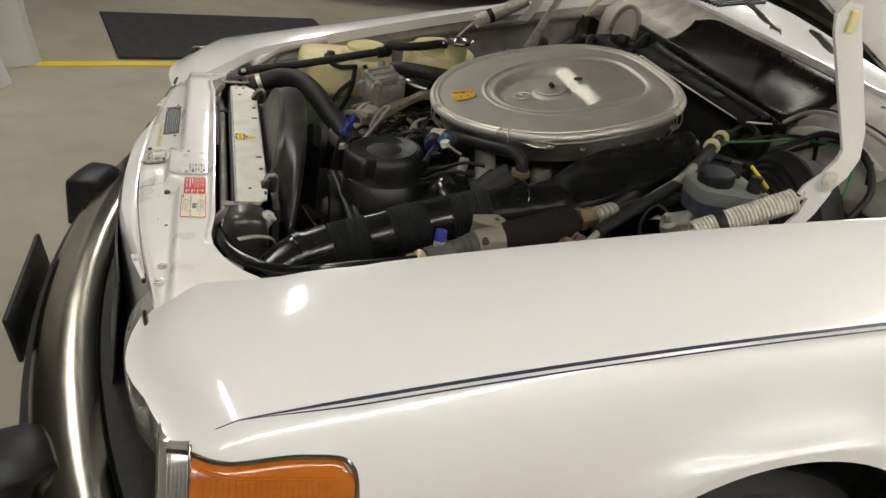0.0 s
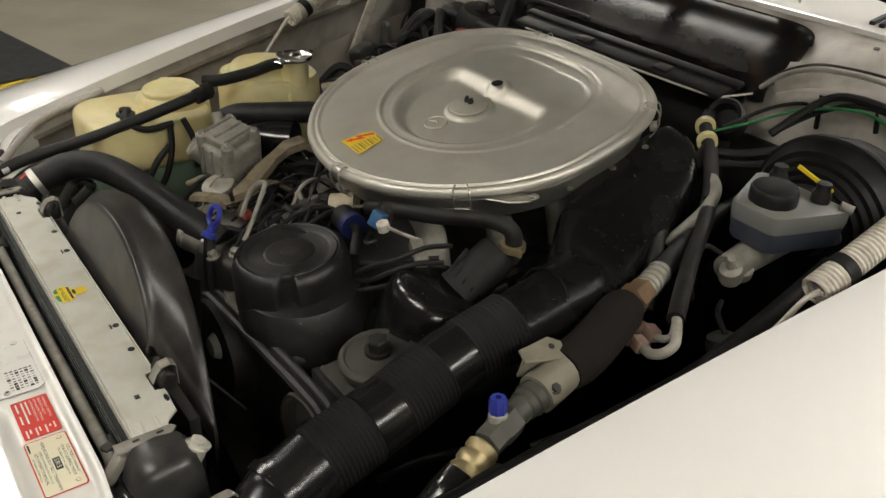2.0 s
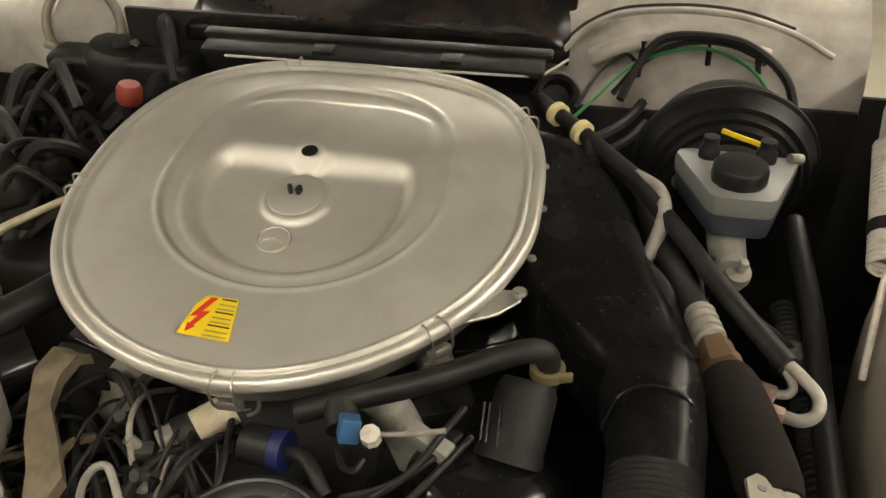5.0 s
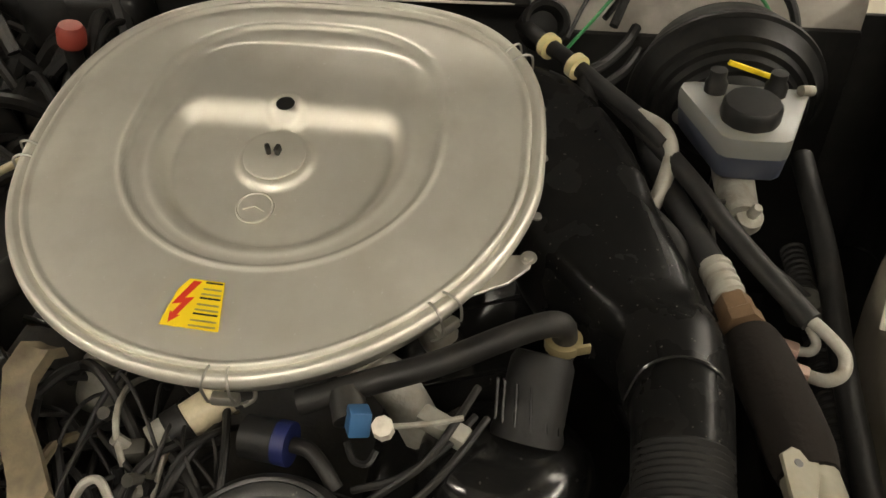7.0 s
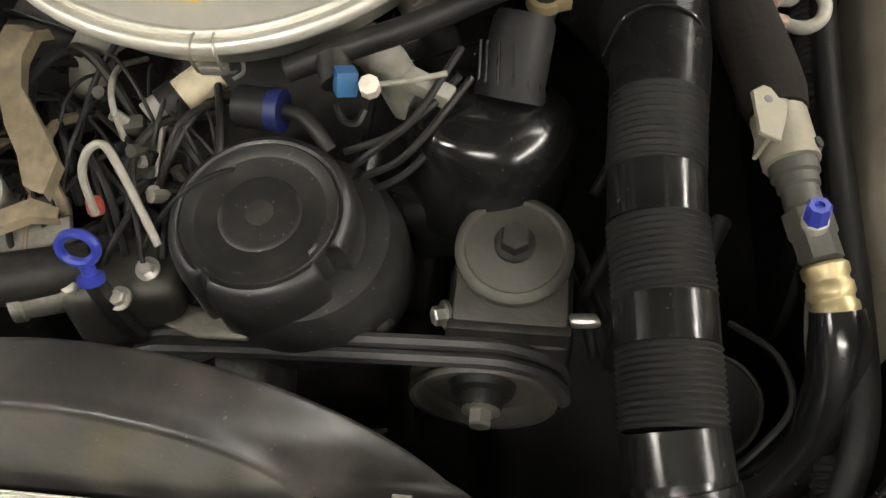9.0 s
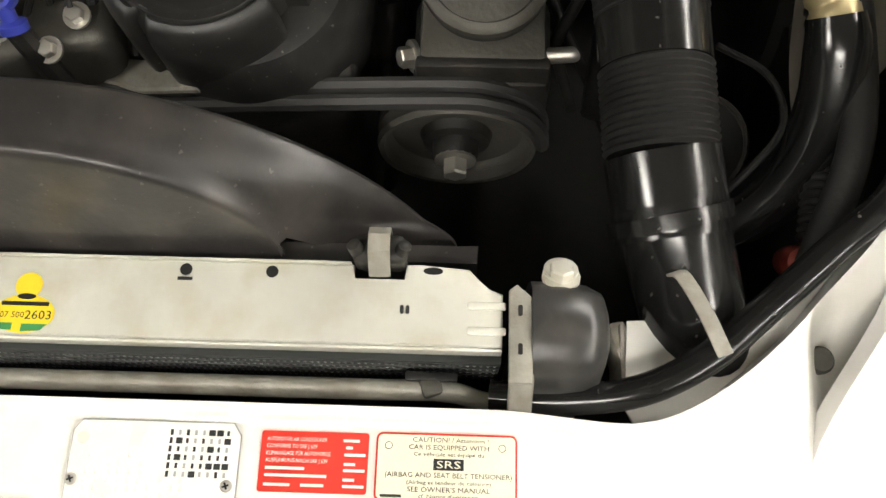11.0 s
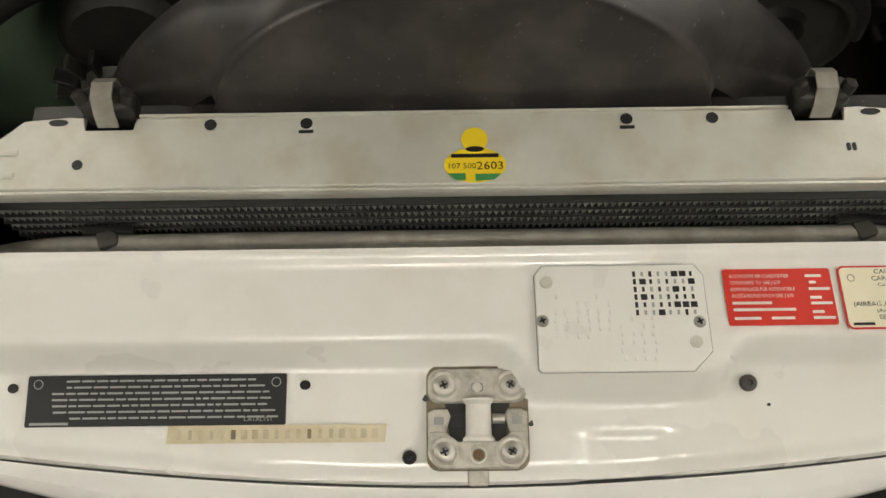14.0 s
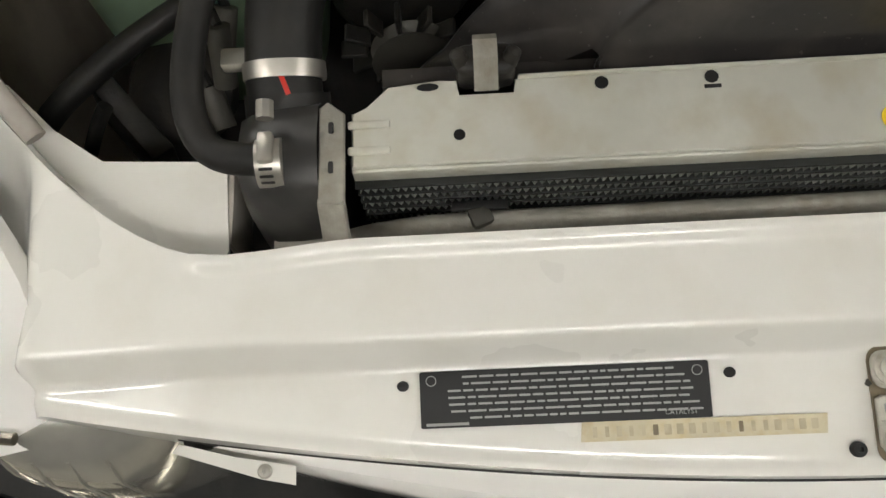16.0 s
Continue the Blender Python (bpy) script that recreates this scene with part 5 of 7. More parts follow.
part("hose", tube([(0.500, -0.521, 0.850), (0.54, -0.495, 0.857), (0.60, -0.458, 0.868), (0.66, -0.425, 0.880), (0.72, -0.385, 0.893), (0.77, -0.345, 0.905), (0.80, -0.318, 0.914)], 0.0105, 14, 6), HOSE, ins, "black rubber hose")

# wing side conduit, harness and sensor
cond = thing("ribbed_conduit", (0.4, -0.56, 0.66), "black ribbed conduit running along the inner wing", "conduit")
pts = spline([(0.66, -0.545, 0.80), (0.55, -0.552, 0.785), (0.44, -0.556, 0.765), (0.30, -0.553, 0.745), (0.15, -0.545, 0.73), (0.05, -0.53, 0.72)], 60)
part("pipe", tube(pts, [0.0115 + (0.0018 if i % 4 < 2 else 0) for i in range(len(pts))], 12, 0), RUBBER, cond)
solo("wing_cable", tube([(0.75, -0.555, 0.86), (0.62, -0.563, 0.83), (0.50, -0.562, 0.80), (0.38, -0.557, 0.79), (0.25, -0.553, 0.785), (0.12, -0.55, 0.765), (0.03, -0.52, 0.735)], 0.012, 12, 6), RUBBER, "thick black cable loom beside the inner wing", "cable")
solo("thin_green_wire", tube([(0.215, -0.475, 0.72), (0.18, -0.505, 0.735), (0.14, -0.512, 0.735), (0.11, -0.49, 0.72), (0.08, -0.455, 0.70)], 0.003, 8, 6), RUBBER, "thin dark wire beside the intake hose", "wire")
hb = thing("horn", (0.19, -0.49, 0.6), "round black horn low beside the hose", "horn")
part("disc", lathe([(0.0, -0.02), (0.045, -0.02), (0.05, -0.01), (0.05, 0.008), (0.03, 0.018), (0, 0.02)], (0.185, -0.478, 0.60), (-0.2, 0.3, 1), 28), RUBBER, hb)
part("rim_ring", tube([Vector((0.185, -0.478, 0.607)) + 0.05 * (math.cos(a) * Vector((0.98, 0, 0.19)) + math.sin(a) * Vector((0, 0.96, -0.28))) for a in np.linspace(0, 2 * math.pi, 25)], 0.003, 6, 0, cap=False), DARK_METAL, hb)
sen = thing("wing_sensor", (0.60, -0.54, 0.76), "small dusty sensor with a cap on the inner wing", "sensor")
part("body", lathe([(0.018, 0), (0.020, 0.01), (0.018, 0.022), (0.012, 0.026), (0, 0.027)], (0.575, -0.545, 0.787), (0, 0.3, 1), 20), GREASE, sen)
part("lead", tube([(0.575, -0.545, 0.81), (0.585, -0.52, 0.825), (0.62, -0.50, 0.82)], 0.0035, 8, 5), RUBBER, sen)

# ---- brake booster and reservoir ----
bo = thing("brake_booster", (0.85, -0.478, 0.76), "large ribbed black brake booster drum", "brake booster")
part("mounting_rim", lathe([(0.1085, 0.001), (0.1145, 0.003), (0.1145, 0.009), (0.1085, 0.011)], (0.850, -0.482, 0.868), (1, 0.0, 0.10), 64), RUBBER, bo, "folded black rim")
for k in range(2):
    part("stud_nut", bolt((0.795, -0.478 + 0.05 * (1 - 2 * k), 0.875), (-1, 0, -0.1), 0.008, 0.008), STEEL, bo)
part("drum", lathe([(0.0, -0.062), (0.035, -0.062), (0.040, -0.048), (0.056, -0.044), (0.060, -0.038), (0.066, -0.039), (0.070, -0.032), (0.077, -0.033), (0.081, -0.026), (0.088, -0.027), (0.092, -0.019), (0.099, -0.019), (0.103, -0.008), (0.109, 0.0), (0.112, 0.006), (0.109, 0.012), (0.106, 0.03), (0.095, 0.06), (0.06, 0.085)], (0.850, -0.482, 0.868), (1, 0.0, 0.10), 64), BLACK, bo, sharp=50)
mc = thing("brake_master_cylinder", (0.70, -0.478, 0.80), "brake master cylinder with milky fluid reservoir", "brake cylinder")
part("cylinder", tube([(0.80, -0.478, 0.862), (0.70, -0.478, 0.853), (0.645, -0.480, 0.848)], [0.022, 0.021, 0.018], 18, 4), CAST, mc, "cast metal cylinder")
part("port", lathe([(0.012, 0), (0.014, 0.004), (0.014, 0.018), (0.010, 0.020)], (0.675, -0.484, 0.832), (-0.3, -0.2, 0.7), 16), CAST, mc)
part("bleed_tip", lathe([(0.014, -0.012), (0.016, 0.0), (0.014, 0.01), (0.006, 0.014), (0.006, 0.026), (0.004, 0.03)], (0.648, -0.486, 0.845), (-0.35, -0.1, 0.7), 18), CAST, mc, "pale round end plug")
part("brake_pipe", tube([(0.66, -0.462, 0.856), (0.64, -0.448, 0.868), (0.625, -0.446, 0.855), (0.615, -0.452, 0.83), (0.62, -0.46, 0.80)], 0.0035, 8, 6), DARK_METAL, mc)


def prism_rows(outs, zs):
    return [[Vector((x, y, z)) for x, y in o] for o, z in zip(outs, zs)]


def res_outline(k):
    cx, cy = 0.725, -0.488
    base = [(0.669, -0.482), (0.670, -0.455), (0.676, -0.447), (0.770, -0.414), (0.780, -0.418), (0.784, -0.430), (0.779, -0.540), (0.770, -0.550), (0.676, -0.517), (0.670, -0.509)]
    return [(cx + (x - cx) * k, cy + (y - cy) * k) for x, y in base]


low = grid(prism_rows([res_outline(0.88), res_outline(0.92), res_outline(0.975)], [0.876, 0.880, 0.9035]), close=True)
low.verts.ensure_lookup_table()
low.faces.new([low.verts[i] for i in range(10)])
up = grid(prism_rows([res_outline(0.975), res_outline(0.995), res_outline(1.0), res_outline(0.985), res_outline(0.95)], [0.9037, 0.912, 0.922, 0.926, 0.927]), close=True)
up.verts.ensure_lookup_table()
up.faces.new([up.verts[len(up.verts) - 10 + i] for i in range(10)])
part("fluid_part", low, FLUID, mc, "dark fluid showing through the plastic")
part("tank", up, RESERVOIR, mc, "milky plastic tank")
part("filler_cap", lathe([(0.029, 0), (0.030, 0.004), (0.0295, 0.018), (0.027, 0.021), (0, 0.021)], (0.712, -0.479, 0.926), (-0.05, 0, 1), 40, shape=lambda a: 1 + 0.012 * math.cos(30 * a)), BLACK, mc, "ribbed black screw cap")
for y in (-0.450, -0.512):
    part("sensor_plug", lathe([(0.012, 0), (0.012, 0.012), (0.009, 0.016), (0.009, 0.026), (0, 0.027)], (0.764, y, 0.926), (0, 0, 1), 18), BLACK, mc, "black sensor plug")
part("yellow_tag", block((0.787, -0.487, 0.942), (0.003, 0.054, 0.006), 0.001, (20, 0, 8)), YELLOW, mc, "yellow tag")
part("side_plug", tube([(0.765, -0.538, 0.932), (0.772, -0.552, 0.929)], 0.006, 10, 2), CAST, mc)

# loom, clips and wires by the booster
loom = thing("cable_loom", (0.80, -0.33, 0.85), "black cable loom with two cream clamps", "cable loom")
part("loom", tube([(0.90, -0.235, 0.925), (0.855, -0.262, 0.928), (0.815, -0.298, 0.923), (0.775, -0.337, 0.912), (0.735, -0.372, 0.905), (0.70, -0.40, 0.895)], 0.010, 10, 6), RUBBER, loom)
for p, d in (((0.845, -0.270, 0.927), (0.7, 0.6, 0.1)), ((0.809, -0.303, 0.922), (0.7, 0.65, 0.15))):
    part("clamp", lathe([(0.0115, -0.006), (0.015, -0.005), (0.015, 0.005), (0.0115, 0.006)], p, d, 20), TANK, loom, "cream plastic clamp")
part("grey_pipe", tube([(0.745, -0.362, 0.907), (0.715, -0.395, 0.905), (0.690, -0.405, 0.89), (0.665, -0.398, 0.865), (0.645, -0.385, 0.84)], 0.0085, 10, 6), CAST, loom, "grey bent pipe")
part("hanging_hose", tube([(0.795, -0.315, 0.915), (0.76, -0.322, 0.89), (0.70, -0.345, 0.87), (0.64, -0.375, 0.86), (0.59, -0.41, 0.85), (0.55, -0.44, 0.80)], 0.011, 10, 6), HOSE, loom)
solo("green_wire", tube([(0.83, -0.285, 0.925), (0.88, -0.315, 0.94), (0.94, -0.36, 0.965), (0.965, -0.43, 0.982), (0.955, -0.485, 0.975), (0.93, -0.525, 0.95), (0.90, -0.545, 0.90)], 0.0023, 8, 8), GREEN_WIRE, "bright green wire curving over the brake booster", "wire")
for pts, r, lab in (([(0.90, -0.345, 0.93), (0.94, -0.365, 0.965), (0.967, -0.395, 0.992), (0.972, -0.46, 0.996), (0.967, -0.51, 0.985), (0.95, -0.555, 0.95), (0.91, -0.57, 0.90)], 0.006, "black wire loop behind the brake booster"),
                    ([(0.93, -0.335, 0.925), (0.965, -0.372, 0.96), (0.975, -0.42, 0.985), (0.975, -0.48, 0.985), (0.965, -0.53, 0.97)], 0.004, "thin black wire behind the brake booster"),
                    ([(0.86, -0.29, 0.93), (0.93, -0.315, 0.955), (0.97, -0.345, 0.965), (0.978, -0.36, 0.955)], 0.0028, "thin grey wire along the bulkhead"),
                    ([(0.815, -0.305, 0.905), (0.85, -0.335, 0.905), (0.89, -0.36, 0.91), (0.93, -0.375, 0.915)], 0.007, "dark pipe by the brake booster"),
                    ([(0.80, -0.33, 0.90), (0.85, -0.36, 0.897), (0.90, -0.38, 0.90)], 0.006, "dark pipe by the brake booster")):
    solo("bulkhead_wire", tube(pts, r, 8, 6), RUBBER, lab, "wire")
for p, q in (((0.972, -0.368, 0.985), (0.985, -0.366, 0.93)), ((0.974, -0.452, 0.998), (0.982, -0.455, 0.955)), ((0.97, -0.512, 0.988), (0.972, -0.52, 0.95))):
    solo("cable_tie", tube([p, q], 0.004, 6, 2), BLACK, "black cable tie strap on the bulkhead", "cable tie")
solo("rubber_grommet", lathe([(0.014, -0.02), (0.030, -0.02), (0.030, 0.012), (0.026, 0.016), (0.021, 0.012), (0.019, -0.01), (0, -0.01)], (0.905, -0.262, 0.925), (-0.75, -0.2, 0.6), 28), RUBBER, "round black rubber grommet with a hole", "grommet")

# black rain tray at the back
tray = thing("rain_tray", (1.0, 0.0, 0.93), "glossy black rain tray with rust specks under the scuttle", "tray")


def tray_rows():
    rows = []
    for i in range(41):
        s = math.sin(math.pi * (i / 40 - 0.5))
        y = 0.015 + 0.286 * s
        e = 1 - abs(s) ** 14
        row = []
        for x, z in ((0.952, 0.955), (0.955, 0.972), (0.965, 0.979), (0.985, 0.981), (1.03, 0.996), (1.065, 1.012), (1.088, 1.027), (1.100, 1.040), (1.108, 1.041), (1.113, 1.03)):
            row.append(Vector((1.03 + (x - 1.03) * (0.62 + 0.38 * e ** 0.5), y, z - 0.014 * (1 - e))))
        rows.append(row)
    return rows


TRAY_BLACK = material("glossy black paint with rust", (0.007, 0.007, 0.007), 0.16, vary=0.2, scale=12, dirt=(0.034, 0.019, 0.011), dirt_amount=0.25, spec=0.07)
part("tray", grid(tray_rows(), 0.002), TRAY_BLACK, tray, sharp=55)
part("front_rail", block((0.928, -0.002, 0.958), (0.058, 0.485, 0.012), 0.005, (0, -12, 0)), BLACK, tray)
part("rail_step", block((0.943, -0.002, 0.967), (0.020, 0.50, 0.010), 0.004, (0, -12, 0)), BLACK, tray)
part("edge_trim", tube([(0.894, 0.20, 0.952), (0.894, 0.0, 0.952), (0.897, -0.17, 0.952), (0.903, -0.232, 0.952), (0.918, -0.252, 0.956), (0.945, -0.272, 0.962)], 0.0018, 6, 5), SPRING, tray, "pale edge trim")
for y in (0.06, -0.12):
    part("rail_clip", block((0.912, y, 0.964), (0.022, 0.030, 0.006), 0.002, (0, -12, 0)), DARK_METAL, tray)

# ---- hinges with springs ----
def flat_plate(side, outline, y0, y1):
    own = grid([[Vector((x, y * side, z)) for x, z in outline] for y in (y0, y1)], close=True)
    n = len(outline)
    own.verts.ensure_lookup_table()
    own.faces.new([own.verts[i] for i in range(n)])
    own.faces.new([own.verts[n + i] for i in range(n)])
    return own


def hinge(side):
    def f(x, y, z):
        return Vector((x, y * side, z))
    t = part("bonnet_hinge", flat_plate(side, [(x - 0.015, z + 0.008) for x, z in [(0.745, 0.905), (0.775, 0.905), (0.800, 0.940), (0.815, 0.975), (0.811, 1.000), (0.795, 1.010), (0.765, 0.985), (0.760, 0.972), (0.778, 0.966), (0.772, 0.940)]], 0.630, 0.635), PAINT_BAY, car, "white painted bonnet hinge with a coil spring")
    arm = [(0.785, 0.985), (0.806, 0.981), (0.826, 1.005), (0.835, 1.035), (0.826, 1.075), (0.752, 1.225), (0.745, 1.247), (0.722, 1.250), (0.710, 1.232), (0.716, 1.210), (0.801, 1.045), (0.798, 1.030), (0.785, 1.012)]
    part("upper_arm", flat_plate(side, [(x - 0.015, z + 0.008) for x, z in arm], 0.636, 0.642), PAINT_BAY, t, "white painted hinge arm")
    part("pivot", lathe([(0.014, 0), (0.014, 0.004), (0.008, 0.006), (0, 0.006)], f(0.781, 0.642, 1.008), (0, side, 0), 20), SPRING, t)
    part("top_pad", block(f(0.720, 0.642, 1.233)[:], (0.014, 0.010, 0.03), 0.003), TANK, t)
    a, b = f(0.745, 0.630, 0.968), f(0.605, 0.613, 0.902)
    d = (b - a).normalized()
    u = d.orthogonal().normalized()
    w = d.cross(u)
    turns = 27
    pts = [a + (b - a) * (i / (turns * 12)) + 0.0155 * (math.cos(2 * math.pi * i / 12) * u + math.sin(2 * math.pi * i / 12) * w) for i in range(turns * 12 + 1)]
    part("coil_spring", tube(pts, 0.0029, 6, 0), SPRING, t, "cream coil spring")
    part("rubber_band", lathe([(0.0192, 0), (0.0192, 0.014)], a + (b - a) * 0.68, d, 20), RUBBER, t, "black rubber band")
    part("hook_rod", tube([a, a - d * 0.015, f(0.752, 0.634, 0.985)], 0.0028, 6, 4), SPRING, t)
    part("end_rod", tube([b + w * 0.012, b + d * 0.012, f(0.57, 0.606, 0.872), f(0.535, 0.598, 0.835), f(0.528, 0.597, 0.822)], 0.0035, 8, 5), SPRING, t)


hinge(1)
hinge(-1)
part("strut_arm", block((0.785, 0.585, 0.915), (0.020, 0.006, 0.23), 0.002, (0, 25, 0)), SPRING, car, "pale hinge strut")
part("bulkhead_seam", tube([(0.975, -0.262, 0.962), (0.985, -0.290, 0.990), (0.992, -0.330, 1.010), (0.998, -0.38, 1.018), (1.0, -0.44, 1.020), (1.0, -0.50, 1.014), (0.995, -0.56, 0.998), (0.985, -0.61, 0.975)], 0.0042, 10, 6), PAINT_DIRTY, car, "rolled bulkhead edge")
part("seam_sealer", tube([(0.990, -0.262, 0.972), (0.997, -0.290, 0.997), (1.003, -0.330, 1.016), (1.008, -0.38, 1.023), (1.010, -0.44, 1.025), (1.010, -0.50, 1.019), (1.005, -0.56, 1.003)], 0.0022, 8, 6), DARK_METAL, car, "dark line of seam sealer")
part("bulkhead_step", tube([(0.975, -0.30, 0.955), (0.98, -0.345, 0.975), (0.985, -0.40, 0.985), (0.985, -0.46, 0.985), (0.98, -0.53, 0.97)], 0.012, 12, 6), PAINT_DIRTY, car, "pressed step in the bulkhead")
for x, y in ((1.086, -0.371), (1.086, -0.47), (1.086, -0.57)):
    part("scuttle_hole", slab([(0.005 * math.cos(a), 0.005 * math.sin(a)) for a in np.linspace(0, 6, 12)], 0.0012, pose(x, y, 1.0395, 0, -10, 0)), INK, car)

# ---- far side: tanks and hoses ----
def rounded_tank(x0, x1, y0, y1, z0, z1, r=0.022, power=0.35, n=40):
    rows = []
    for k in range(13):
        s = -1 + 2 * k / 12
        q = (1 - abs(s) ** 7) ** (1 / 3.0) if abs(s) < 1 else 0.0
        q = max(q, 0.55)
        row = []
        for j in range(n):
            a = 2 * math.pi * j / n
            c, t = math.cos(a), math.sin(a)
            c, t = math.copysign(abs(c) ** power, c), math.copysign(abs(t) ** power, t)
            row.append(Vector(((x0 + x1) / 2 + c * (x1 - x0) / 2 * (0.86 + 0.14 * q), (y0 + y1) / 2 + t * (y1 - y0) / 2 * (0.86 + 0.14 * q), (z0 + z1) / 2 + s * (z1 - z0) / 2)))
        rows.append(row)
    bm = grid(rows, close=True)
    bm.verts.ensure_lookup_table()
    bm.faces.new([bm.verts[j] for j in range(n)])
    bm.faces.new([bm.verts[len(bm.verts) - n + j] for j in range(n)])
    return bm


wb = thing("washer_bottle", (0.23, 0.44, 0.58), "yellowed plastic washer bottle, green fluid low down", "washer bottle")
part("tank", rounded_tank(0.118, 0.335, 0.352, 0.525, 0.752, 0.834, power=0.5), TANK, wb, "yellowed translucent plastic tank", sharp=60)
part("fluid_part", rounded_tank(0.121, 0.332, 0.354, 0.522, 0.56, 0.755, power=0.45), COOLANT, wb, "green fluid showing through", sharp=60)
part("filler_neck", lathe([(0.066, -0.04), (0.065, -0.004), (0.061, 0.010), (0.054, 0.018), (0.046, 0.020)], (0.282, 0.446, 0.832), (-0.06, 0, 1), 40), TANK, wb)
lid_w = part("filler_cap", lathe([(0.046, 0), (0.0475, 0.004), (0.0465, 0.008), (0.043, 0.010), (0.040, 0.009), (0, 0.010)], (0.281, 0.446, 0.851), (-0.06, 0, 1), 40), TANK, wb, "round yellowed screw lid")
part("cap_tab", slab([(-0.012, 0), (0.012, 0), (0.008, 0.014), (-0.008, 0.014)], 0.005, pose(0.290, 0.490, 0.853, 0, 0, -10), 0.0015), TANK, lid_w)
part("pump_plug", lathe([(0.016, 0), (0.016, 0.008), (0.010, 0.010), (0.010, 0.016), (0, 0.016)], (0.190, 0.412, 0.830), (0, 0, 1), 18), BLACK, wb, "black hose plug")
for pts in ([(0.19, 0.405, 0.845), (0.175, 0.37, 0.842), (0.20, 0.345, 0.83), (0.245, 0.338, 0.835)], [(0.24, 0.34, 0.83), (0.235, 0.332, 0.79), (0.22, 0.335, 0.74), (0.19, 0.338, 0.70)], [(0.262, 0.338, 0.84), (0.275, 0.33, 0.80), (0.278, 0.335, 0.75)], [(0.235, 0.335, 0.80), (0.205, 0.332, 0.77), (0.175, 0.335, 0.71)]):
    part("thin_hose", tube(pts, 0.0055, 8, 6), RUBBER, wb, "thin black rubber hose")

et = thing("expansion_tank", (0.47, 0.44, 0.72), "yellowed coolant expansion tank with chrome cap", "expansion tank")
part("tank", rounded_tank(0.378, 0.556, 0.350, 0.518, 0.735, 0.864, power=0.72), TANK, et, "yellowed plastic tank", sharp=60)
part("dome", lathe([(0.070, 0), (0.068, 0.018), (0.058, 0.030), (0.045, 0.034), (0, 0.036)], (0.462, 0.44, 0.850), (0, 0, 1), 36), TANK, et)
part("moulded_rib", tube([(0.468, 0.354, 0.76), (0.468, 0.350, 0.80), (0.468, 0.353, 0.845), (0.466, 0.385, 0.87)], 0.004, 8, 5), TANK, et)
part("neck", lathe([(0.026, -0.03), (0.026, 0.016)], (0.492, 0.376, 0.884), (0, 0, 1), 24), TANK, et)
capc = part("pressure_cap", lathe([(0.031, 0), (0.033, 0.003), (0.032, 0.008), (0.022, 0.010), (0.019, 0.007), (0.012, 0.008), (0.009, 0.012), (0, 0.012)], (0.492, 0.376, 0.900), (0, 0, 1), 36), POLISHED, et, "chrome pressure cap")
for a in (30, 210):
    part("cap_ear", slab([(0.026, -0.016), (0.048, -0.010), (0.051, 0.004), (0.028, 0.018)], 0.004, pose(0.492, 0.376, 0.902, 0, 0, a), 0.001), POLISHED, capc)
part("outlet", tube([(0.545, 0.37, 0.838), (0.575, 0.352, 0.846), (0.61, 0.318, 0.856), (0.65, 0.28, 0.864)], [0.0075, 0.0055, 0.0048, 0.0048], 10, 4), TAPE, et, "pale thin outlet tube")
part("outlet", tube([(0.50, 0.352, 0.80), (0.515, 0.330, 0.80)], 0.008, 10, 2), TANK, et)

vh = thing("vent_hose", (0.1, 0.37, 0.80), "black rubber vent hose across the washer bottle", "hose")
part("pipe", tube([(-0.040, 0.352, 0.786), (-0.030, 0.385, 0.783), (0.0, 0.398, 0.79), (0.05, 0.392, 0.803), (0.12, 0.372, 0.822), (0.20, 0.356, 0.846), (0.27, 0.350, 0.865), (0.325, 0.362, 0.873)], 0.0095, 14, 6), HOSE, vh)
part("end_sleeve", lathe([(0.0128, -0.008), (0.0132, 0), (0.0128, 0.008)], (0.300, 0.354, 0.869), (0.9, 0.1, 0.2), 18), RUBBER, vh)
solo("overflow_hose", tube([(0.478, 0.378, 0.894), (0.45, 0.382, 0.893), (0.41, 0.380, 0.886), (0.36, 0.392, 0.876), (0.33, 0.41, 0.872)], 0.0105, 12, 6), RUBBER, "short black hose over the expansion tank", "hose")
solo("hose_clip", lathe([(0.014, -0.006), (0.0145, 0), (0.014, 0.006)], (0.316, 0.360, 0.872), (0.9, 0.1, 0.1), 16), BLACK, "black clip ring on the vent hose", "hose clip")
hc = thing("hose_clamp", (-0.041, 0.343, 0.775), "small steel worm-drive clamp on the vent hose", "hose clamp")
part("band", lathe([(0.0135, -0.007), (0.0140, 0), (0.0135, 0.007)], (-0.041, 0.350, 0.786), (-0.05, 1, 0.05), 20), STEEL, hc)
for k in range(9):
    a = radians(20 + 18 * k)
    part("band_slot", block((-0.041 + 0.0141 * math.cos(a), 0.350, 0.786 + 0.0141 * math.sin(a)), (0.0008, 0.0075, 0.0016), 0.0002, (0, -math.degrees(a), 0), segs=1), INK, hc)
part("screw_housing", block((-0.038, 0.350, 0.7995), (0.018, 0.009, 0.006), 0.002), STEEL, hc)
part("screw_head", lathe([(0.005, 0), (0.005, 0.010), (0, 0.011)], (-0.022, 0.350, 0.802), (1, 0, 0.2), 8), STEEL, hc)

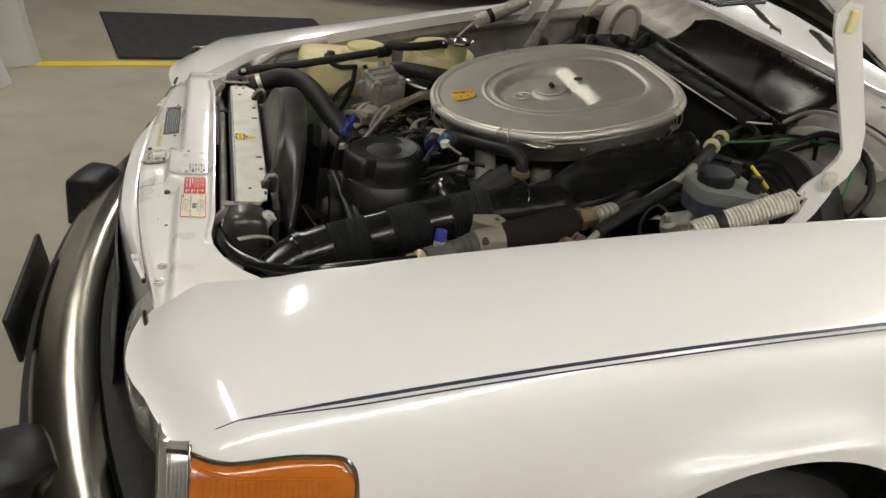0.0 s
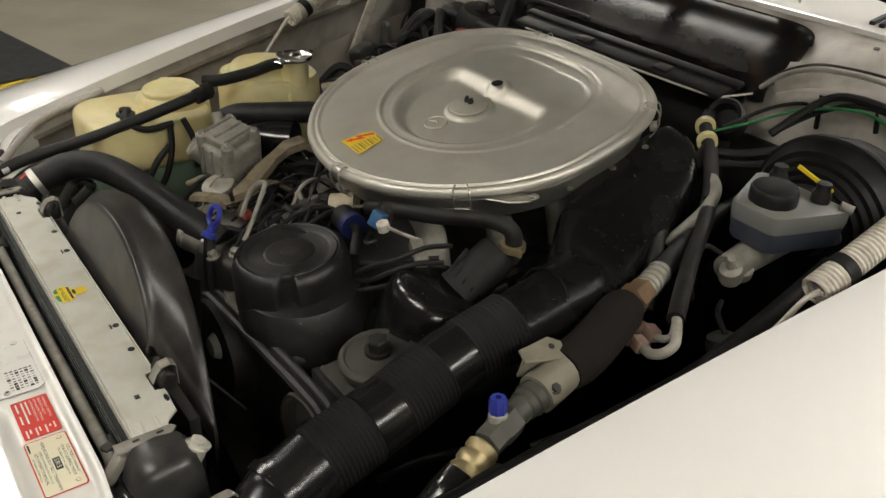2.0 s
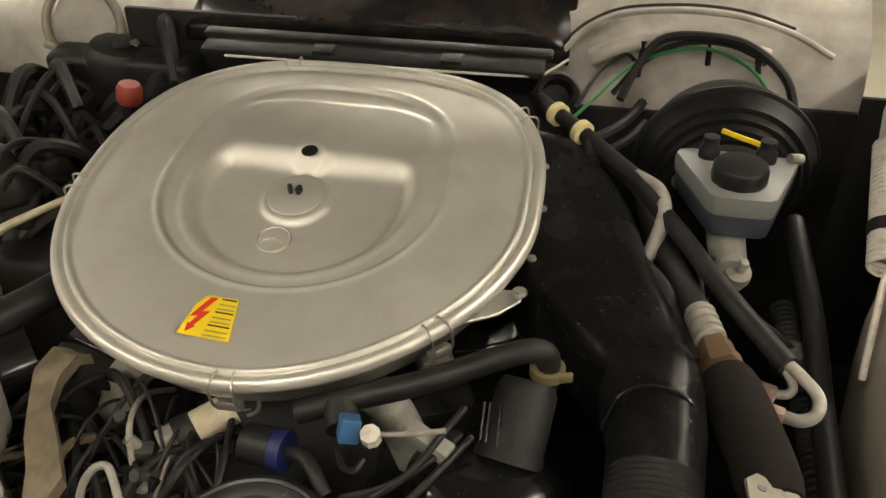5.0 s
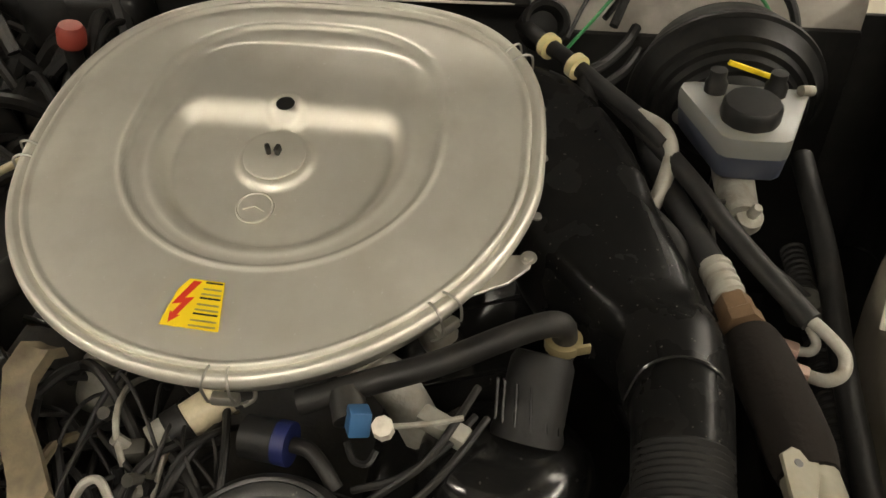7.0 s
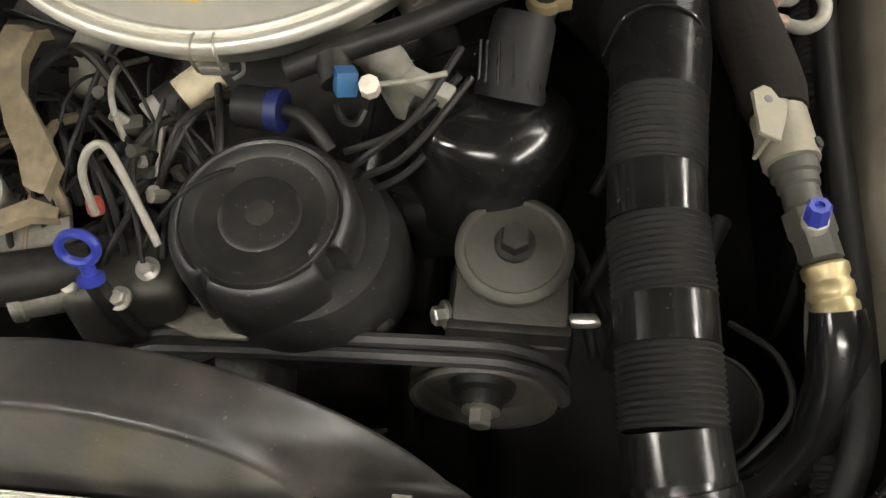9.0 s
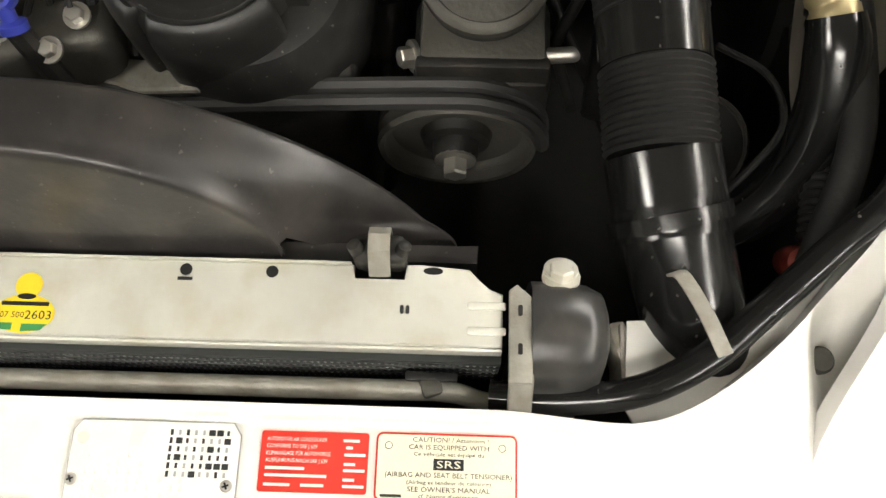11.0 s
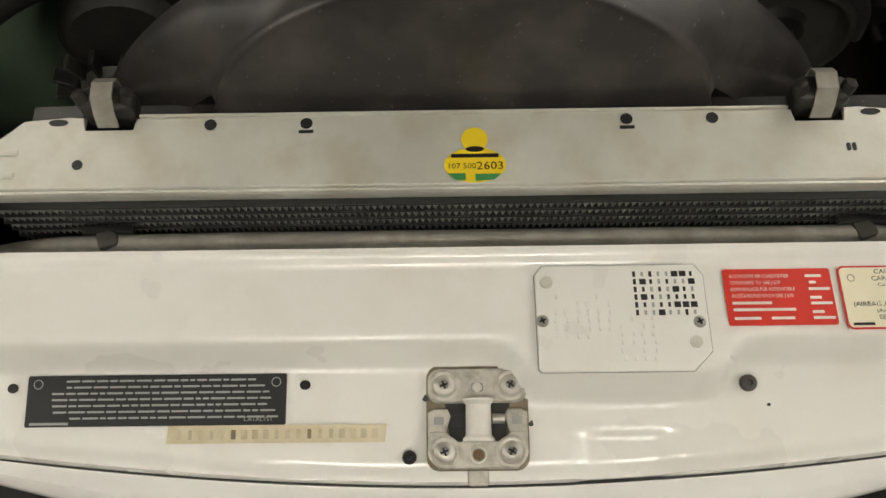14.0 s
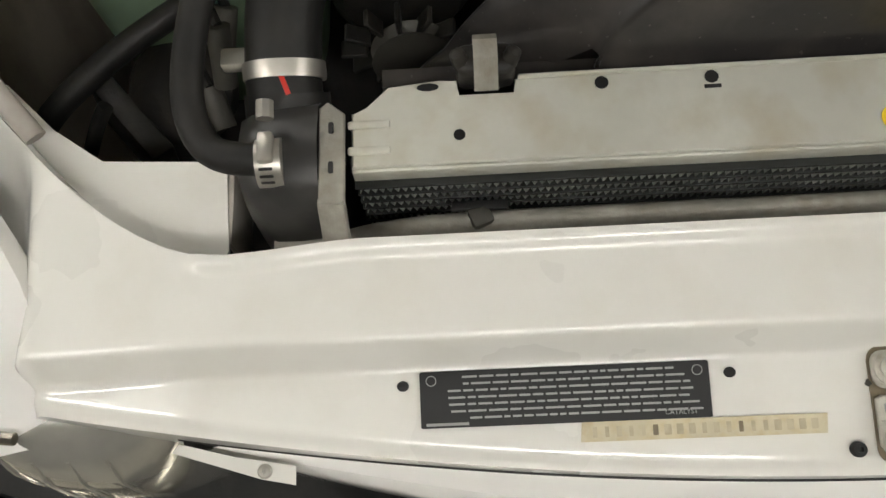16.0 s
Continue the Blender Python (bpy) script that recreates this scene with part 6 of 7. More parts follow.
uh = thing("upper_radiator_hose", (0.1, 0.2, 0.7), "thick dusty black upper radiator hose", "hose")
part("hose", tube([(-0.028, 0.345, 0.745), (-0.005, 0.346, 0.762), (0.030, 0.346, 0.780), (0.072, 0.338, 0.796), (0.108, 0.300, 0.802), (0.138, 0.235, 0.795), (0.165, 0.165, 0.775), (0.192, 0.105, 0.757), (0.210, 0.07, 0.745)], 0.0225, 22, 7), HOSE, uh)
part("clamp", lathe([(0.0242, -0.005), (0.0245, 0), (0.0242, 0.005)], (0.022, 0.346, 0.776), (0.9, 0, 0.4), 28), STEEL, uh, "shiny steel clamp band")
part("red_mark", block((0.004, 0.342, 0.7925), (0.012, 0.003, 0.001), 0.0004, (0, -22, 20)), RED, uh)
part("neck", tube([(-0.035, 0.345, 0.735), (-0.01, 0.346, 0.755), (0.012, 0.346, 0.768)], 0.0255, 22, 4), BLACK, uh)
part("clamp_screw", block((0.03, 0.374, 0.779), (0.012, 0.018, 0.010), 0.002), STEEL, uh)

dh = thing("diagonal_hose", (0.08, 0.48, 0.66), "dusty grey hose running down the bay corner", "hose")
part("pipe", tube([(0.030, 0.560, 0.660), (0.051, 0.531, 0.690), (0.084, 0.486, 0.705), (0.114, 0.440, 0.712), (0.150, 0.385, 0.715)], 0.0095, 12, 6), HOSE, dh)
part("pale_tip", tube([(0.030, 0.512, 0.668), (0.040, 0.498, 0.690), (0.048, 0.488, 0.702)], 0.0055, 10, 4), HOSE, dh)
hn = thing("corner_horn", (0.095, 0.462, 0.55), "dark dusty round horn low in the bay corner", "horn")
part("trumpet", lathe([(0.0, -0.02), (0.036, -0.02), (0.042, -0.008), (0.042, 0.006), (0.030, 0.014), (0.014, 0.018), (0.0, 0.018)], (0.092, 0.458, 0.640), (-0.4, 0.1, 0.9), 28), DARK_METAL, hn)
part("horn_bracket", block((0.070, 0.500, 0.620), (0.09, 0.02, 0.05), 0.004, (10, 0, 40)), DARK_METAL, hn)
gp = thing("corner_harness", (0.06, 0.42, 0.6), "dark connectors and leads beside the radiator hose", "harness")
for p, q in (((0.060, 0.405, 0.700), (0.085, 0.402, 0.735)), ((0.085, 0.410, 0.695), (0.110, 0.402, 0.72)), ((0.040, 0.412, 0.675), (0.065, 0.420, 0.69))):
    lead = part("connector", tube([p, q], 0.0085, 10, 2), GREASE, gp)
    part("lead", tube([q, Vector(q) + Vector((0.02, 0.01, 0.0)), Vector(q) + Vector((0.05, 0.03, -0.03))], 0.0035, 8, 5), RUBBER, lead)
alt = thing("alternator", (0.11, 0.27, 0.6), "dark finned alternator behind the radiator", "alternator")
part("case", lathe([(0.0, -0.06), (0.050, -0.06), (0.056, -0.05), (0.056, 0.0), (0.046, 0.012), (0.02, 0.016), (0, 0.016)], (0.165, 0.285, 0.655), (-1, -0.1, 0.15), 36), DARK_METAL, alt)
for k in range(12):
    a = 2 * math.pi * k / 12
    part("fan_vane", block((0.106, 0.285 + 0.036 * math.cos(a), 0.664 + 0.036 * math.sin(a)), (0.014, 0.020, 0.004), 0.001, (math.degrees(a), 0, 0), segs=1), DARK_METAL, alt)
part("pulley", lathe([(0.012, 0.0), (0.030, 0.0), (0.024, 0.006), (0.030, 0.012), (0.012, 0.014), (0.0, 0.020)], (0.104, 0.279, 0.664), (-1, -0.1, 0.15), 28), GREASE, alt)

# dusty cast valve housing and its bracket
cv = thing("idle_valve_housing", (0.28, 0.2, 0.74), "pale dusty cast metal housing with ribs", "valve housing")
VM = pose(0.285, 0.200, 0.822, 8, -8, 20)


def on_valve(u, v, w, size, bevel=0.006):
    own = block((0, 0, 0), size, bevel, segs=3)
    own.transform(VM @ Matrix.Translation((u, v, w)))
    return own


body = part("body", on_valve(0, 0, 0, (0.078, 0.070, 0.058), 0.010), CAST, cv)
part("cap", on_valve(0.002, 0.004, 0.036, (0.066, 0.056, 0.016), 0.005), CAST, cv)
for v in (-0.018, 0.004, 0.026):
    part("cap_rib", on_valve(0.002, v, 0.045, (0.058, 0.005, 0.006), 0.002), CAST, cv)
for v in (-0.020, 0.0, 0.020):
    part("side_rib", on_valve(-0.040, v, 0.002, (0.006, 0.005, 0.050), 0.002), CAST, cv)
part("top_spigot", lathe([(0.009, -0.01), (0.009, 0.014), (0.007, 0.016), (0, 0.016)], VM @ Vector((0.012, 0.034, 0.040)), (0.1, 0.5, 0.8), 14), CAST, cv)
part("boss", lathe([(0.022, 0), (0.022, 0.026), (0.018, 0.030), (0.014, 0.030), (0.012, 0.026), (0, 0.026)], (0.262, 0.235, 0.815), (-0.6, 0.3, 0.6), 20), CAST, cv)
part("neck", lathe([(0.020, -0.03), (0.022, -0.01), (0.026, 0.0), (0.026, 0.012), (0.020, 0.016)], (0.250, 0.168, 0.782), (-0.3, -0.1, 0.9), 20), CAST, cv)
part("foot", block((0.262, 0.178, 0.768), (0.038, 0.042, 0.06), 0.010, (0, 12, 30), segs=3), CAST, cv)
part("flange", block((0.24, 0.15, 0.742), (0.07, 0.10, 0.010), 0.004, (0, 6, 24)), CAST, cv)
for u, v in ((-0.030, -0.026), (0.030, -0.024), (0.032, 0.030), (-0.028, 0.030)):
    part("ear", lathe([(0.010, -0.012), (0.010, 0.006), (0.008, 0.008), (0, 0.008)], VM @ Vector((u, v, 0.034)), VM.to_3x3() @ Vector((0, 0, 1)), 14), CAST, cv)
    part("screw", screw(tuple(VM @ Vector((u, v, 0.042))), tuple(VM.to_3x3() @ Vector((0, 0, 1))), 0.006, 0.004), STEEL, cv)
lb = thing("linkage_bracket", (0.30, 0.13, 0.78), "tan bent sheet metal linkage bracket", "bracket")
rows = []
for (xa, ya), (xb, yb), z in (((0.400, 0.158), (0.396, 0.132), 0.838), ((0.392, 0.170), (0.385, 0.138), 0.845), ((0.365, 0.174), (0.360, 0.142), 0.840), ((0.335, 0.163), (0.337, 0.140), 0.828), ((0.300, 0.147), (0.300, 0.110), 0.820), ((0.275, 0.130), (0.272, 0.090), 0.812), ((0.250, 0.118), (0.243, 0.096), 0.804)):
    rows.append([Vector((xa + (xb - xa) * f, ya + (yb - ya) * f, z + e)) for f, e in ((0, -0.012), (0.04, 0.0), (0.3, -0.003), (0.7, -0.003), (0.96, 0.0), (1, -0.012))])
part("arm", grid(rows, 0.002), TAN, lb)
rows = [[Vector((xa + (xb - xa) * f, ya + (yb - ya) * f, z + e)) for f, e in ((0, -0.008), (0.08, 0.0), (0.92, 0.0), (1, -0.008))] for (xa, ya), (xb, yb), z in (((0.232, 0.080), (0.220, 0.078), 0.802), ((0.240, 0.106), (0.218, 0.102), 0.803), ((0.228, 0.135), (0.208, 0.127), 0.798), ((0.212, 0.165), (0.194, 0.154), 0.790))]
part("foot", grid(rows, 0.002), TAN, lb)
solo("lever_rod", tube([(0.235, 0.055, 0.79), (0.250, 0.058, 0.822), (0.262, 0.052, 0.838), (0.268, 0.042, 0.842), (0.262, 0.032, 0.838), (0.238, 0.014, 0.812), (0.212, -0.004, 0.785)], 0.0036, 8, 6), CAST, "pale bent wire lever rod", "rod")
solo("large_black_hose", tube([(0.315, 0.305, 0.80), (0.318, 0.302, 0.835), (0.335, 0.285, 0.852), (0.37, 0.255, 0.858), (0.43, 0.215, 0.862), (0.50, 0.19, 0.86)], 0.018, 14, 6), HOSE, "black hose curving under the air cleaner lid", "hose")
solo("black_canister", tube([(0.335, 0.275, 0.79), (0.36, 0.24, 0.815), (0.40, 0.20, 0.82)], 0.036, 20, 5), GLOSS, "glossy black canister below the hose", "canister")

# dipstick ring
dr = thing("dipstick", (0.2, 0.06, 0.75), "blue plastic ring handle of the oil dipstick", "dipstick")
ring = [Vector((0.192, 0.049, 0.806)) + 0.0158 * (math.cos(a) * Vector((0.1, 0.99, 0.05)) + math.sin(a) * Vector((0.30, -0.30, 0.90))) for a in np.linspace(0, 2 * math.pi, 33)]
part("ring", tube(ring, 0.0042, 8, 0, cap=False), BLUE, dr)
part("collar", lathe([(0.011, 0), (0.011, 0.006), (0.006, 0.008), (0.006, 0.018)], (0.178, 0.044, 0.777), (0.5, 0.1, 0.85), 16), BLUE, dr)
part("stick", tube([(0.181, 0.045, 0.78), (0.172, 0.035, 0.73), (0.170, 0.02, 0.66)], 0.009, 8, 3), DARK_METAL, dr)

# filter, plugs and leads in front of the air cleaner
wf = thing("inline_filter", (0.36, 0.03, 0.77), "small white inline filter with a grey band", "inline filter")
part("body", tube([(0.390, -0.012, 0.802), (0.364, 0.016, 0.794)], 0.0165, 20, 2), IVORY, wf)
part("band", tube([(0.364, 0.016, 0.794), (0.353, 0.029, 0.790)], 0.0185, 20, 2), HOSE, wf)
part("end_cap", tube([(0.353, 0.029, 0.790), (0.343, 0.040, 0.786)], 0.0165, 20, 2), CAST, wf)
part("wire_hoop", tube([(0.394, -0.020, 0.812), (0.394, -0.036, 0.816), (0.382, -0.042, 0.812), (0.374, -0.034, 0.81)], 0.002, 6, 5), STEEL, wf)
bp = thing("vacuum_valve", (0.345, -0.07, 0.77), "black valve with a blue collar", "valve")
part("body", tube([(0.347, -0.045, 0.806), (0.343, -0.074, 0.808)], 0.0185, 20, 2), BLACK, bp)
part("collar", tube([(0.343, -0.074, 0.808), (0.3415, -0.086, 0.8085)], 0.0190, 20, 2), DARK_BLUE, bp, "blue collar")
part("pipe", tube([(0.341, -0.087, 0.809), (0.337, -0.102, 0.810), (0.326, -0.116, 0.805), (0.315, -0.128, 0.792)], 0.007, 10, 5), HOSE, bp)
pl = thing("plug_connector", (0.35, -0.14, 0.80), "light blue connector on a clear grey sensor", "connector")
part("sensor", tube([(0.372, -0.128, 0.846), (0.350, -0.137, 0.838)], 0.015, 16, 2), DARK_METAL, pl)
part("plug", block((0.343, -0.145, 0.848), (0.018, 0.018, 0.022), 0.002, (15, 20, 25)), LIGHT_BLUE, pl, "light blue plug")
part("nut", lathe([(0.009, -0.005), (0.009, 0.006), (0, 0.007)], (0.338, -0.166, 0.848), (-0.3, 0, 0.9), 8), SPRING, pl)
part("stalk", tube([(0.338, -0.166, 0.850), (0.344, -0.20, 0.852), (0.352, -0.228, 0.854)], 0.0024, 8, 3), CAST, pl)
part("loop", tube([(0.338, -0.135, 0.825), (0.325, -0.143, 0.82), (0.322, -0.155, 0.822), (0.332, -0.16, 0.826)], 0.003, 6, 5), BLACK, pl)
solo("lead_holder", block((0.365, -0.21, 0.822), (0.018, 0.045, 0.016), 0.003, (10, 0, -22)), CAST, "pale ignition lead holder", "lead holder")
for i, pts in enumerate((
        [(0.31, -0.145, 0.775), (0.318, -0.170, 0.795), (0.335, -0.200, 0.815), (0.365, -0.222, 0.835), (0.40, -0.235, 0.835)],
        [(0.305, -0.148, 0.765), (0.310, -0.185, 0.785), (0.322, -0.208, 0.805), (0.345, -0.228, 0.82), (0.38, -0.245, 0.82)],
        [(0.32, -0.14, 0.785), (0.325, -0.18, 0.803), (0.35, -0.215, 0.818), (0.38, -0.235, 0.822)],
        [(0.30, -0.15, 0.75), (0.30, -0.18, 0.77), (0.312, -0.205, 0.785), (0.34, -0.225, 0.80)])):
    solo("ignition_lead", tube(pts, 0.0034, 8, 6), HOSE, "grey black ignition lead", "ignition lead", "ignition leads")

# loose tangle of lines left of the distributor
random.seed(11)
for i in range(58):
    x, y = random.uniform(0.25, 0.38), random.uniform(-0.03, 0.20)
    z = 0.755 + 0.25 * (x - 0.25) + random.uniform(-0.02, 0.03)
    a = random.uniform(-0.9, 0.9)
    d = Vector((math.cos(a) * 0.05, math.sin(a) * 0.06, random.uniform(-0.015, 0.02)))
    k = Vector((random.uniform(-0.02, 0.02), random.uniform(-0.02, 0.02), random.uniform(0.0, 0.025)))
    p = Vector((x, y, z))
    mat = random.choice([RUBBER, HOSE, HOSE, DARK_METAL, CAST, RUBBER, TAN, RUBBER])
    solo("thin_line", tube([p - d * 1.3 - Vector((0, 0, 0.03)), p - d * 0.5 + k, p + d * 0.4 + k, p + d * 1.3 - Vector((0, 0, 0.025))], random.choice([0.0018, 0.0022, 0.003, 0.0036, 0.005]), 8, 5), mat, "thin bent fuel or vacuum line", "thin line", "lines by the distributor")
for i in range(16):
    p = Vector((random.uniform(0.27, 0.37), random.uniform(-0.01, 0.19), 0))
    p.z = 0.745 + 0.28 * (p.x - 0.25) + random.uniform(-0.01, 0.015)
    t = thing("injector_plug", tuple(p - Vector((0, 0, 0.02))), "small dark plug on a fuel injector", "plug", "injector plugs")
    part("body", block(tuple(p), (0.022, 0.016, 0.022), 0.004, (random.uniform(-30, 30), random.uniform(-30, 30), random.uniform(0, 180))), random.choice([BLACK, DARK_METAL, GREASE, HOSE]), t)
    part("tip", tube([p, p + Vector((random.uniform(-0.02, 0.02), random.uniform(-0.02, 0.02), 0.02))], 0.006, 8, 2), random.choice([BLACK, CAST, GREASE]), t)
solo("red_plug", block((0.243, 0.058, 0.790), (0.016, 0.014, 0.013), 0.004, (10, 0, 30)), RED_PLASTIC, "faded red plug among the lines", "plug")

# far rear corner
fv = thing("filler_valve", (0.838, 0.327, 0.86), "dark filler valve with a red plastic cap", "valve")
part("stem", tube([(0.838, 0.332, 0.80), (0.838, 0.328, 0.90)], 0.012, 12, 3), BLACK, fv)
part("cap", lathe([(0.016, 0), (0.018, 0.004), (0.018, 0.020), (0.014, 0.028), (0, 0.029)], (0.838, 0.327, 0.895), (0, -0.2, 1), 20), RED_PLASTIC, fv, "red plastic cap")
random.seed(5)
for i in range(38):
    p = Vector((random.uniform(0.66, 0.955), random.uniform(0.27, 0.53), 0))
    p.z = 0.81 + 0.32 * (p.x - 0.66) + random.uniform(-0.06, 0.05)
    a = random.uniform(0, 6.28)
    d = Vector((math.cos(a) * 0.07, math.sin(a) * 0.05, random.uniform(-0.02, 0.03)))
    solo("dark_hose", tube([p - d * 1.2 - Vector((0, 0, 0.05)), p - d * 0.4, p + d * 0.4 + Vector((0, 0, 0.015)), p + d * 1.2 - Vector((0, 0, 0.05))], random.choice([0.005, 0.007, 0.010, 0.013]), 8, 5), random.choice([RUBBER, RUBBER, BLACK, HOSE, DARK_METAL]), "black hose in the dark far corner", "hose", "hoses in the far corner")
for i in range(8):
    p = (random.uniform(0.68, 0.96), random.uniform(0.30, 0.52), random.uniform(0.78, 0.86))
    solo("dark_valve", block(p, (0.05, 0.045, 0.05), 0.010, (random.uniform(-20, 20), random.uniform(-20, 20), random.uniform(0, 90)), segs=3), random.choice([BLACK, DARK_METAL, GLOSS]), "dark valve body in the far corner", "valve", "valves in the far corner")
hm = thing("heater_motor", (0.95, 0.40, 0.85), "black round motor housing by the bulkhead", "motor")
part("housing", lathe([(0.05, -0.05), (0.055, -0.03), (0.055, 0.02), (0.045, 0.035), (0.02, 0.04), (0, 0.04)], (0.95, 0.40, 0.90), (0, -0.2, 1), 28), BLACK, hm)
part("terminal", block((0.935, 0.385, 0.945), (0.02, 0.025, 0.02), 0.004, (0, 10, 30)), DARK_METAL, hm)
tu = thing("wing_aperture", (0.975, 0.465, 0.90), "round opening with a painted rim and pale metal behind", "opening")
part("disc", lathe([(0.0, 0.0), (0.050, 0.0), (0.052, -0.004)], (0.975, 0.465, 0.952), (-0.97, -0.1, 0.25), 32), PAINT_DIRTY, tu, "pale metal behind the opening")
part("rim", tube([Vector((0.970, 0.465, 0.952)) + 0.060 * (math.cos(a) * Vector((0.1, -0.99, 0)) + math.sin(a) * Vector((0.25, 0.02, 0.97))) for a in np.linspace(-0.5, math.pi + 0.5, 33)], 0.007, 10, 0), PAINT_BROWN, tu, "dusty painted rim")
part("lower_lip", tube([(0.955, 0.525, 0.925), (0.945, 0.47, 0.918), (0.945, 0.41, 0.922), (0.955, 0.37, 0.935)], 0.008, 10, 6), PAINT_BROWN, tu)
hx = thing("heater_box", (0.945, 0.385, 0.73), "black heater box against the bulkhead", "heater box")
part("case", block((0.945, 0.385, 0.83), (0.06, 0.24, 0.20), 0.015, (0, -6, 0), segs=3), BLACK, hx)
for y in (0.31, 0.385, 0.46):
    part("rib", block((0.916, y, 0.83), (0.012, 0.012, 0.17), 0.004, (0, -6, 0)), BLACK, hx)
solo("bay_floor_box", block((0.78, 0.42, 0.66), (0.40, 0.30, 0.22), 0.03, segs=3), BLACK, "dark box low in the far corner", "box")
part("wing_hole", lathe([(0.013, 0), (0.013, 0.0008), (0, 0.0008)], (0.81, 0.7105, 0.885), (0, -1, 0), 18), INK, car)
wc = thing("hanging_cable", (0.87, 0.58, 0.78), "thin black cable with a yellowed sleeve hanging by the inner wing", "cable")
part("cord", tube([(0.905, 0.585, 0.955), (0.893, 0.588, 0.93), (0.888, 0.584, 0.90), (0.872, 0.588, 0.86), (0.862, 0.578, 0.80)], 0.0032, 8, 6), RUBBER, wc)
part("sleeve", tube([(0.945, 0.578, 1.01), (0.925, 0.58, 0.985), (0.905, 0.585, 0.953)], 0.0065, 10, 5), TAPE, wc, "yellowed plastic sleeve")
random.seed(8)
for i in range(14):
    p = Vector((random.uniform(0.26, 0.58), random.uniform(-0.50, -0.36), random.uniform(0.52, 0.64)))
    a = random.uniform(-0.7, 0.7)
    d = Vector((math.cos(a) * 0.09, math.sin(a) * 0.06, random.uniform(-0.03, 0.03)))
    solo("lower_hose", tube([p - d, p - d * 0.3 + Vector((0, 0, 0.01)), p + d * 0.4, p + d], random.choice([0.006, 0.010, 0.015]), 10, 5), random.choice([RUBBER, BLACK, DARK_METAL]), "dark hose low in the bay", "hose", "low hoses")

# ---- front panel details ----
solo("bay_seal", tube([(-0.066, -0.300, 0.738), (-0.068, -0.345, 0.742), (-0.062, -0.395, 0.748), (-0.040, -0.440, 0.752), (-0.006, -0.480, 0.758), (0.030, -0.520, 0.775), (0.060, -0.552, 0.795), (0.11, -0.570, 0.812), (0.2, -0.580, 0.828)], 0.0105, 14, 7), GLOSS, "black rubber seal round the bay edge", "seal")
solo("far_bay_seal", tube([(0.0, 0.505, 0.752), (0.04, 0.535, 0.775), (0.09, 0.556, 0.80), (0.2, 0.575, 0.825)], 0.007, 12, 7), PAINT_DIRTY, "pale edge bead round the bay", "seal")
cp = thing("condenser_pipe", (-0.064, 0, 0.72), "dull metal pipe in front of the radiator", "pipe")
part("pipe", tube([(-0.066, 0.36, 0.72), (-0.070, 0.325, 0.728), (-0.066, 0.285, 0.735), (-0.064, 0.20, 0.737), (-0.064, -0.20, 0.737), (-0.064, -0.27, 0.737), (-0.070, -0.30, 0.732), (-0.072, -0.34, 0.725)], 0.0070, 12, 6), CAST, cp)
for y in (0.235, -0.262):
    part("clip", block((-0.062, y, 0.742), (0.014, 0.014, 0.008), 0.003, (0, 0, 20)), GREASE, cp)
    part("clip_wing", block((-0.056, y, 0.744), (0.006, 0.034, 0.004), 0.001), BLACK, cp)
solo("condenser", boxed((-0.088, -0.30, 0.42), (-0.082, 0.30, 0.69)), RUBBER, "black condenser in front of the radiator", "condenser")
st = thing("strap_bracket", (-0.02, -0.4, 0.70), "pale metal bracket with a dark strap", "bracket")
part("bracket", block((-0.026, -0.392, 0.700), (0.030, 0.012, 0.04), 0.003, (0, 12, 12)), SPRING, st)
part("strap", grid([[p + Vector((0.0035 * k, -0.009 * k, 0)) for k in (-0.5, 0.5)] for p in spline([(0.012, -0.416, 0.768), (0.006, -0.420, 0.778), (-0.020, -0.430, 0.786), (-0.046, -0.440, 0.786)], 4)], 0.0015), CAST, st, "pale grey flat strap")
solo("side_marker_plug", lathe([(0.0115, -0.012), (0.0125, 0.0), (0.0125, 0.016), (0.010, 0.022), (0.006, 0.024), (0, 0.024)], (0.047, -0.524, 0.695), (-0.35, 0.1, 1), 18), RED_PLASTIC, "small dull red plug beside the seal", "plug")


def slam_pose(x, y, up=0.001, slope=None):
    """A pose on the front panel: reading from the car's front."""
    a = math.degrees(math.atan2(slam_z(x + 0.012, y) - slam_z(x - 0.012, y), 0.024)) if slope is None else slope
    return Matrix.Translation((x, y, slam_z(x, y) + 0.0012 + up)) @ pose(0, 0, 0, 0, -a, 0) @ pose(0, 0, 0, 0, 0, -90)


def sized(m, body, size, x, y, width, parent, mat=INK):
    return part("letters", text_mesh(body, size, on(m, x, y, 0.0011), width), mat, parent)


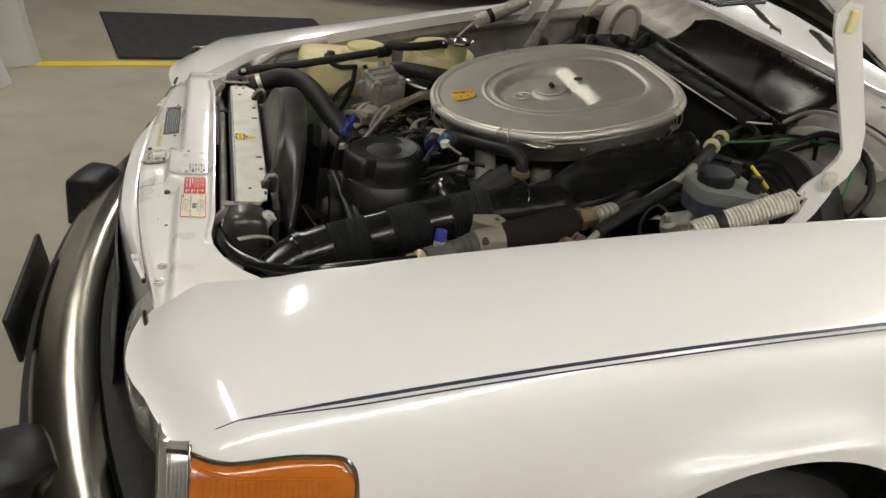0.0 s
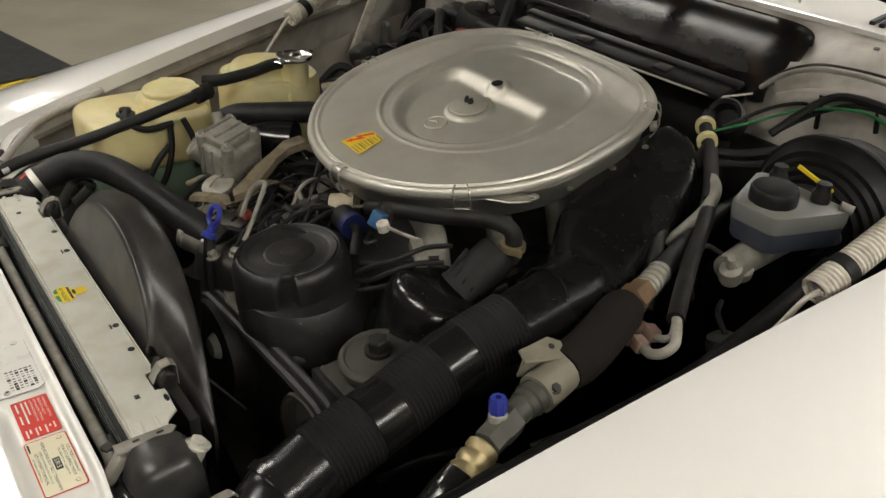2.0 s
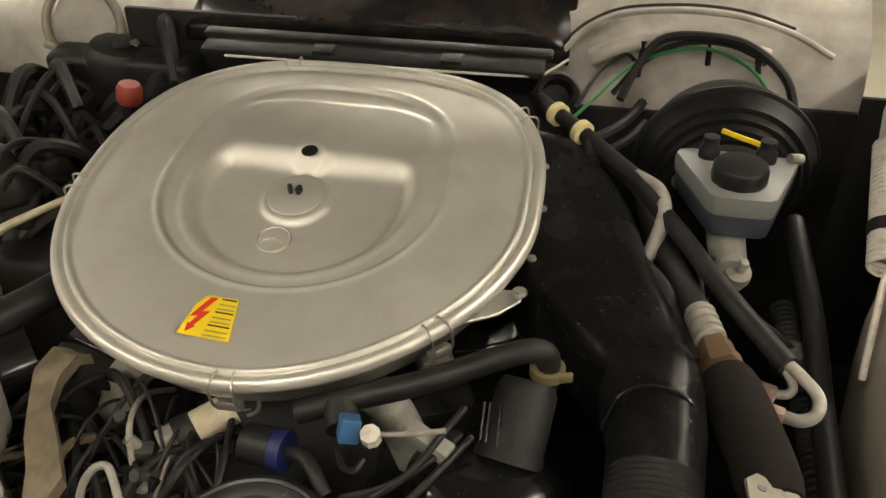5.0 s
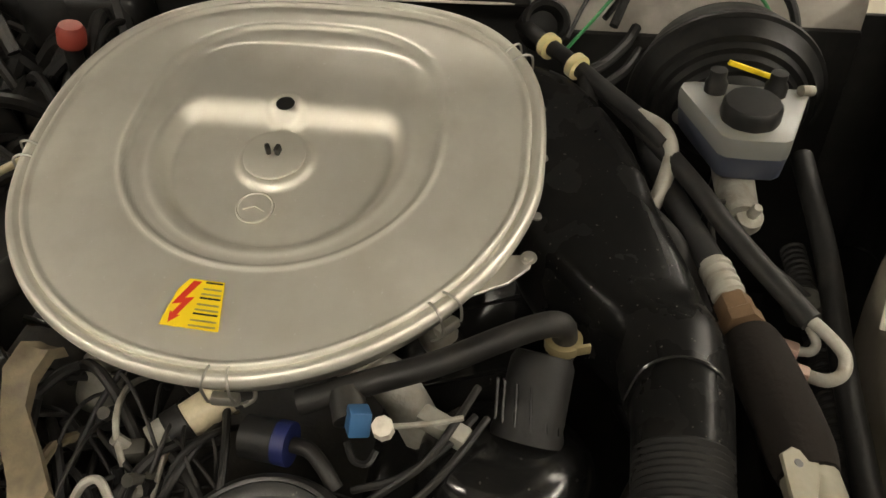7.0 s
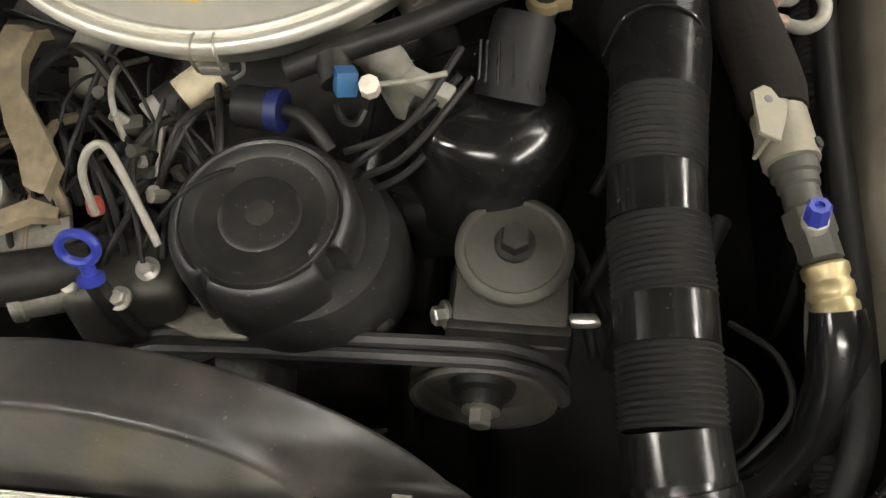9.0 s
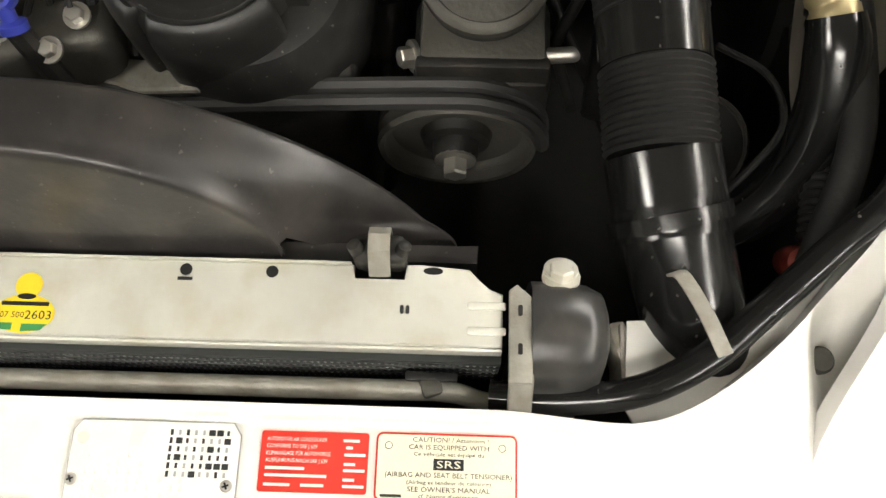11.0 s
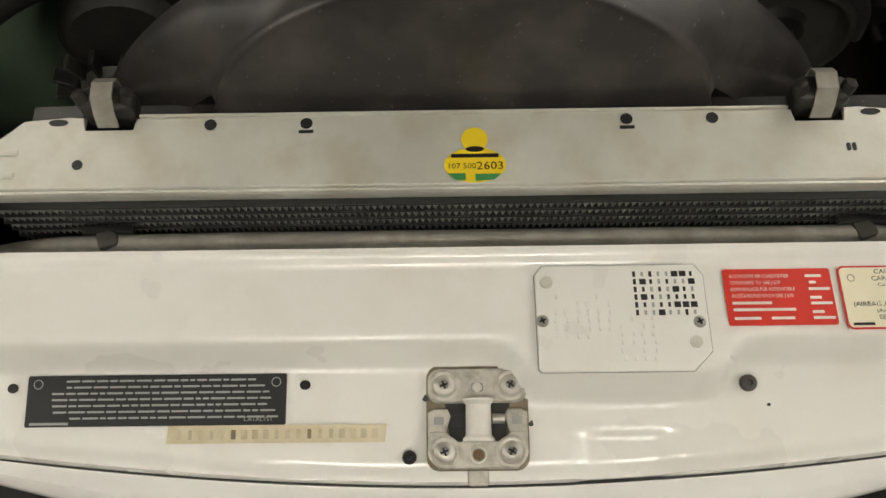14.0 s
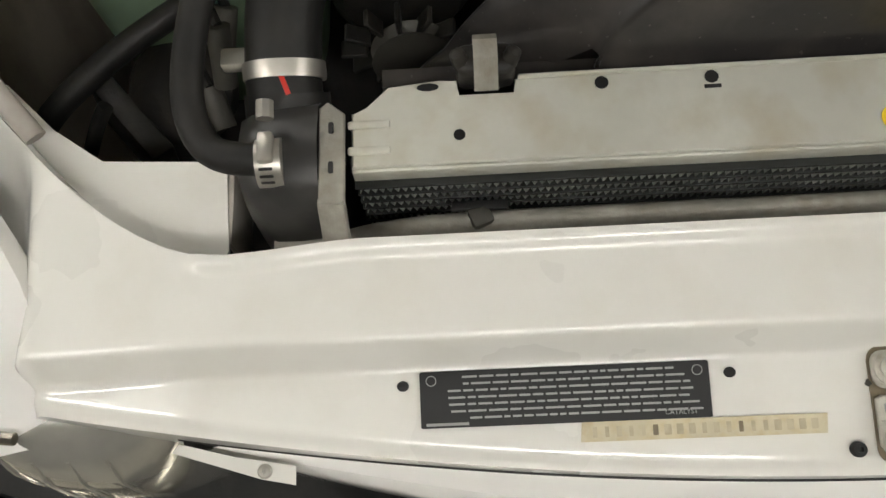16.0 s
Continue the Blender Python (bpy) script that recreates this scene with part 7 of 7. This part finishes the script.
# caution label
lb = thing("airbag_label", (-0.115, -0.274, 0.758), "cream airbag caution label with red border", "label")
m = slam_pose(-0.1145, -0.2735, 0.0, 0)
part("border", slab(rounded(0.0865, 0.0410, 0.004), 0.0005, m), RED, lb, "red border")
part("paper", slab(rounded(0.0840, 0.0385, 0.003), 0.0004, on(m, 0, 0, 0.0004)), CREAM, lb)
for body, size, x, y, w in (("CAUTION!", 0.0042, -0.0095, 0.0163, 0.0225), ("/ Attention !", 0.0036, 0.0145, 0.0163, 0.0225), ("CAR IS EQUIPPED WITH", 0.0042, 0.0015, 0.0118, 0.049),
                            ("Ce véhicule est équipé du", 0.0032, 0.0015, 0.0077, 0.043), ("(AIRBAG AND SEAT BELT TENSIONER)", 0.0042, 0.0015, -0.0047, 0.077),
                            ("(Airbag et tendeur de ceinture)", 0.0032, 0.0018, -0.0090, 0.051), ("SEE OWNER'S MANUAL", 0.0042, 0.0018, -0.0132, 0.050), ("cf. Notice d'entretien", 0.0030, 0.0018, -0.0170, 0.036)):
    sized(m, body, size, x, y, w, lb)
part("black_box", slab(rounded(0.0185, 0.0068, 0.0004), 0.0003, on(m, 0.0015, 0.0018, 0.0006)), INK, lb)
part("letters", text_mesh("SRS", 0.0062, on(m, 0.0015, 0.0016, 0.0011), 0.0145), CREAM, lb)
for x, w in ((-0.0330, 0.013),):
    part("print_bar", slab(rounded(w, 0.0017, 0.0003), 0.0003, on(m, x, -0.0172, 0.0006)), INK, lb)
for x in (-0.0355, 0.034):
    part("emblem_ring", tube([on(m, x + 0.0022 * math.cos(a), 0.0125 + 0.0022 * math.sin(a), 0.0008).translation for a in np.linspace(0, 2 * math.pi, 13)], 0.0002, 4, 0), INK, lb)

# red label
rl = thing("refrigerant_label", (-0.113, -0.193, 0.758), "bright red refrigerant label with white print", "label")
m = slam_pose(-0.1135, -0.1925, 0.0, 0)
part("paper", slab(rounded(0.0665, 0.0365, 0.0018), 0.0005, m), RED, rl)
for body, y, w in (("AUTOMOTIVE AIR CONDITIONER", 0.0133, 0.037), ("CONFORMS TO SAE J 639", 0.0091, 0.031), ("KLIMAANLAGE FÜR AUTOMOBILE", 0.0048, 0.0395), ("AUSFÜHRUNG NACH SAE J 639", 0.0005, 0.038)):
    part("letters", text_mesh(body, 0.0034, on(m, -0.0295 + w / 2, y, 0.0007), w), WHITE_INK, rl)
for x, y, w in ((-0.0175, -0.0040, 0.024), (-0.0105, -0.0083, 0.038), (-0.0215, -0.0138, 0.016), (0.0, -0.0138, 0.014), (0.0225, 0.0133, 0.010), (0.0215, 0.0091, 0.004), (0.025, 0.0048, 0.013), (0.022, -0.0008, 0.007), (0.025, -0.0045, 0.013), (0.022, -0.0100, 0.007), (0.025, -0.0138, 0.013)):
    part("print_bar", slab(rounded(w, 0.0017, 0.0003), 0.0003, on(m, x, y, 0.0005)), WHITE_INK, rl)

# stamped data plate
dp = thing("data_plate", (-0.126, -0.094, 0.758), "white painted stamped data plate with screws", "data plate")
m = slam_pose(-0.1255, -0.0945, 0.0005, 0)
oct_ = [(-0.050, -0.034), (0.040, -0.034), (0.052, -0.022), (0.052, 0.026), (0.047, 0.0335), (-0.047, 0.0335), (-0.052, 0.027), (-0.052, -0.032)]
# grey outline painted as the thin shadow round the plate's edge
part("shadow_gap", slab([(x * 1.012, y * 1.015) for x, y in oct_], 0.0006, m), GREY_INK, dp)
part("plate", slab(oct_, 0.0018, m, 0.0005), PAINT_BAY, dp)
random.seed(3)
for r in range(6):
    for c in range(8):
        x, y = 0.0095 + c * 0.0050, 0.0272 - r * 0.0050
        k = random.random()
        if k < 0.38 or c == 0:
            part("punched_mark", slab(rounded(0.0040 if c and k < 0.34 else 0.0018, 0.0036, 0.0002), 0.0002, on(m, x, y, 0.0018)), INK, dp)
        else:
            part("punched_mark", slab(rounded(0.0016, 0.0030, 0.0002), 0.0002, on(m, x, y, 0.0018)), GREY_INK if k < 0.7 else INK, dp)
for i in range(60):
    r, c = divmod(i, 10)
    if random.random() < 0.75:
        part("embossed_digit", block(on(m, -0.040 + c * 0.0065 + random.uniform(-0.001, 0.001), -0.001 - r * 0.0050 + 0.014 * (c < 6), 0.0020).translation[:], (0.0034, 0.0016, 0.0008), 0.0003, (0, 0, random.uniform(-8, 8)), segs=1), PAINT_BAY, dp)
for x, y in ((-0.045, 0.0225), (0.043, -0.0165)):
    part("button", lathe([(0.0040, 0), (0.0038, 0.001), (0, 0.0012)], on(m, x, y, 0.0018).translation, (0, 0, 1), 16), PLATE, dp)
for x, y in ((-0.0485, -0.0025), (0.0465, -0.0040)):
    head = part("screw", screw(on(m, x, y, 0.0016).translation, (0, 0, 1), 0.0038, 0.0018), STEEL, dp, "cross-head screw")
    for a in (20, 110):
        part("cross_slot", block(on(m, x, y, 0.0036).translation[:], (0.0042, 0.0011, 0.0006), 0.0001, (0, 0, a), segs=1), INK, head)

# black label and tape
bl = thing("emission_label", (-0.167, 0.193, 0.73), "black emission label with rows of fine print", "label")
m = slam_pose(-0.1672, 0.1935, 0.0, None)
part("paper", slab(rounded(0.1620, 0.0315, 0.0012), 0.0005, m), INK, bl)
random.seed(21)
for r in range(7):
    y = 0.0122 - r * 0.0038
    x = -0.068 + (0.010 if r in (0, 1, 6) else 0) + random.uniform(0, 0.006)
    while x < 0.070 - (0.01 if r in (0, 1) else 0):
        w = random.uniform(0.003, 0.011)
        part("print_bar", slab(rounded(w, 0.0012, 0.0003), 0.0003, on(m, x + w / 2, y, 0.0005)), GREY_INK, bl)
        x += w + 0.0013
part("letters", text_mesh("CATALYST", 0.0040, on(m, 0.0640, -0.0122, 0.0006), 0.018), GREY_INK, bl)
part("print_bar", slab(rounded(0.024, 0.0016, 0.0003), 0.0003, on(m, -0.066, -0.0138, 0.0005)), GREY_INK, bl)
for x in (-0.0745, 0.0745):
    part("emblem_ring", tube([on(m, x + 0.0028 * math.cos(a), 0.0105 + 0.0028 * math.sin(a), 0.0006).translation for a in np.linspace(0, 2 * math.pi, 13)], 0.00025, 4, 0), GREY_INK, bl)
tp = thing("tape_strip", (-0.188, 0.118, 0.72), "yellowed clear tape strip over faded print", "tape")
m = slam_pose(-0.1880, 0.1180, 0.0, None)
part("tape", slab([(-0.068, -0.0055), (0.067, -0.0058), (0.068, 0.0050), (-0.067, 0.0054)], 0.0004, m), TAPE, tp)
random.seed(4)
for i in range(19):
    part("print_bar", slab(rounded(random.uniform(0.002, 0.0042), 0.0058, 0.0004), 0.0002, on(m, -0.060 + i * 0.0067, -0.0003, 0.0004)), TAN if i in (5, 12) else IVORY, tp)

# bonnet latch
la = thing("bonnet_latch", (-0.18, -0.006, 0.73), "zinc bonnet latch plate with four screws", "latch")
m = slam_pose(-0.180, -0.006, 0.0015, 8)
ROLLER = material("white nylon", (0.72, 0.70, 0.64), 0.35, vary=0.08, scale=60)
LATCH_STEEL = material("worn zinc latch", (0.56, 0.54, 0.475), 0.42, metal=0.55, vary=0.2, scale=60, dirt=(0.2, 0.17, 0.13), dirt_amount=0.25)
# brown rim round the latch: dirt, with its edge shadow painted in
part("shadow_dirt", slab(rounded(0.063, 0.064, 0.008), 0.0005, on(m, 0, 0, -0.0015)), TAN, la, "brown dirt and painted shadow under the latch")
part("top_bar", slab(rounded(0.061, 0.021, 0.007), 0.0035, on(m, 0, 0.0190), 0.0014), LATCH_STEEL, la)
part("bottom_bar", slab([(-0.0305, -0.008), (-0.0305, -0.022), (-0.024, -0.031), (0.024, -0.031), (0.0305, -0.022), (0.0305, -0.008), (0.020, -0.008), (0.014, -0.016), (-0.014, -0.016), (-0.020, -0.008)], 0.0035, m, 0.0012), LATCH_STEEL, la)
for k in (-1, 1):
    ear = part("side_bar", slab([(k * 0.0305, -0.009), (k * 0.0305, 0.003), (k * 0.027, 0.005), (k * 0.0185, 0.005), (k * 0.0165, 0.001), (k * 0.0195, -0.009)], 0.0030, m, 0.0008), LATCH_STEEL, la)
    part("ear_window", slab(rounded(0.0062, 0.0048, 0.0006), 0.0004, on(m, k * 0.0238, -0.002, 0.0030)), GREY_INK, ear)
for x in (-0.0205, 0.0205):
    for y in (0.0195, -0.0205):
        part("boss", lathe([(0.0098, 0), (0.0096, 0.0012), (0.0080, 0.0018), (0.0066, 0.0012)], on(m, x, y, 0.0034).translation, (-0.13, 0, 1), 24), LATCH_STEEL, la)
        head = part("screw", lathe([(0.0064, 0), (0.0062, 0.0012), (0.0045, 0.0026), (0.0028, 0.0028), (0.0022, 0.0016), (0, 0.0016)], on(m, x, y, 0.0042).translation, (-0.13, 0, 1), 20), STEEL, la, "cross-head screw")
        for a in (40 + 900 * x, 130 + 900 * x):
            part("cross_slot", block(on(m, x, y, 0.0068).translation[:], (0.0052, 0.0012, 0.0010), 0.0002, (0, -7, a), segs=1), INK, head)
for i, (x, y, r) in enumerate(((0.031, 0.031, 0.0046), (0.035, 0.026, 0.0030), (0.026, 0.035, 0.0028), (-0.032, 0.012, 0.0018), (0.033, -0.004, 0.0016), (0.018, 0.0345, 0.0020))):
    out = [((r * (1 + 0.25 * math.sin(3 * a + i)) * math.cos(a)), (r * (1 + 0.2 * math.cos(2 * a + i)) * math.sin(a))) for a in np.linspace(0, 2 * math.pi, 18, endpoint=False)]
    part("grime_spot", slab(out, 0.0002, on(m, x, y, -0.0012)), GREASE, la, "dark greasy grime")
part("slot_mark", slab(rounded(0.0075, 0.0058, 0.0014), 0.0004, on(m, 0.0, 0.0180, 0.0035)), GREY_INK, la)
part("slot_rivet", lathe([(0.0030, 0), (0.0028, 0.0010), (0, 0.0012)], on(m, 0.0, 0.0180, 0.0036).translation, (-0.13, 0, 1), 14), PLATE, la)
part("catch_hole", slab([(-0.017, -0.014), (0.017, -0.014), (0.020, 0.009), (-0.020, 0.009)], 0.0006, on(m, 0.0, 0.0, 0.0)), DARK_METAL, la, "dark catch opening")
for x, w in ((-0.0125, 0.009), (0.0130, 0.008)):
    part("catch_window", slab(rounded(w, 0.008, 0.0006), 0.0004, on(m, x, -0.0015, 0.0006)), INK, la)
axis = (on(m, 0, 1, 0).translation - on(m, 0, 0, 0).translation)[:]
part("roller", lathe([(0.0, -0.0135), (0.0098, -0.0135), (0.0100, -0.0122), (0.0080, -0.0098), (0.0078, 0.0085), (0.0098, 0.0110), (0.0098, 0.0122), (0.0, 0.0122)], on(m, 0.0005, -0.001, 0.0012).translation, axis, 22), ROLLER, la, "white plastic catch roller")
part("catch_pin", tube([on(m, x, -0.001, 0.0025).translation for x in (0.009, 0.0165)], 0.0032, 10, 2), STEEL, la)
part("hollow_rivet", lathe([(0.0052, 0), (0.0052, 0.0020), (0.0040, 0.0024), (0.0036, 0.0010), (0, 0.0008)], on(m, 0.0, -0.0225, 0.0034).translation, (-0.13, 0, 1), 20), PLATE, la)
part("hollow_plug", lathe([(0.0034, 0), (0.0034, 0.0004), (0, 0.0004)], on(m, 0.0, -0.0225, 0.0046).translation, (-0.13, 0, 1), 14), RUST, la)
part("lower_tab", slab(rounded(0.013, 0.012, 0.002), 0.002, on(m, 0.0, -0.035, -0.006), 0.0006), LATCH_STEEL, la)

# rubber buffers, plugs and screws on the panel
for x, y, r, mat, lab in ((-0.161, -0.174, 0.0052, GREASE, "round black rubber buffer"), (-0.203, 0.036, 0.0043, RUBBER, "round black rubber buffer")):
    solo("rubber_buffer", lathe([(r, 0), (r, 0.003), (r * 0.85, 0.0045), (r * 0.4, 0.0045), (r * 0.3, 0.003), (0, 0.003)], (x, y, slam_z(x, y) + 0.001), (-0.15, 0, 1), 20), mat, lab + " on the front panel", "rubber buffer", "panel buffers")
for x, y, r in ((-0.157, -0.299, 0.0030), (-0.159, 0.284, 0.0030), (-0.159, 0.101, 0.0030), (-0.174, -0.186, 0.0010), (-0.171, -0.272, 0.0009)):
    part("hole", slab([(r * math.cos(a), r * 1.15 * math.sin(a)) for a in np.linspace(0, 2 * math.pi, 16, endpoint=False)], 0.0004, pose(x, y, slam_z(x, y) + 0.0011, 0, -8, 0)), INK, front_panel)
for x, y in ((-0.156, -0.430), (-0.160, -0.462)):
    t = thing("panel_bolt", (x, y, slam_z(x, y)), "cross-head bolt with washer in the front panel", "bolt", "panel bolts")
    part("washer", lathe([(0.0085, 0), (0.0085, 0.0015)], (x, y, slam_z(x, y) + 0.0008), (-0.15, 0, 1), 18), STEEL, t)
    part("head", screw((x, y, slam_z(x, y) + 0.002), (-0.15, 0, 1), 0.0060, 0.0035), STEEL, t)
for x, y, z, r in ((-0.034, -0.520, 0.768, 0.0095), (0.005, 0.538, 0.79, 0.0090)):
    solo("rubber_stop", lathe([(r, 0), (r, 0.004), (r * 0.8, 0.007), (0, 0.0075)], (x, y, slam_z(x, y) + 0.001), (-0.1, 0, 1), 20), GREASE, "round grey bonnet stop screw", "rubber stop", "bonnet stops")
for side in (1, -1):
    ledge = [(-0.010, 0.394), (-0.070, 0.390), (-0.088, 0.400), (-0.075, 0.445), (-0.045, 0.492), (0.0, 0.535), (0.055, 0.575), (0.055, 0.545), (0.020, 0.510), (-0.005, 0.475)]
    own = slab([(x, y * side) for x, y in ledge], 0.003, pose(0, 0, 0.722))
    part("corner_ledge", own, PAINT_BAY, car, "white corner ledge beside the radiator")
    part("ledge_flange", block((-0.038, side * 0.391, 0.700), (0.054, 0.004, 0.046), 0.001), PAINT_DIRTY, car)
